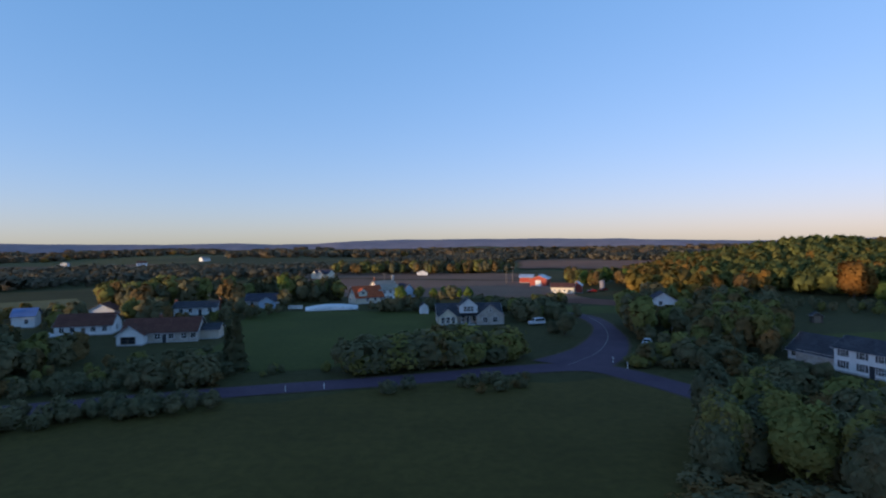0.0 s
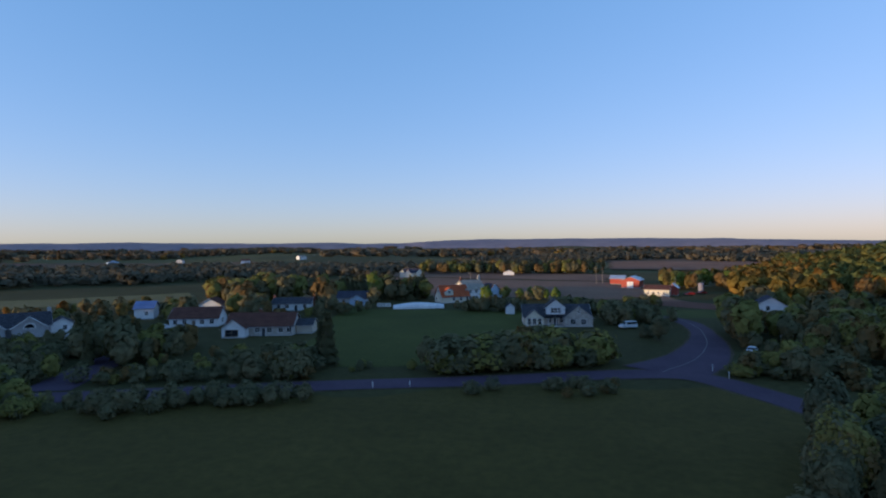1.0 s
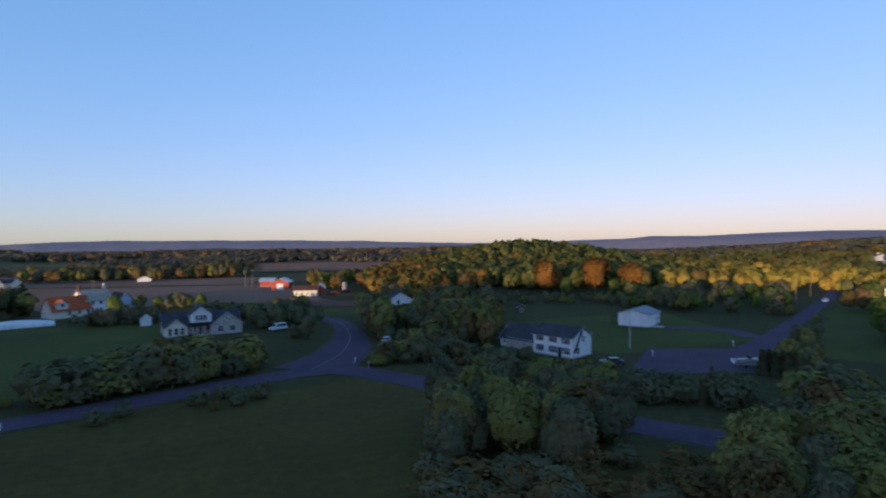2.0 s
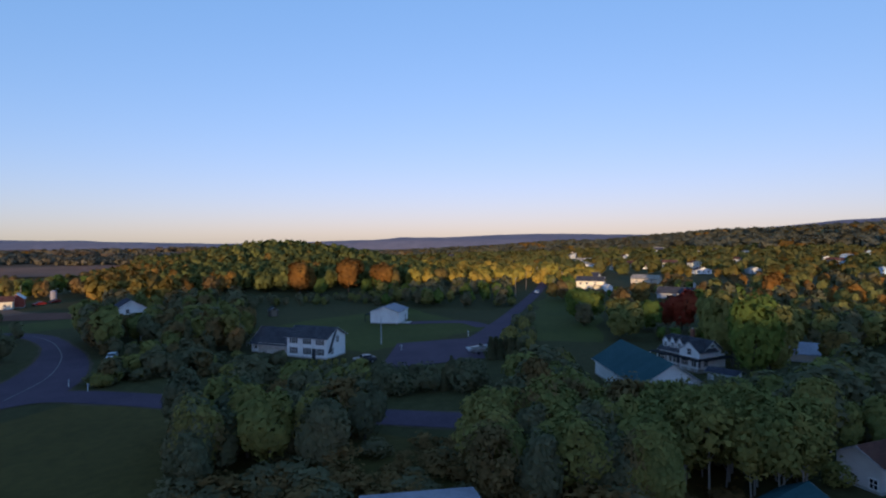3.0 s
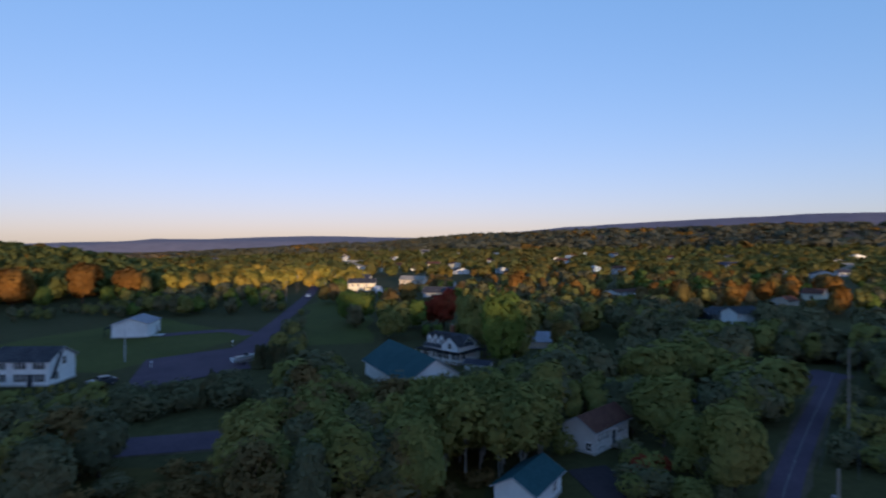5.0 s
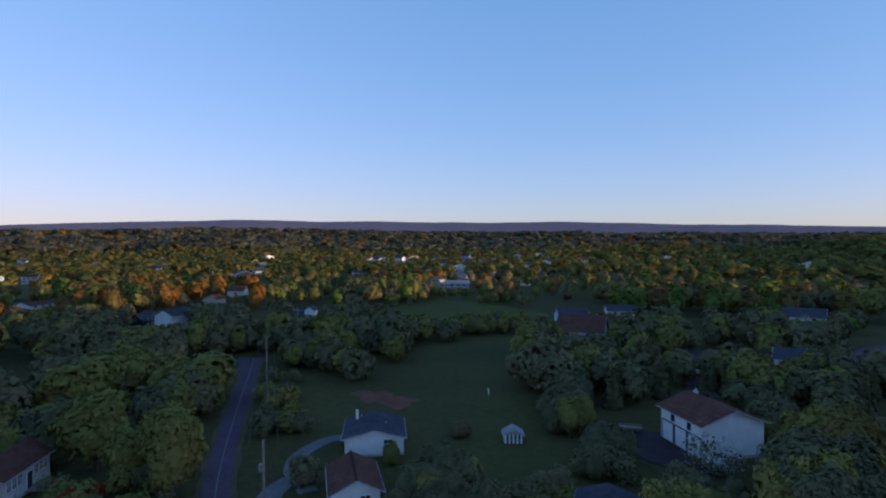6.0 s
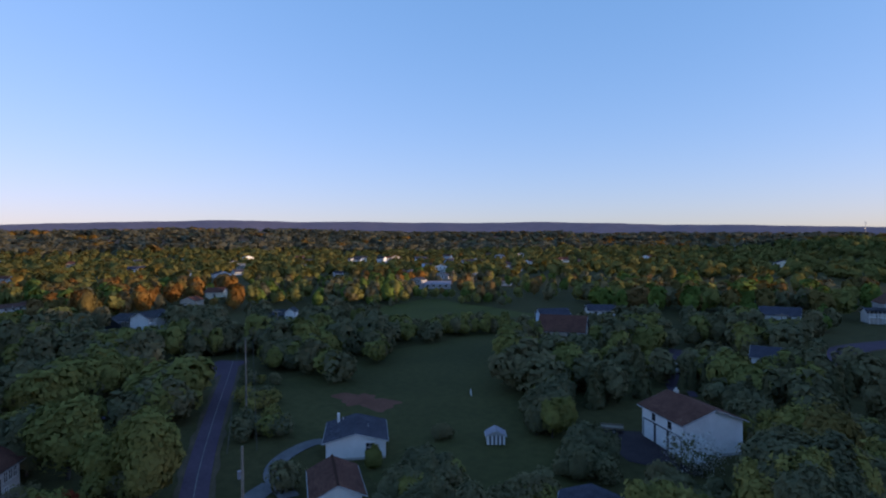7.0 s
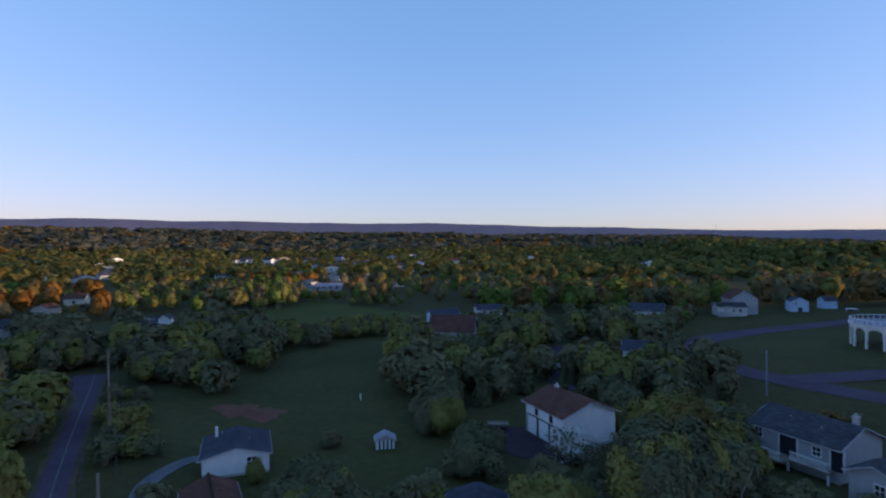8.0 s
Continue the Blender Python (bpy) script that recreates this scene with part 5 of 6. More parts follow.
SPECIES = {  # leaf material, outline, crown radius, crown base, leaf size: for a tree 10 m high
    "green": (LEAF_GREEN, "round", 3.9, 1.6, 0.34), "dark": (LEAF_DARK, "round", 3.8, 1.2, 0.34), "lime": (LEAF_LIME, "round", 3.7, 1.5, 0.34),
    "yellow": (LEAF_YELLOW, "round", 3.4, 1.6, 0.34), "orange": (LEAF_ORANGE, "round", 3.6, 1.5, 0.34), "red": (LEAF_RED, "round", 4.2, 1.0, 0.34),
    "rust": (LEAF_RUST, "round", 3.7, 1.4, 0.34), "conifer": (NEEDLE, "cone", 2.3, 0.3, 0.4), "column": (NEEDLE, "cone", 1.5, 0.2, 0.36),
    "lanky": (LEAF_GREEN, "round", 2.7, 3.4, 0.34), "bush": (LEAF_DARK, "round", 5.6, 0.3, 0.5), "greenbush": (LEAF_GREEN, "round", 5.6, 0.3, 0.5), "rustbush": (LEAF_RUST, "round", 5.6, 0.3, 0.5)}
WORDS = {"lanky": "slender tree with a bare pale trunk", "green": "broad green tree in full leaf", "dark": "dense dark green tree", "lime": "lime-green tree turning to yellow", "yellow": "yellow autumn tree in open ground", "orange": "orange autumn tree in full colour",
         "red": "deep red autumn tree", "rust": "thinning rust-brown autumn tree", "conifer": "pointed dark green conifer tree", "column": "narrow dark evergreen tree", "bush": "dense dark green bush", "greenbush": "rounded green garden bush", "rustbush": "low rust-brown thicket bush"}
BASES = {}


def tree_base(kind, variant, detail):
    key = (kind, variant, detail)
    if key not in BASES:
        leaf, shape, rad, base, size = SPECIES[kind]
        seed = hash_of(kind) + variant * 17
        count = {3: 3900, 2: 2800, 1: 1350, 0: 480}[detail] // (2 if kind == "lanky" else 1)
        grow = {3: 0.84, 2: 0.97, 1: 1.36, 0: 2.1}[detail]
        airy = kind in ("lanky", "rust") or kind == "rustbush"
        BASES[key] = (trunk_mesh(seed, 10, rad, PALEBARK if kind == "lanky" or kind in ("lime", "yellow", "rust") and variant == 1 else BARK),
                      leaf_mesh("crown", crown(seed, 10, rad, base, {3: 170, 2: 120, 1: 70, 0: 10}[detail] if airy else {3: 16, 2: 14, 1: 12, 0: 9}[detail], count, size * grow, shape, 0.5, airy), leaf))
    return BASES[key]


def hash_of(word):
    return sum(ord(c) * (i + 3) for i, c in enumerate(word)) % 9973


def tree(kind, x, y, h, variant=0, detail=2, wide=1.0, turn=0.0, group=""):
    trunk, top = tree_base(kind, variant, detail)
    bushy = "bush" in kind
    root = tagged(empty("bush" if bushy else "tree", x, y, turn, ground_z(x, y)), WORDS[kind], "bush" if bushy else "tree", group or ("bushes" if bushy else "trees"))
    s = h / 10
    root.scale = (s * wide, s * wide, s)
    for nm, me in (("trunk", trunk), ("crown", top)):
        new(nm, me).parent = root
    return root


ROAD_POINTS = [(q, w(i / (len(l) - 1))) for pts, w in ROADS.values() for l in (smooth_line(pts, 8),) for i, q in enumerate(l)]
OPEN = [(85, 79, 17), (113, 101, 26), (100, 118, 16), (122, 96, 14), (52, 195, 12), (-30, 150, 44), (69, -50, 15), (80, -67, 11), (90, -82, 8), (101, -99, 6), (14, -150, 26), (66, -48, 14), (97, 69, 5), (53, -99, 4.5), (59, -113, 4), (-80, 82, 5), (-84, 95, 5), (-89, 110, 5), (-95, 125, 5), (-70, 124, 9), (-57, 122, 8), (44.6, 121.5, 4.5), (150, -124, 17), (166, -134, 15), (140, -138, 12), (180, -148, 12)]


def is_free(x, y, margin=1.0):
    if any((x - a) ** 2 + (y - b) ** 2 < (c + margin - 2) ** 2 for a, b, c in KEEP_CLEAR):
        return False
    if any((x - q.x) ** 2 + (y - q.y) ** 2 < (w + margin + 1.2) ** 2 for q, w in ROAD_POINTS):
        return False
    return not any((x - a) ** 2 + (y - b) ** 2 < c * c for a, b, c in OPEN)


rng = random.Random(11)
STANDS, MIDDLE, NEARBY, CLOSE = {}, {}, {}, {}          # trees joined by kind


SINGLE = [0]
STANDOUT = [(-74.3, 163, 9), (-65.2, 172, 9), (-80.5, 114, 10)]      # bearing, distance and reach of trees that stand by themselves
OPEN += [(*spot(a, d), r * 0.8) for a, d, r in STANDOUT]
OUTLOOK = [(math.degrees(math.atan2(-x, y)), math.hypot(x, y), r) for x, y, r in [q for q in KEEP_CLEAR[:MAIN_HOUSES] if math.hypot(q[0] - 41, q[1] + 115) > 8] + [(46.6, 126.6, 3), (27, 160.5, 4), (98, 69.6, 4), (184.5, -34.5, 13)] + [(*spot(a, d), r) for a, d, r in STANDOUT]]


def headroom(az_deg, d):
    """How high a tree may stand here and still leave the houses beyond it in the open."""
    top = 99.0
    for a, hd, r in OUTLOOK:
        if d < hd - 3 and abs((az_deg - a + 180) % 360 - 180) < math.degrees((r * (0.8 if hd < 90 else 0.6) + 1.8) / hd):
            top = min(top, 24 - 23.0 * d / hd)
    return top


def plant(az0, az1, d0, d1, n, h0, h1, kinds, wide=1.0):
    """A loose stand of trees between two bearings and two distances: the nearest as single trees, the rest joined by kind."""
    for _ in range(int(n * (2.2 if d0 > 110 else 1.45))):
        for _try in range(12):
            a, d = rng.uniform(az0, az1), rng.uniform(d0, d1)
            x, y = spot(a, d)
            h = min(rng.uniform(h0, h1), headroom(a, d))
            if h > 1.0 and is_free(x, y):
                k = rng.choice(kinds.split())
                if h < 0.6 * h0 and "bush" not in kinds:
                    k = rng.choice(("bush", "greenbush"))
                if d > 118:
                    (STANDS if d > 172 else MIDDLE).setdefault(k, []).append((x, y, h, wide * rng.uniform(0.82, 1.08)))
                elif SINGLE[0] > 300 or h < 3.3:
                    (CLOSE if d < 68 else NEARBY).setdefault(k, []).append((x, y, h, wide * rng.uniform(1.0, 1.3)))
                else:
                    SINGLE[0] += 1
                    tree(k, x, y, h, rng.randint(0, 2), 3 if d < 60 else 2 if d < 84 else 1, wide * rng.uniform(0.82, 1.1), rng.uniform(0, 6.28))
                break


QUEUE = []


def clump(*stand):
    QUEUE.append(stand)


# along the lower road
clump(42, 49, 104, 118, 11, 2.5, 5, "dark green bush")
clump(37.5, 43, 126, 150, 10, 7, 9.5, "dark dark conifer")
clump(21.5, 41, 100, 116, 34, 1.2, 3.6, "dark rustbush bush dark greenbush")
clump(30, 38, 116, 128, 6, 1.6, 3.2, "green rust bush")
tree("column", *spot(20.6, 113), 10.5, 0, 2, 1.5)
tree("column", *spot(21.3, 115), 8.5, 1, 2, 1.5)
clump(-8.5, 10.5, 99, 119, 54, 2.4, 7.0, "bush dark bush rust greenbush")
clump(11, 19, 103, 112, 5, 1.0, 2.0, "bush greenbush")
clump(-14.5, -6.5, 168, 190, 12, 4, 6.5, "dark bush green bush")
tree("dark", *spot(-12.4, 146), 6.5, 0, 1, 1.1)
tree("bush", *spot(-11.2, 149), 3.4, 0, 1)
clump(-20, -16.6, 142, 168, 12, 7.5, 10.5, "green dark rust green")
clump(-31, -20, 175, 232, 28, 6, 9, "dark dark green rust")
clump(-31, -18.5, 110, 124, 34, 1.0, 2.4, "bush bush greenbush rustbush", 1.5)
clump(-28, -18.6, 112, 140, 20, 3, 5.6, "dark dark rust green")
clump(-32, -21.5, 150, 178, 18, 5.5, 8.5, "dark green dark rust")
clump(-31, -24, 128, 160, 16, 5, 8.5, "dark rust green conifer")
tree("rust", *spot(-28.0, 140), 9, 1, 1, 0.7)
clump(0.2, 8, 194, 204, 12, 4, 5.8, "conifer bush dark")
tree("lime", *spot(4.4, 212), 8.5, 0, 0)
clump(10, 20, 236, 262, 16, 8.5, 11, "dark green dark conifer")
tree("lime", *spot(16, 240), 13, 0, 0, 0.8)
clump(21, 32, 216, 262, 20, 9, 13, "green dark rust green dark")
clump(32, 48, 186, 250, 22, 3.5, 6.5, "green orange yellow dark rust bush")
clump(-3, 3.5, 236, 246, 6, 4, 6.5, "lime green bush")
clump(-6.5, -2.5, 188, 205, 8, 3.5, 6, "bush green dark")
clump(-19, -12.6, 296, 330, 15, 7, 10.5, "lime green yellow rust green")
clump(-3, 2.6, 432, 446, 9, 7, 9, "yellow green rust")
clump(-7, 11, 436, 475, 60, 8, 12, "dark dark green rust")
clump(-13, -8.5, 215, 238, 6, 2.5, 4.5, "bush greenbush rust")
# the wood by the white house and the garages
clump(-43, -25.5, 60, 79, 24, 6.5, 9.0, "green dark green rust dark dark")
tree("green", *spot(-37.0, 63), 7.4, 0, 2, 0.8)
clump(-54, -43, 50, 66, 26, 0.8, 1.8, "rustbush rustbush bush rustbush", 1.9)
clump(-50, -43.4, 88, 99, 14, 2.6, 3.8, "bush dark bush")
clump(-54.8, -50.8, 88, 100, 8, 2.6, 4.2, "bush conifer dark")
for k in range(6):
    tree("column", *spot(-55.8 - 0.5 * k, 115 + (k % 2)), 4.6 - 0.2 * (k % 3), k % 3, 1, 1.7)
for k in range(9):
    tree("column", *spot(-33.2 - 0.62 * k, 141), 2.6 + 0.2 * (k % 2), k % 3, 1, 1.8)
for k in range(7):
    tree("greenbush", *spot(-36.2 - 0.75 * k, 112.5), 1.3, k % 3, 1, 0.8)
for k in range(6):
    tree("bush", *spot(-31.6 - 0.62 * k, 115.5 + k % 2), 2.3 + 0.3 * (k % 3), k % 3, 1, 0.8)
tree("red", 61.0, -3.0, 2.6, 0, 2, 1.1)
tree("red", 63.5, -5.5, 2.0, 1, 2, 1.2)
clump(-43, -25, 50, 62, 28, 1.2, 2.8, "rustbush rustbush bush", 1.7)
clump(-71, -55, 49, 62, 24, 1.2, 3.0, "rustbush bush rustbush bush", 1.6)
clump(-84, -71, 49, 58, 12, 0.7, 1.4, "rustbush bush rustbush", 1.8)
clump(-84, -71.5, 65, 72, 20, 2.6, 5.0, "green dark green bush")
clump(-71.5, -55, 51, 61, 26, 6.0, 8.6, "green dark green dark rust")
for k in range(20):
    tree("lanky", *spot(-71.5 - 0.66 * k + 0.4 * (k % 3), 58 + 2.3 * (k % 4)), 8.2 + 0.7 * (k % 3), k % 3, 3, 1.0, k * 1.3)
for k in range(4):
    tree("lanky", *spot(-27.0 - 1.5 * k, 134 + 5 * (k % 2)), 8.0 + 0.6 * (k % 3), k % 3, 1, 0.9, k * 1.3)
clump(-103, -92, 54, 66, 14, 1.4, 3.0, "greenbush bush")
clump(-167, -158, 42, 50, 14, 1.6, 3.2, "bush bush greenbush")
clump(-178, -168.4, 54, 61, 20, 1.2, 2.6, "bush dark bush")
clump(-169.5, -165.5, 60, 80, 16, 3.0, 5.4, "dark bush dark green")
clump(-74.5, -70, 62, 70, 6, 7.4, 8.6, "green dark green")
clump(-69.5, -65.5, 64, 78, 6, 5.5, 7.0, "green dark green")
clump(-74.5, -55, 60, 82, 32, 6.8, 9.2, "green green dark green rust")
clump(-85, -75, 76, 88, 14, 6.5, 8.5, "dark green dark")
clump(-66, -58, 84, 100, 12, 4.5, 7, "green dark bush")
for a_, d_, h_, k_ in ((-72.4, 79, 5.6, "green"), (-73.9, 80, 6.3, "dark"), (-75.4, 79, 6.0, "green"), (-77.0, 80, 5.6, "green")):
    tree(k_, *spot(a_, d_), h_, int(d_) % 3, 2, 0.9, a_)
tree("lime", *spot(-64.6, 172), 10.6, 0, 1, 1.2)
tree("lime", *spot(-66.2, 178), 9.4, 1, 1, 1.1)
tree("dark", *spot(-65.3, 163), 7.0, 1, 1, 1.2)
tree("red", *spot(-74.3, 163), 10.8, 0, 2, 1.05)
tree("red", *spot(-72.9, 168), 7.2, 1, 1, 1.0)
tree("rust", *spot(-69.0, 190), 9.0, 0, 1, 1.0)
tree("yellow", *spot(-70.8, 215), 10.0, 0, 0, 1.2)
for a_, d_, h_, k_ in ((-79.9, 107, 14.6, "lime"), (-81.3, 111, 13.6, "green"), (-77.6, 126, 13.2, "green"), (-78.4, 120, 14.6, "green"), (-80.4, 124, 15.2, "lime"), (-76.9, 138, 13.0, "green")):
    tree(k_, *spot(a_, d_), h_, int(h_) % 3, 2, 0.78)
tree("yellow", *spot(-97.5, 196), 13.0, 1, 1, 0.6)
tree("orange", *spot(-97.1, 206), 12.0, 1, 1, 0.8)
tree("orange", *spot(-81.6, 235), 13.5, 0, 0, 0.8)
tree("yellow", *spot(-86.0, 128), 7.6, 0, 1, 1.0)
tree("bush", *spot(-84.2, 118), 2.3, 0, 1, 1.0)
clump(-80, -68, 140, 168, 14, 6, 9.5, "green dark green lime")
clump(-96, -83, 138, 200, 30, 6, 9.5, "dark green dark green")
clump(-92, -84, 84, 112, 18, 4.5, 7.5, "dark dark bush green")
clump(-93, -85.5, 66, 80, 12, 5, 7.4, "green dark green")
clump(-60, -56, 120, 240, 10, 2, 4, "bush greenbush")
clump(-58, -44, 205, 285, 34, 5, 8, "dark green bush dark lime")
clump(-46, -27, 214, 246, 46, 2.6, 4.2, "dark green dark bush")
clump(-78, -62, 190, 300, 26, 6, 10, "green lime yellow dark rust")
clump(-96, -78, 200, 330, 40, 6, 10.5, "green yellow green dark rust green orange lime")
# along the lane and the sloping lawn
clump(-102, -92.5, 86, 112, 24, 5.2, 7.6, "green green dark green")
tree("green", *spot(-95.2, 72), 8.4, 0, 2, 1.2, 0.4)
tree("green", *spot(-101.0, 61), 9.4, 2, 3, 0.9, 1.7)
tree("green", *spot(-97.6, 66), 6.4, 1, 2, 1.0, 2.2)
clump(-108.5, -94, 130, 200, 40, 6, 9, "dark green dark bush")
clump(-110, -92, 215, 330, 54, 7, 11, "orange yellow lime yellow rust green dark")
clump(-123, -110.5, 124, 172, 26, 6, 9.2, "dark green dark bush")
clump(-113.5, -111, 58, 64, 2, 2.5, 3.2, "bush")
clump(-118, -111.8, 112, 122, 14, 4.5, 6.0, "dark green dark")
clump(-114.5, -104, 131, 146, 22, 4.5, 7, "dark green dark bush")
clump(-124, -119, 121, 134, 12, 4.5, 6.5, "dark green bush")
clump(-130, -123, 134, 154, 20, 3.8, 5.6, "dark green dark")
clump(-136.5, -130, 146, 164, 20, 3.6, 5.4, "dark green green")
tree("dark", *spot(-121.4, 46.5), 4.0, 0, 3, 1.0)
tree("dark", *spot(-123.4, 46.0), 3.4, 1, 3, 1.1)
tree("greenbush", *spot(-124.6, 51), 3.2, 1, 3, 0.8)
tree("bush", *spot(-128.6, 69.5), 2.0, 0, 2, 1.3)
tree("greenbush", *spot(-121.5, 61.5), 2.4, 0, 2, 0.8)
clump(-137, -122, 212, 250, 26, 3, 5.5, "dark green lime green")
clump(-150, -111, 225, 360, 80, 5, 8.5, "green dark lime rust dark green yellow")
clump(-161, -145.5, 196, 262, 26, 8, 11.5, "lime yellow lime green orange lime")
clump(-128.5, -121, 300, 345, 12, 8, 11, "orange yellow lime")
clump(-139, -135.5, 92, 128, 12, 6.5, 8.5, "dark dark green")
clump(-149, -139, 84, 124, 30, 4.5, 7.5, "dark conifer dark green conifer bush")
clump(-150, -142, 122, 160, 16, 5.5, 8, "dark green bush")
clump(-168, -154, 84, 116, 28, 4.5, 7.5, "dark conifer dark conifer green")
clump(16, 36, 180, 215, 26, 5.5, 8.5, "green dark rust dark")
clump(30, 42, 128, 150, 12, 4, 7, "dark rust dark green")
clump(-164, -149.5, 92, 110, 18, 4.5, 6.5, "dark conifer green dark")
clump(-164, -148, 122, 172, 30, 5.5, 8.5, "dark green dark bush")
clump(-168, -146, 200, 300, 44, 7, 11, "green yellow dark rust lime dark green")
tree("yellow", *spot(-152.6, 285), 14, 0, 0, 0.8)
tree("lime", *spot(-154.6, 270), 12, 1, 0)
clump(-131, -123.5, 44, 50, 7, 3.6, 5.6, "dark green dark")
clump(-129, -121.5, 52, 58, 9, 2.2, 3.8, "dark bush greenbush")
clump(-151, -143, 45, 53, 8, 3.8, 5.8, "dark green dark")
clump(-141.6, -137.6, 69, 92, 20, 2.6, 5.0, "dark bush dark green")
clump(-145.4, -140.4, 57, 68, 14, 2.0, 3.8, "bush dark bush")
clump(-139.5, -133, 49, 54, 8, 1.6, 3.0, "bush greenbush dark")
clump(-158, -151.5, 46, 55, 8, 2.6, 4.2, "bush dark greenbush")
clump(-163, -156.5, 68, 84, 14, 3.4, 5.4, "dark dark bush green")
clump(-164.5, -158.5, 48, 64, 16, 6.0, 8.4, "dark dark green dark")
tree("yellow", *spot(-163.4, 60), 10.4, 0, 3, 0.85)
tree("green", *spot(-161.8, 62), 9.4, 1, 3, 0.9)
for a_, d_, h_, k_ in ((-164.6, 56, 7.8, "green"), (-163.0, 55, 8.6, "dark"), (-161.2, 56, 8.2, "dark"), (-159.6, 54, 7.4, "dark"), (-164.2, 51, 6.4, "dark")):
    tree(k_, *spot(a_, d_), h_, int(h_) % 3, 3, 0.95, a_)
tree("red", *spot(-163.8, 126), 4.2, 0, 1, 0.9)
clump(-183, -171, 238, 330, 30, 8, 12, "dark dark green rust")
clump(-178, -172, 78, 92, 6, 1.6, 2.6, "bush rustbush")
clump(-166, -158, 176, 198, 8, 5, 7, "dark lime green")

clump(40, 48, 97, 104, 14, 1.6, 3.2, "bush dark greenbush")
clump(22.5, 31, 87, 95, 20, 1.4, 3.2, "bush dark dark bush")
clump(31, 42, 90, 101, 24, 1.4, 3.4, "bush dark dark bush")
clump(20, 29, 100, 122, 18, 3.2, 5.6, "dark green dark bush")
clump(44, 53, 108, 126, 22, 3, 5.6, "dark green dark bush")
clump(42.5, 51, 132, 172, 30, 2.6, 4.4, "dark green dark bush")
clump(-9, 10.5, 88, 100, 12, 1.0, 2.4, "bush rustbush bush")
clump(-123, -112.5, 98, 136, 20, 4, 7, "dark green bush dark")
clump(-113, -108.8, 74, 112, 14, 1.6, 3.0, "bush greenbush")
clump(-105.5, -101, 84, 100, 10, 6, 8.5, "green dark green")
clump(-109, -92, 110, 150, 24, 5.5, 8, "dark green dark")
clump(-126, -111, 215, 300, 20, 7, 10, "green dark lime")
clump(-84, -70, 86, 100, 10, 5, 7, "dark green bush")
clump(-43, -30, 80, 98, 12, 3.5, 6, "dark bush green")
clump(-31, -26, 134, 165, 14, 5, 8, "dark rust dark green")
clump(-26, -20, 150, 172, 12, 5, 8, "dark rust dark")
for stand_ in sorted(QUEUE, key=lambda q: q[2]):
    plant(*stand_)

# white-flowering bush before the garage
WHITEFLOWER = plain("white_blossom", (0.62, 0.62, 0.6), 0.8)
wb = tagged(empty("flowering_bush", 29.2, -56.6), "bush speckled with white blossom at the garage", "bush")
part("stems", tube(tube(bmesh.new(), (0, 0, 0), (0.8, 0.3, 2.2), 0.06, 0.02, 5), (0, 0, 0), (-0.9, 0.2, 2.0), 0.06, 0.02, 5), BARK, wb)
new("foliage", leaf_mesh("foliage", crown(77, 3.6, 2.6, 0.2, 50, 650, 0.17, airy=True), LEAF_DARK)).parent = wb
new("blossom", leaf_mesh("blossom", crown(78, 3.9, 2.9, 0.3, 60, 1500, 0.085, airy=True), WHITEFLOWER)).parent = wb


# ---- woods, too many to count ----
def woods(name, label, spots, material, count, size, seed, shape="round", rad=3.8, base=1.0, up=0.5, airy=False):
    """Many trees in one mesh; spots are (x, y, height, width)."""
    kinds = [crown(seed + k, 10, rad, base, 44 if airy else 14 if count > 300 else 10 if count > 100 else 6, count, size, shape, up, airy) for k in range(5)]
    rs = np.random.RandomState(seed)
    out = []
    for x, y, h, w in spots:
        q = kinds[rs.randint(5)]
        a = rs.uniform(0, 6.28)
        c, s = math.cos(a), math.sin(a)
        k = h / 10
        p = np.empty_like(q)
        p[..., 0] = (q[..., 0] * c - q[..., 1] * s) * k * w + x
        p[..., 1] = (q[..., 0] * s + q[..., 1] * c) * k * w + y
        p[..., 2] = q[..., 2] * k + ground_z(x, y)
        p[:, 3] = np.stack([q[:, 3, 0] * c - q[:, 3, 1] * s, q[:, 3, 0] * s + q[:, 3, 1] * c, q[:, 3, 2]], -1)
        out.append(p)
    ob = new(name, leaf_mesh(name, np.concatenate(out), material))
    return tagged(ob, label, "wood", kind="stuff")


rng = random.Random(23)
hill, gold = [], []
while len(hill) < 1080:
    u, v = rng.uniform(-115, 108), rng.uniform(-112, 80)
    x, y = 222 + 0.82 * u + 0.57 * v, 318 - 0.57 * u + 0.82 * v
    if (u / 112) ** 2 + (v / 112) ** 2 < 1 and math.hypot(x, y) > 256:
        e = 1 - 0.35 * step(55, 112, abs(u))
        (gold if (u < -58 and rng.random() < 0.6) or rng.random() < 0.09 else hill).append((x, y, e * rng.uniform(9, 12.5), rng.uniform(0.78, 1.0)))
woods("hill_wood", "dense green autumn wood on a hill", hill, WOODLAND, 150, 1.1, 3, up=0.6)
for k in range(34):
    gold.append((*spot(rng.uniform(-25.5, -18.8), rng.uniform(245, 300)), rng.uniform(8, 12.5), rng.uniform(0.8, 1.1)))
# much of this band's sunshine is in its leaf colour
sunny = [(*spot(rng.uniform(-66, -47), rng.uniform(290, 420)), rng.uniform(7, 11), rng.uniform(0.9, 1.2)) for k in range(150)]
woods("sunny_wood", "pale yellow-green trees in the last sun", sunny, WOODSUNLIT, 210, 0.9, 14)
woods("golden_wood", "golden and green trees along a wood's edge", gold, WOODGOLD, 210, 0.9, 4)
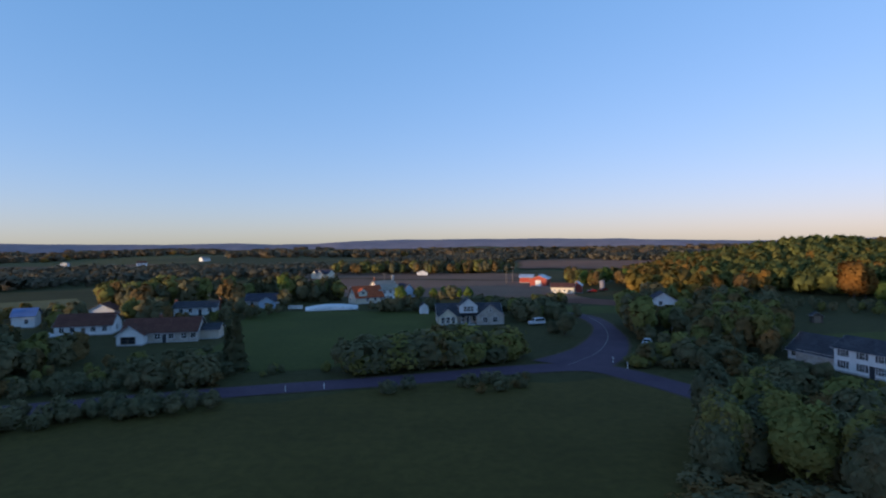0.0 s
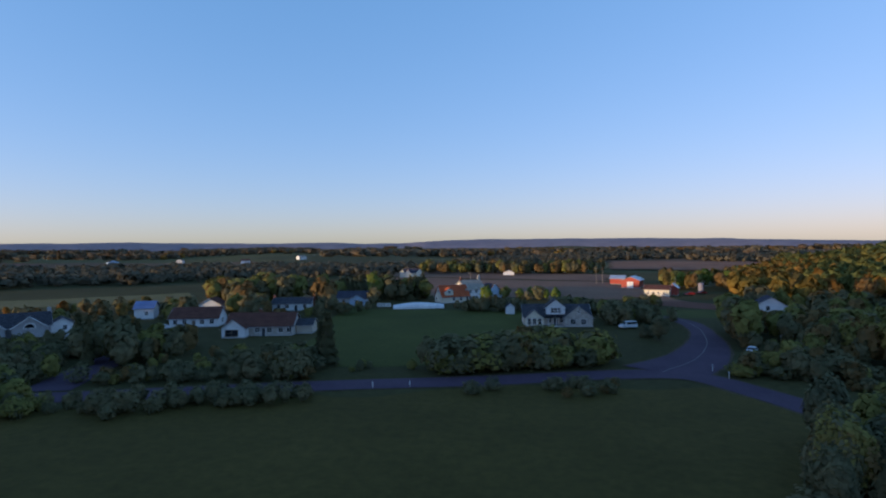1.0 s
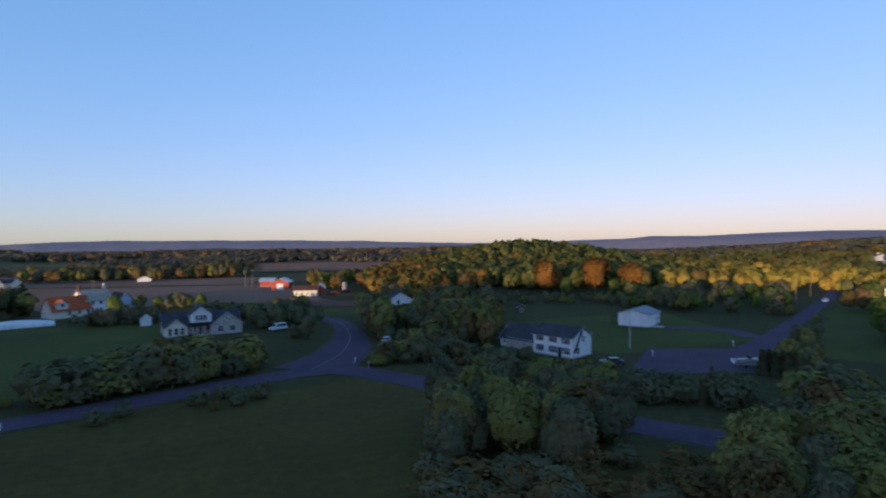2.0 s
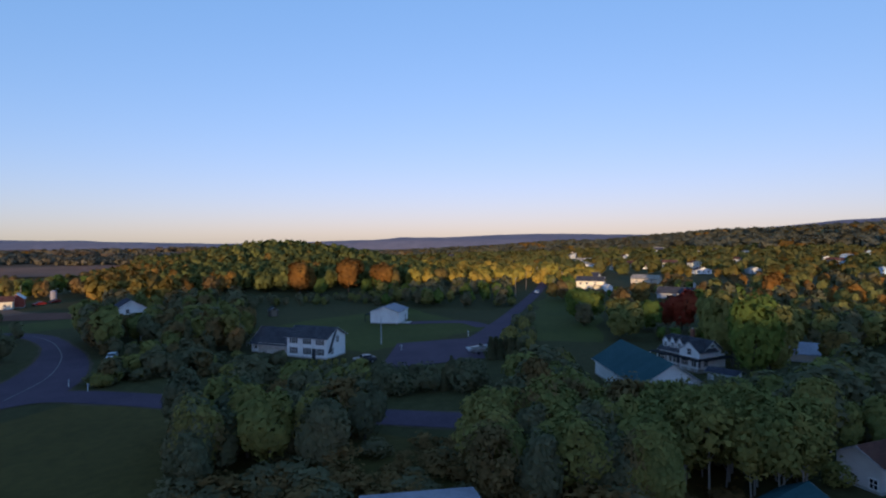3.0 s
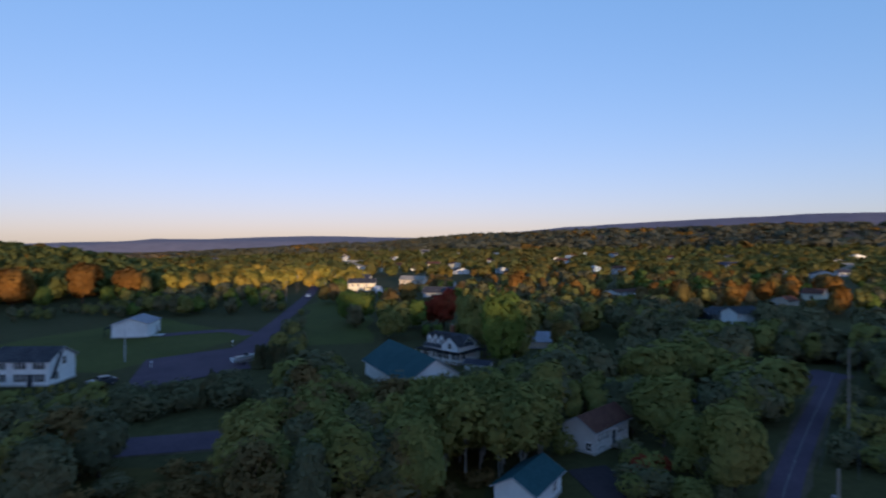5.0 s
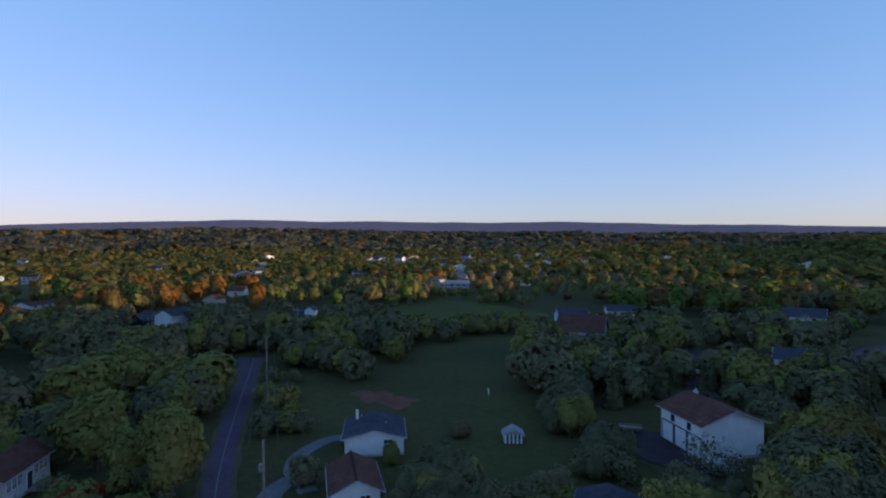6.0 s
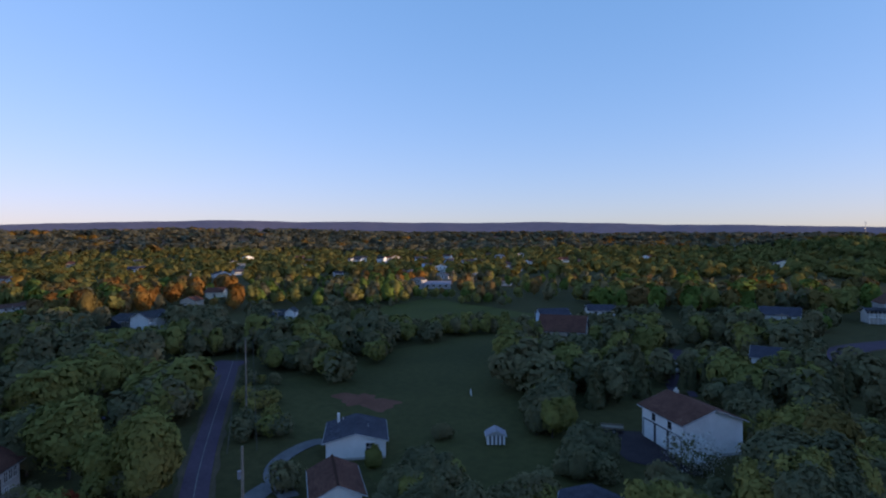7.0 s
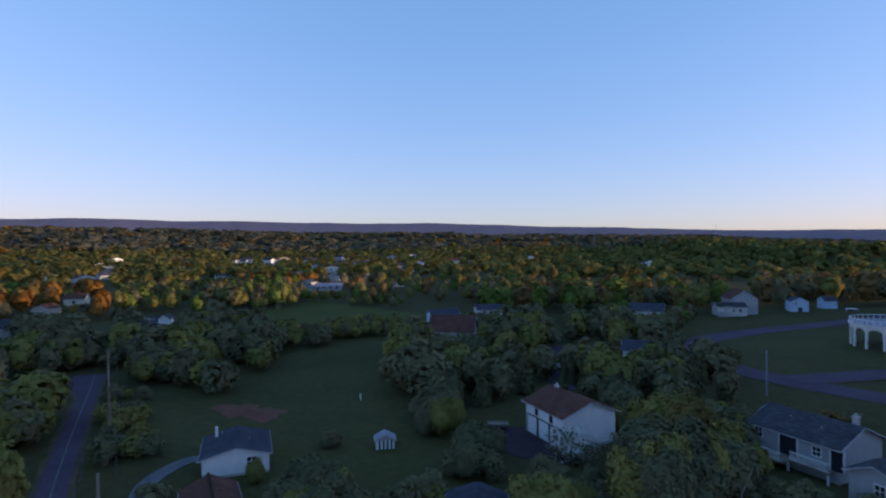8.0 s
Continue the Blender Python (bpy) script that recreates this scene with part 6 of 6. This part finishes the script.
for a_, d_, h_, k_ in ((-36.6, 262, 16.5, "orange"), (-37.4, 270, 14, "orange"), (-41.4, 270, 18, "orange"), (-45.0, 264, 15.5, "orange"), (-45.9, 266, 12, "yellow"), (-50.8, 300, 11, "yellow"), (-23.4, 262, 13, "yellow"), (-26.0, 258, 11, "orange"), (-28.5, 262, 10, "rust"), (-38.7, 256, 9, "lime"), (-43.2, 258, 8, "lime")):
    tree(k_, *spot(a_, d_), h_, int(h_) % 3, 1, 1.05, a_)

PLURAL = {"bush": "dark_bushes", "greenbush": "green_bushes", "rustbush": "rust_bushes", "conifer": "conifers", "column": "evergreens"}
for stand_, where_, count_, leafsize_ in ((STANDS, "stand_of_", 180, 1.02), (MIDDLE, "grove_of_", 320, 0.8), (NEARBY, "thicket_of_", 460, 0.64), (CLOSE, "undergrowth_of_", 540, 0.55)):
    for k_, q_ in sorted(stand_.items()):
        leaf_, shape_, rad_, base_ = SPECIES[k_][:4]
        woods(where_ + PLURAL.get(k_, k_ + "_trees"), "loose stand, each a " + WORDS[k_], q_, leaf_, count_, leafsize_, hash_of(k_), shape_, rad_, base_, airy="rust" in k_ and count_ > 400)

# the unseen wood on the evening knoll, added to cast shade
dusk = []
while len(dusk) < 420:
    s, w = rng.uniform(150, 230), rng.uniform(-208, 198)
    a = radians(SUN_AZ)
    x, y = -math.sin(a) * s + math.cos(a) * w, math.cos(a) * s + math.sin(a) * w
    dusk.append((x, y, rng.uniform(9.5, 12.5) * (1 - 0.3 * step(150, 208, -w)), 1.2))
while len(dusk) < 800:
    s, w = rng.uniform(195, 340), rng.uniform(-1080, -420)
    dusk.append((-math.sin(a) * s + math.cos(a) * w, math.cos(a) * s + math.sin(a) * w, rng.uniform(8, 11.5), 1.3))
woods("knoll_wood", "dark wood on the knoll behind the meadow", dusk, WOODLAND, 70, 1.7, 6)


def in_field(x, y):
    return noise.noise(Vector((x * 0.0042, y * 0.0042, 7.7)))


def autumn(x, y):
    """Where the leaves have turned: drifts of gold among the green."""
    return step(-0.05, 0.45, noise.noise(Vector((x * 0.011, y * 0.011, 2.2))))


VILLAGE = [(math.degrees(math.atan2(-p, q)) - (360 if p < 0 and q < 0 else 0), math.hypot(p, q)) for p, q, _ in KEEP_CLEAR[MAIN_HOUSES:]]
near, far_g, far_gold = [], [], []
while len(near) < 5600:
    a, d = rng.uniform(-188, 52), math.sqrt(rng.uniform(400 ** 2, 950 ** 2))
    x, y = spot(a, d)
    if -22 < a < -7 and 470 < d < 730:
        continue
    lim = -0.02 if a > -18 else -0.35 if a > -62 else -0.5
    if in_field(x, y) < lim or (a > -8 and a < 15 and d < 470) or not all((x - p) ** 2 + (y - q) ** 2 > 130 for p, q, _ in KEEP_CLEAR):
        continue
    if any(0 < hd - d < 50 and abs(a - ha) < 330 / hd for ha, hd in VILLAGE):
        continue
    near.append((x, y, rng.uniform(6, 10), rng.uniform(1.0, 1.45)))
while len(far_g) + len(far_gold) < 9000:
    a, d = rng.uniform(-188, 52), math.sqrt(rng.uniform(900 ** 2, 2700 ** 2))
    x, y = spot(a, d)
    lim = 0.03 if a > -25 else -0.2 if a > -70 else -0.6
    if in_field(x, y) < lim:
        continue
    (far_gold if rng.random() < 0.3 * autumn(x, y) else far_g).append((x, y, rng.uniform(9, 14), rng.uniform(1.4, 2.2)))
gold2 = [q for q in near if rng.random() < 0.6 * autumn(q[0], q[1]) * (1 - 0.7 * step(-60, -140, q[1]))]
plainwood = [q for q in near if math.degrees(math.atan2(-q[0], q[1])) > -22 and q[1] > 0]
gold2 = [q for q in gold2 if q not in plainwood]
spread = [(x + k * rng.uniform(4, 9), y + k * rng.uniform(-9, 9), h * rng.uniform(0.75, 1), w * 1.15) for x, y, h, w in plainwood for k in (0, 1, -1)]
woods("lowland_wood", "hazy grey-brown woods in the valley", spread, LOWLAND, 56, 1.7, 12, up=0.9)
woods("valley_wood", "mixed autumn woods over the valley", [q for q in near if q not in gold2 and q not in plainwood], WOODLAND, 48, 2.25, 7, up=1.6)
woods("valley_gold_wood", "golden and rust trees among the valley's woods", gold2, WOODGOLD, 60, 2.0, 8, up=1.5)
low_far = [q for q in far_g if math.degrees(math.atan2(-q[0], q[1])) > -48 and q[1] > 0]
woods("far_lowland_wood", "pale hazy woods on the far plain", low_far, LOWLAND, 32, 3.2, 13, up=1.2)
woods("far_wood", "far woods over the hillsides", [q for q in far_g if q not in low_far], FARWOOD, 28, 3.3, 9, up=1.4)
woods("far_gold_wood", "far golden trees over the hillsides", far_gold, WOODGOLD, 32, 3.2, 10, up=1.6)


# ---- vehicles ----
def car(name, label, x, y, turn, paint, kind="sedan"):
    root = tagged(empty(name, x, y, turn, 0.14), label, "car")
    Lc, Wc = (4.9, 1.95) if kind == "van" else (4.5, 1.8)
    z = 0.14
    prof = [(-Lc / 2, 0.35), (-Lc / 2, 0.85), (-Lc / 2 + 0.9, 1.0), (Lc / 2 - 0.2, 1.0), (Lc / 2, 0.7), (Lc / 2, 0.35)]
    cab = [(-Lc / 2 + 0.9, 0.98), (-Lc / 2 + 1.6, 1.95), (Lc / 2 - 0.3, 1.95), (Lc / 2 - 0.05, 0.98)] if kind == "van" else [(-Lc / 2 + 1.1, 0.98), (-Lc / 2 + 1.8, 1.45), (Lc / 2 - 1.2, 1.48), (Lc / 2 - 0.5, 0.98)]

    def loft(pts, w0, w1):
        bm = bmesh.new()
        zs = [p[1] for p in pts]
        sides = []
        for s in (-1, 1):
            sides.append([bm.verts.new((px_, s * (w0 + (w1 - w0) * (pz - min(zs)) / (max(zs) - min(zs))) / 2, pz - z * 0)) for px_, pz in pts])
        bm.faces.new(sides[0])
        bm.faces.new(sides[1][::-1])
        for i in range(len(pts)):
            j = (i + 1) % len(pts)
            bm.faces.new((sides[0][i], sides[1][i], sides[1][j], sides[0][j]))
        bmesh.ops.recalc_face_normals(bm, faces=bm.faces)
        bmesh.ops.bevel(bm, geom=bm.edges[:], offset=0.05, segments=2, affect="EDGES")
        return bm
    body = part("body", loft(prof, Wc, Wc), paint, root)
    part("cabin", loft(cab, Wc * 0.94, Wc * 0.78), paint, root)
    x0, x1, zt = cab[1][0], cab[2][0], cab[1][1]
    for s in (-1, 1):
        part("side_window", boxes((x0 + 0.05, x1 - 0.1, min(s * Wc * 0.455, s * Wc * 0.44), max(s * Wc * 0.455, s * Wc * 0.44), 1.08, zt - 0.14)), GLASS, root)
    for a, b, e in ((cab[0], cab[1], -0.02), (cab[3], cab[2], 0.02)):
        ws = bmesh.new()
        q = [ws.verts.new((p[0] + e, w, p[1])) for p, w in (((a[0] * 0.85 + b[0] * 0.15, a[1] * 0.85 + b[1] * 0.15), -0.75), ((a[0] * 0.85 + b[0] * 0.15, a[1] * 0.85 + b[1] * 0.15), 0.75), ((a[0] * 0.12 + b[0] * 0.88, a[1] * 0.12 + b[1] * 0.88), 0.66), ((a[0] * 0.12 + b[0] * 0.88, a[1] * 0.12 + b[1] * 0.88), -0.66))]
        q2 = [ws.verts.new(v.co + Vector((e * 1.5, 0, 0.02))) for v in q]
        ws.faces.new(q)
        ws.faces.new(q2[::-1])
        for i in range(4):
            ws.faces.new((q[i], q2[i], q2[(i + 1) % 4], q[(i + 1) % 4]))
        bmesh.ops.recalc_face_normals(ws, faces=ws.faces)
        part("windscreen" if e < 0 else "rear_window", ws, GLASS, root)
    for sx in (-Lc * 0.31, Lc * 0.31):
        for s in (-1, 1):
            wy = s * (Wc / 2 - 0.1)
            w = part("wheel", tube(bmesh.new(), (sx, wy - 0.11, 0.2), (sx, wy + 0.11, 0.2), 0.33, 0.33, 14), RUBBER, root)
            part("rim", tube(bmesh.new(), (sx, wy - 0.12, 0.2), (sx, wy + 0.12, 0.2), 0.2, 0.2, 10), STEEL, w)
    for s in (-1, 1):
        part("headlight", boxes((-Lc / 2 - 0.02, -Lc / 2 + 0.1, s * Wc * 0.36 - 0.16, s * Wc * 0.36 + 0.16, 0.62, 0.78), bevel=0.02), METALROOF, body)
        part("tail_lamp", boxes((Lc / 2 - 0.1, Lc / 2 + 0.02, s * Wc * 0.4 - 0.1, s * Wc * 0.4 + 0.1, 0.6, 0.85), bevel=0.02), LAMPRED, body)
    return root


car("van", "white van parked beside a house", 27.0, 160.5, 0.35, CARWHITE, "van")
car("car", "white car parked under dark trees", 46.6, 126.6, 1.1, CARWHITE)
car("car", "pale car beside the white gabled house", -118, 127, 0.4, CARWHITE)
car("car", "pale car before the long white house", -104.6, 144.6, 0.9, CARWHITE)
car("car", "dark car before the long white house", -99.4, 145.6, 2.0, CARDARK)
car("car", "dark car beside the white two-storey house", 77.0, 83.0, -0.5, CARDARK)
car("car", "red car on the farm yard", 70.5, 262, 0.2, CARRED)
car("car", "red car on the farm yard", 77.5, 268, 0.5, CARRED)
car("car", "white car on the far road", 226, 127, 0.45, CARWHITE)
car("pickup", "white pickup beside the pale house by the road", 8.0, -226, 0.3, CARWHITE, "van")

car("pickup", "pale pickup parked on a drive between trees", 51.5, -97.0, 0.9, CARWHITE, "van")
car("car", "grey car parked beside a drive under trees", 62.5, -101.5, 0.3, CARWHITE)

# flat trailer in the yard
r = tagged(empty("flat_trailer", 41.6, -61.2, 0.6, 0.08), "small flat utility trailer with pale bed", "trailer")
part("bed", boxes((-1.4, 1.4, -0.75, 0.75, 0.5, 0.58), (-1.4, 1.4, -0.78, -0.72, 0.58, 0.78), (-1.4, 1.4, 0.72, 0.78, 0.58, 0.78), (1.4, 2.5, -0.05, 0.05, 0.46, 0.54)), WOOD, r)
for s_ in (-1, 1):
    w_ = part("wheel", tube(bmesh.new(), (-0.2, s_ * 0.9 - 0.09, 0.3), (-0.2, s_ * 0.9 + 0.09, 0.3), 0.3, 0.3, 12), RUBBER, r)
    part("rim", tube(bmesh.new(), (-0.2, s_ * 0.9 - 0.1, 0.3), (-0.2, s_ * 0.9 + 0.1, 0.3), 0.16, 0.16, 10), STEEL, w_)

# boat on a trailer
r = tagged(empty("boat", 98.2, 69.6, -0.35, 0.11), "white motorboat with dark cover on a trailer", "boat")
bm = bmesh.new()
st = [(-2.9, 0.95, 0.6), (-1.0, 1.05, 0.62), (1.2, 0.95, 0.7), (2.6, 0.45, 0.9), (3.2, 0.05, 1.05)]
rows = []
for x_, w_, d_ in st:
    rows.append([bm.verts.new(p) for p in ((x_, -w_, 1.55 + 0.06 * x_ * 0.3), (x_, -w_ * 0.8, 1.55 - d_ * 0.7), (x_, 0, 0.72), (x_, w_ * 0.8, 1.55 - d_ * 0.7), (x_, w_, 1.55 + 0.06 * x_ * 0.3))])
for p, q in zip(rows, rows[1:]):
    for i in range(4):
        bm.faces.new((p[i], q[i], q[i + 1], p[i + 1]))
bm.faces.new(rows[0])
bm.faces.new(rows[-1][::-1])
part("hull", bm, CARWHITE, r)
part("cover", boxes((-2.4, 1.4, -0.75, 0.75, 1.42, 1.62), bevel=0.1), CARDARK, r)
part("windscreen", boxes((0.2, 0.3, -0.7, 0.7, 1.6, 2.1), bevel=0.03), GLASS, r)
tr = part("trailer", boxes((-2.4, 3.6, -0.5, -0.4, 0.45, 0.56), (-2.4, 3.6, 0.4, 0.5, 0.45, 0.56), (-1.0, -0.9, -1.0, 1.0, 0.4, 0.5), (3.6, 4.4, -0.06, 0.06, 0.45, 0.56), (1.0, 1.1, -0.5, 0.5, 0.5, 0.8)), STEEL, r)
for s in (-1, 1):
    part("wheel", tube(bmesh.new(), (-0.95, s * 1.0 - 0.1, 0.3), (-0.95, s * 1.0 + 0.1, 0.3), 0.3, 0.3, 12), RUBBER, tr)


# ---- poles, signs and fences ----
def pole(x, y, h, turn, transformer=False, arm=True, label="weathered wooden utility pole with a crossarm", wood=POLEWOOD):
    root = tagged(empty("utility_pole", x, y, turn, ground_z(x, y)), label, "utility pole", "utility poles")
    part("post", tube(bmesh.new(), (0, 0, -0.5), (0, 0, h), 0.14, 0.09, 10), wood, root)
    if arm:
        a = part("crossarm", boxes((-1.2, 1.2, -0.16, -0.06, h - 0.6, h - 0.46)), POLEWOOD, root)
        for u in (-1.05, -0.4, 0.4, 1.05):
            part("insulator", tube(bmesh.new(), (u, -0.11, h - 0.46), (u, -0.11, h - 0.28), 0.05, 0.035, 8), STEEL, a)
    if transformer:
        part("transformer", tube(bmesh.new(), (0.3, 0, h - 2.3), (0.3, 0, h - 1.75), 0.15, 0.15, 12), SHEETROOF, root)
    return Vector((x, y, ground_z(x, y) + h - 0.4))


def cable(a, b, sag=0.7):
    cu = bpy.data.curves.new("cable", "CURVE")
    cu.dimensions, cu.bevel_depth, cu.bevel_resolution = "3D", 0.018, 1
    sp = cu.splines.new("POLY")
    sp.points.add(12)
    for i in range(13):
        t = i / 12
        p = a.lerp(b, t) - Vector((0, 0, sag * 4 * t * (1 - t)))
        sp.points[i].co = (*p, 1)
    cu.materials.append(RUBBER)
    tagged(new("overhead_cable", cu), "thin dark overhead cable between poles", "cable", "overhead cables")


line1 = [pole(39.8, -12.9, 10.6, 0.3, True, False, "bare wooden utility pole with a small transformer"), pole(78.7, -28.2, 11.4, 0.3, False, False, "tall bare wooden utility pole by the lane"), pole(128, -55, 9.0, 0.6)]
line2 = [pole(206, 126, 8.6, 0.45), pole(244, 143, 8.8, 0.45), pole(300, 168, 8.8, 0.45)]
line3 = [pole(214, 112, 8.2, 0.45), pole(246, 124, 9.4, 0.45), pole(310, 158, 9.0, 0.45)]
for ln in (line1, line2, line3):
    for p, q in zip(ln, ln[1:]):
        for off in (-0.9, 0.9):
            cable(p + Vector((off * 0.4, off, 0)), q + Vector((off * 0.4, off, 0)))
pole(93.3, 94.7, 6.6, 0, arm=False, label="slim pale pole on the lawn", wood=METALROOF)
pole(15.9, -99.5, 7.2, 0, arm=False, label="bare pale pole beside the road", wood=SHEETROOF)
pole(44.0, -130.0, 9.0, 0.2)
pole(66.0, 268, 8.0, 0.2, arm=False, label="slim pole by the farm sheds")
pole(38.0, 333, 9.5, 0.2)
pole(42.0, 336, 9.5, 0.2)
pole(-28, 262, 10.5, 0.2)
pole(205.7, -180.2, 11, 0.4)
pole(186, -176, 10, 0.4)
pole(218, -156, 10, 0.4)


def marker(name, label, x, y, h, material, cap=None):
    root = tagged(empty(name, x, y, 0, ground_z(x, y)), label, "post")
    part("post", boxes((-0.06, 0.06, -0.06, 0.06, -0.2, h), bevel=0.015), material, root)
    if cap:
        part("box", boxes((-0.1, 0.1, -0.22, 0.22, h - 0.05, h + 0.2), bevel=0.04), cap, root)


for x_, y_ in ((33.3, 108.8), (34.4, 103.6)):
    marker("road_sign_post", "short pale reflector post at the junction", x_, y_, 1.1, TRIM, METALROOF)
for x_, y_ in ((-20, 91.6), (-26, 90.0), (-62, 78.0), (-74, 74.6)):
    marker("reflector_post", "thin pale reflector post on the verge", x_, y_, 1.1, TRIM)
marker("mailbox", "white mailbox on a post by the lot", 90.4, 85.4, 1.1, TRIM, TRIM)
marker("mailbox", "white mailbox on a post by the drive", 114.5, 84.6, 1.2, TRIM, TRIM)
for x_, y_ in ((65.8, -59.4), (66.6, -60.0)):
    marker("lawn_post", "short white post on the lawn", x_, y_, 1.0, TRIM)

# white sheeting tunnel and board fence by the farm
r = tagged(empty("poly_tunnel", -41.5, 204.5, 0.25), "long low white sheeting tunnel at the lawn's edge", "tunnel")
bm = bmesh.new()
rows = []
for i in range(15):
    x_ = -9.5 + 19 * i / 14
    k = min(1.0, 0.55 + 0.45 * math.sin(math.pi * (i + 0.6) / 15.2))
    rows.append([bm.verts.new((x_, -2.2 * math.cos(math.pi * j / 8), 2.2 * k * math.sin(math.pi * j / 8))) for j in range(9)])
for p, q in zip(rows, rows[1:]):
    for j in range(8):
        bm.faces.new((p[j], p[j + 1], q[j + 1], q[j]))
bm.faces.new(rows[0])
bm.faces.new(rows[-1][::-1])
bmesh.ops.recalc_face_normals(bm, faces=bm.faces)
part("sheet", bm, TARP, r)
for i in range(8):
    bm = bmesh.new()
    for j in range(8):
        a0, a1 = math.pi * j / 8, math.pi * (j + 1) / 8
        k = min(1.0, 0.55 + 0.45 * math.sin(math.pi * (2 * i + 0.6) / 15.2)) * 2.24
        tube(bm, (-9.5 + 19 * i / 7, -2.24 * math.cos(a0), k * math.sin(a0)), (-9.5 + 19 * i / 7, -2.24 * math.cos(a1), k * math.sin(a1)), 0.03, 0.03, 5)
    part("hoop", bm, STEEL, r)
r = tagged(empty("board_fence", -55.6, 207, 0.08), "white board fence at the lawn's edge", "fence")
for k in range(4):
    part("post", boxes((-2.6 + k * 1.7, -2.48 + k * 1.7, -0.06, 0.06, -0.2, 1.6)), TRIM, r)
for k in range(5):
    part("slat", boxes((-2.7, 2.7, -0.1, -0.07, 0.15 + k * 0.28, 0.38 + k * 0.28)), TRIM, r)

# round white colonnaded deck with arches
r = tagged(empty("round_pavilion", -1.0, -160.5, 0), "large round white deck on arched columns", "pavilion")
R0, H0 = 8.2, 5.5
part("deck_ring", tube(tube(bmesh.new(), (0, 0, H0 - 0.5), (0, 0, H0), R0, R0, 40), (0, 0, H0), (0, 0, H0 + 0.2), R0 + 0.3, R0 + 0.3, 40), TRIM, r)
for k in range(14):
    a = 2 * math.pi * k / 14
    part("column", tube(bmesh.new(), (math.cos(a) * (R0 - 0.3), math.sin(a) * (R0 - 0.3), -0.2), (math.cos(a) * (R0 - 0.3), math.sin(a) * (R0 - 0.3), H0 - 0.5), 0.28, 0.24, 10), TRIM, r)
    b = a + math.pi / 14
    bm = bmesh.new()
    w = 2 * (R0 - 0.3) * math.sin(math.pi / 14)
    n = 8
    for j in range(n):
        t0, t1 = math.pi * j / n, math.pi * (j + 1) / n
        q = []
        for yy in (-0.14, 0.14):
            for t in (t0, t1):
                q.append(bm.verts.new((-math.cos(t) * w / 2 * 0.92, yy, 3.5 + 1.2 * math.sin(t))))
            for t in (t1, t0):
                q.append(bm.verts.new((-math.cos(t) * w / 2, yy, H0 - 0.5)))
        for f in ((0, 1, 2, 3), (7, 6, 5, 4), (0, 4, 5, 1)):
            bm.faces.new([q[i] for i in f])
    bmesh.ops.recalc_face_normals(bm, faces=bm.faces)
    rc = (R0 - 0.3) * math.cos(math.pi / 14)
    part("arch", bm, TRIM, r).matrix_basis = Matrix.LocRotScale(Vector((math.cos(b) * rc, math.sin(b) * rc, 0)), Euler((0, 0, b + math.pi / 2)), None)
part("deck_floor", tube(bmesh.new(), (0, 0, H0 + 0.2), (0, 0, H0 + 0.26), R0 + 0.1, R0 + 0.1, 40), SHEETROOF, r, "grey boarded deck floor")
baluster = bm_mesh(boxes((-0.05, 0.05, -0.05, 0.05, 0, 0.95)), "baluster", TRIM)
rail = bm_mesh(boxes((-0.7, 0.7, -0.06, 0.06, 0.95, 1.05)), "rail", TRIM)
for k in range(40):
    a = 2 * math.pi * k / 40
    shared("baluster", baluster, r, (math.cos(a) * R0, math.sin(a) * R0, H0 + 0.2), a)
    shared("rail", rail, r, (math.cos(a) * R0, math.sin(a) * R0, H0 + 0.2), a + math.pi / 2)
part("bar_house", boxes((-3.6, -0.6, -2.0, 2.0, H0 + 0.2, H0 + 1.9)), TAN, r, "small tan cabin on the deck")
part("bar_roof", boxes((-3.9, -0.3, -2.3, 2.3, H0 + 1.9, H0 + 2.1)), METALROOF, r)

# cell mast on the far ridge
r = tagged(empty("radio_mast", *spot(-168.2, 3000), 0, 44), "slim lattice radio mast on a far hill", "mast")
bm = bmesh.new()
for k in range(3):
    a = 2.1 * k
    tube(bm, (math.cos(a) * 2, math.sin(a) * 2, -40), (math.cos(a) * 1, math.sin(a) * 1, 62), 0.5, 0.4, 5)
part("lattice", bm, STEEL, r)
part("antenna", boxes((-3, 3, -1, 1, 56, 59)), STEEL, r)

# water tank on the hillside
r = tagged(empty("water_tank", *spot(-80.3, 2300), 0, 60), "white water tank above the wooded hillside", "tank")
part("drum", tube(bmesh.new(), (0, 0, -10), (0, 0, 12), 5, 5, 16), TRIM, r)
part("cap", tube(bmesh.new(), (0, 0, 12), (0, 0, 14), 5, 1, 16), TRIM, r)

# bare snags
for x_, y_, h_ in ((13.5, -50.5, 7.0), (11.5, -51.5, 6.0), (68.5, 22.5, 9.0), (66.0, 25.5, 9.5), (62.5, 28.5, 8.0)):
    s = tagged(empty("bare_tree", x_, y_, x_), "pale bare trunk with few limbs", "tree", "bare trees")
    ob = new("trunk", trunk_mesh(int(x_ * 10), h_, 2.2, PALEBARK, 0.8))
    ob.parent = s
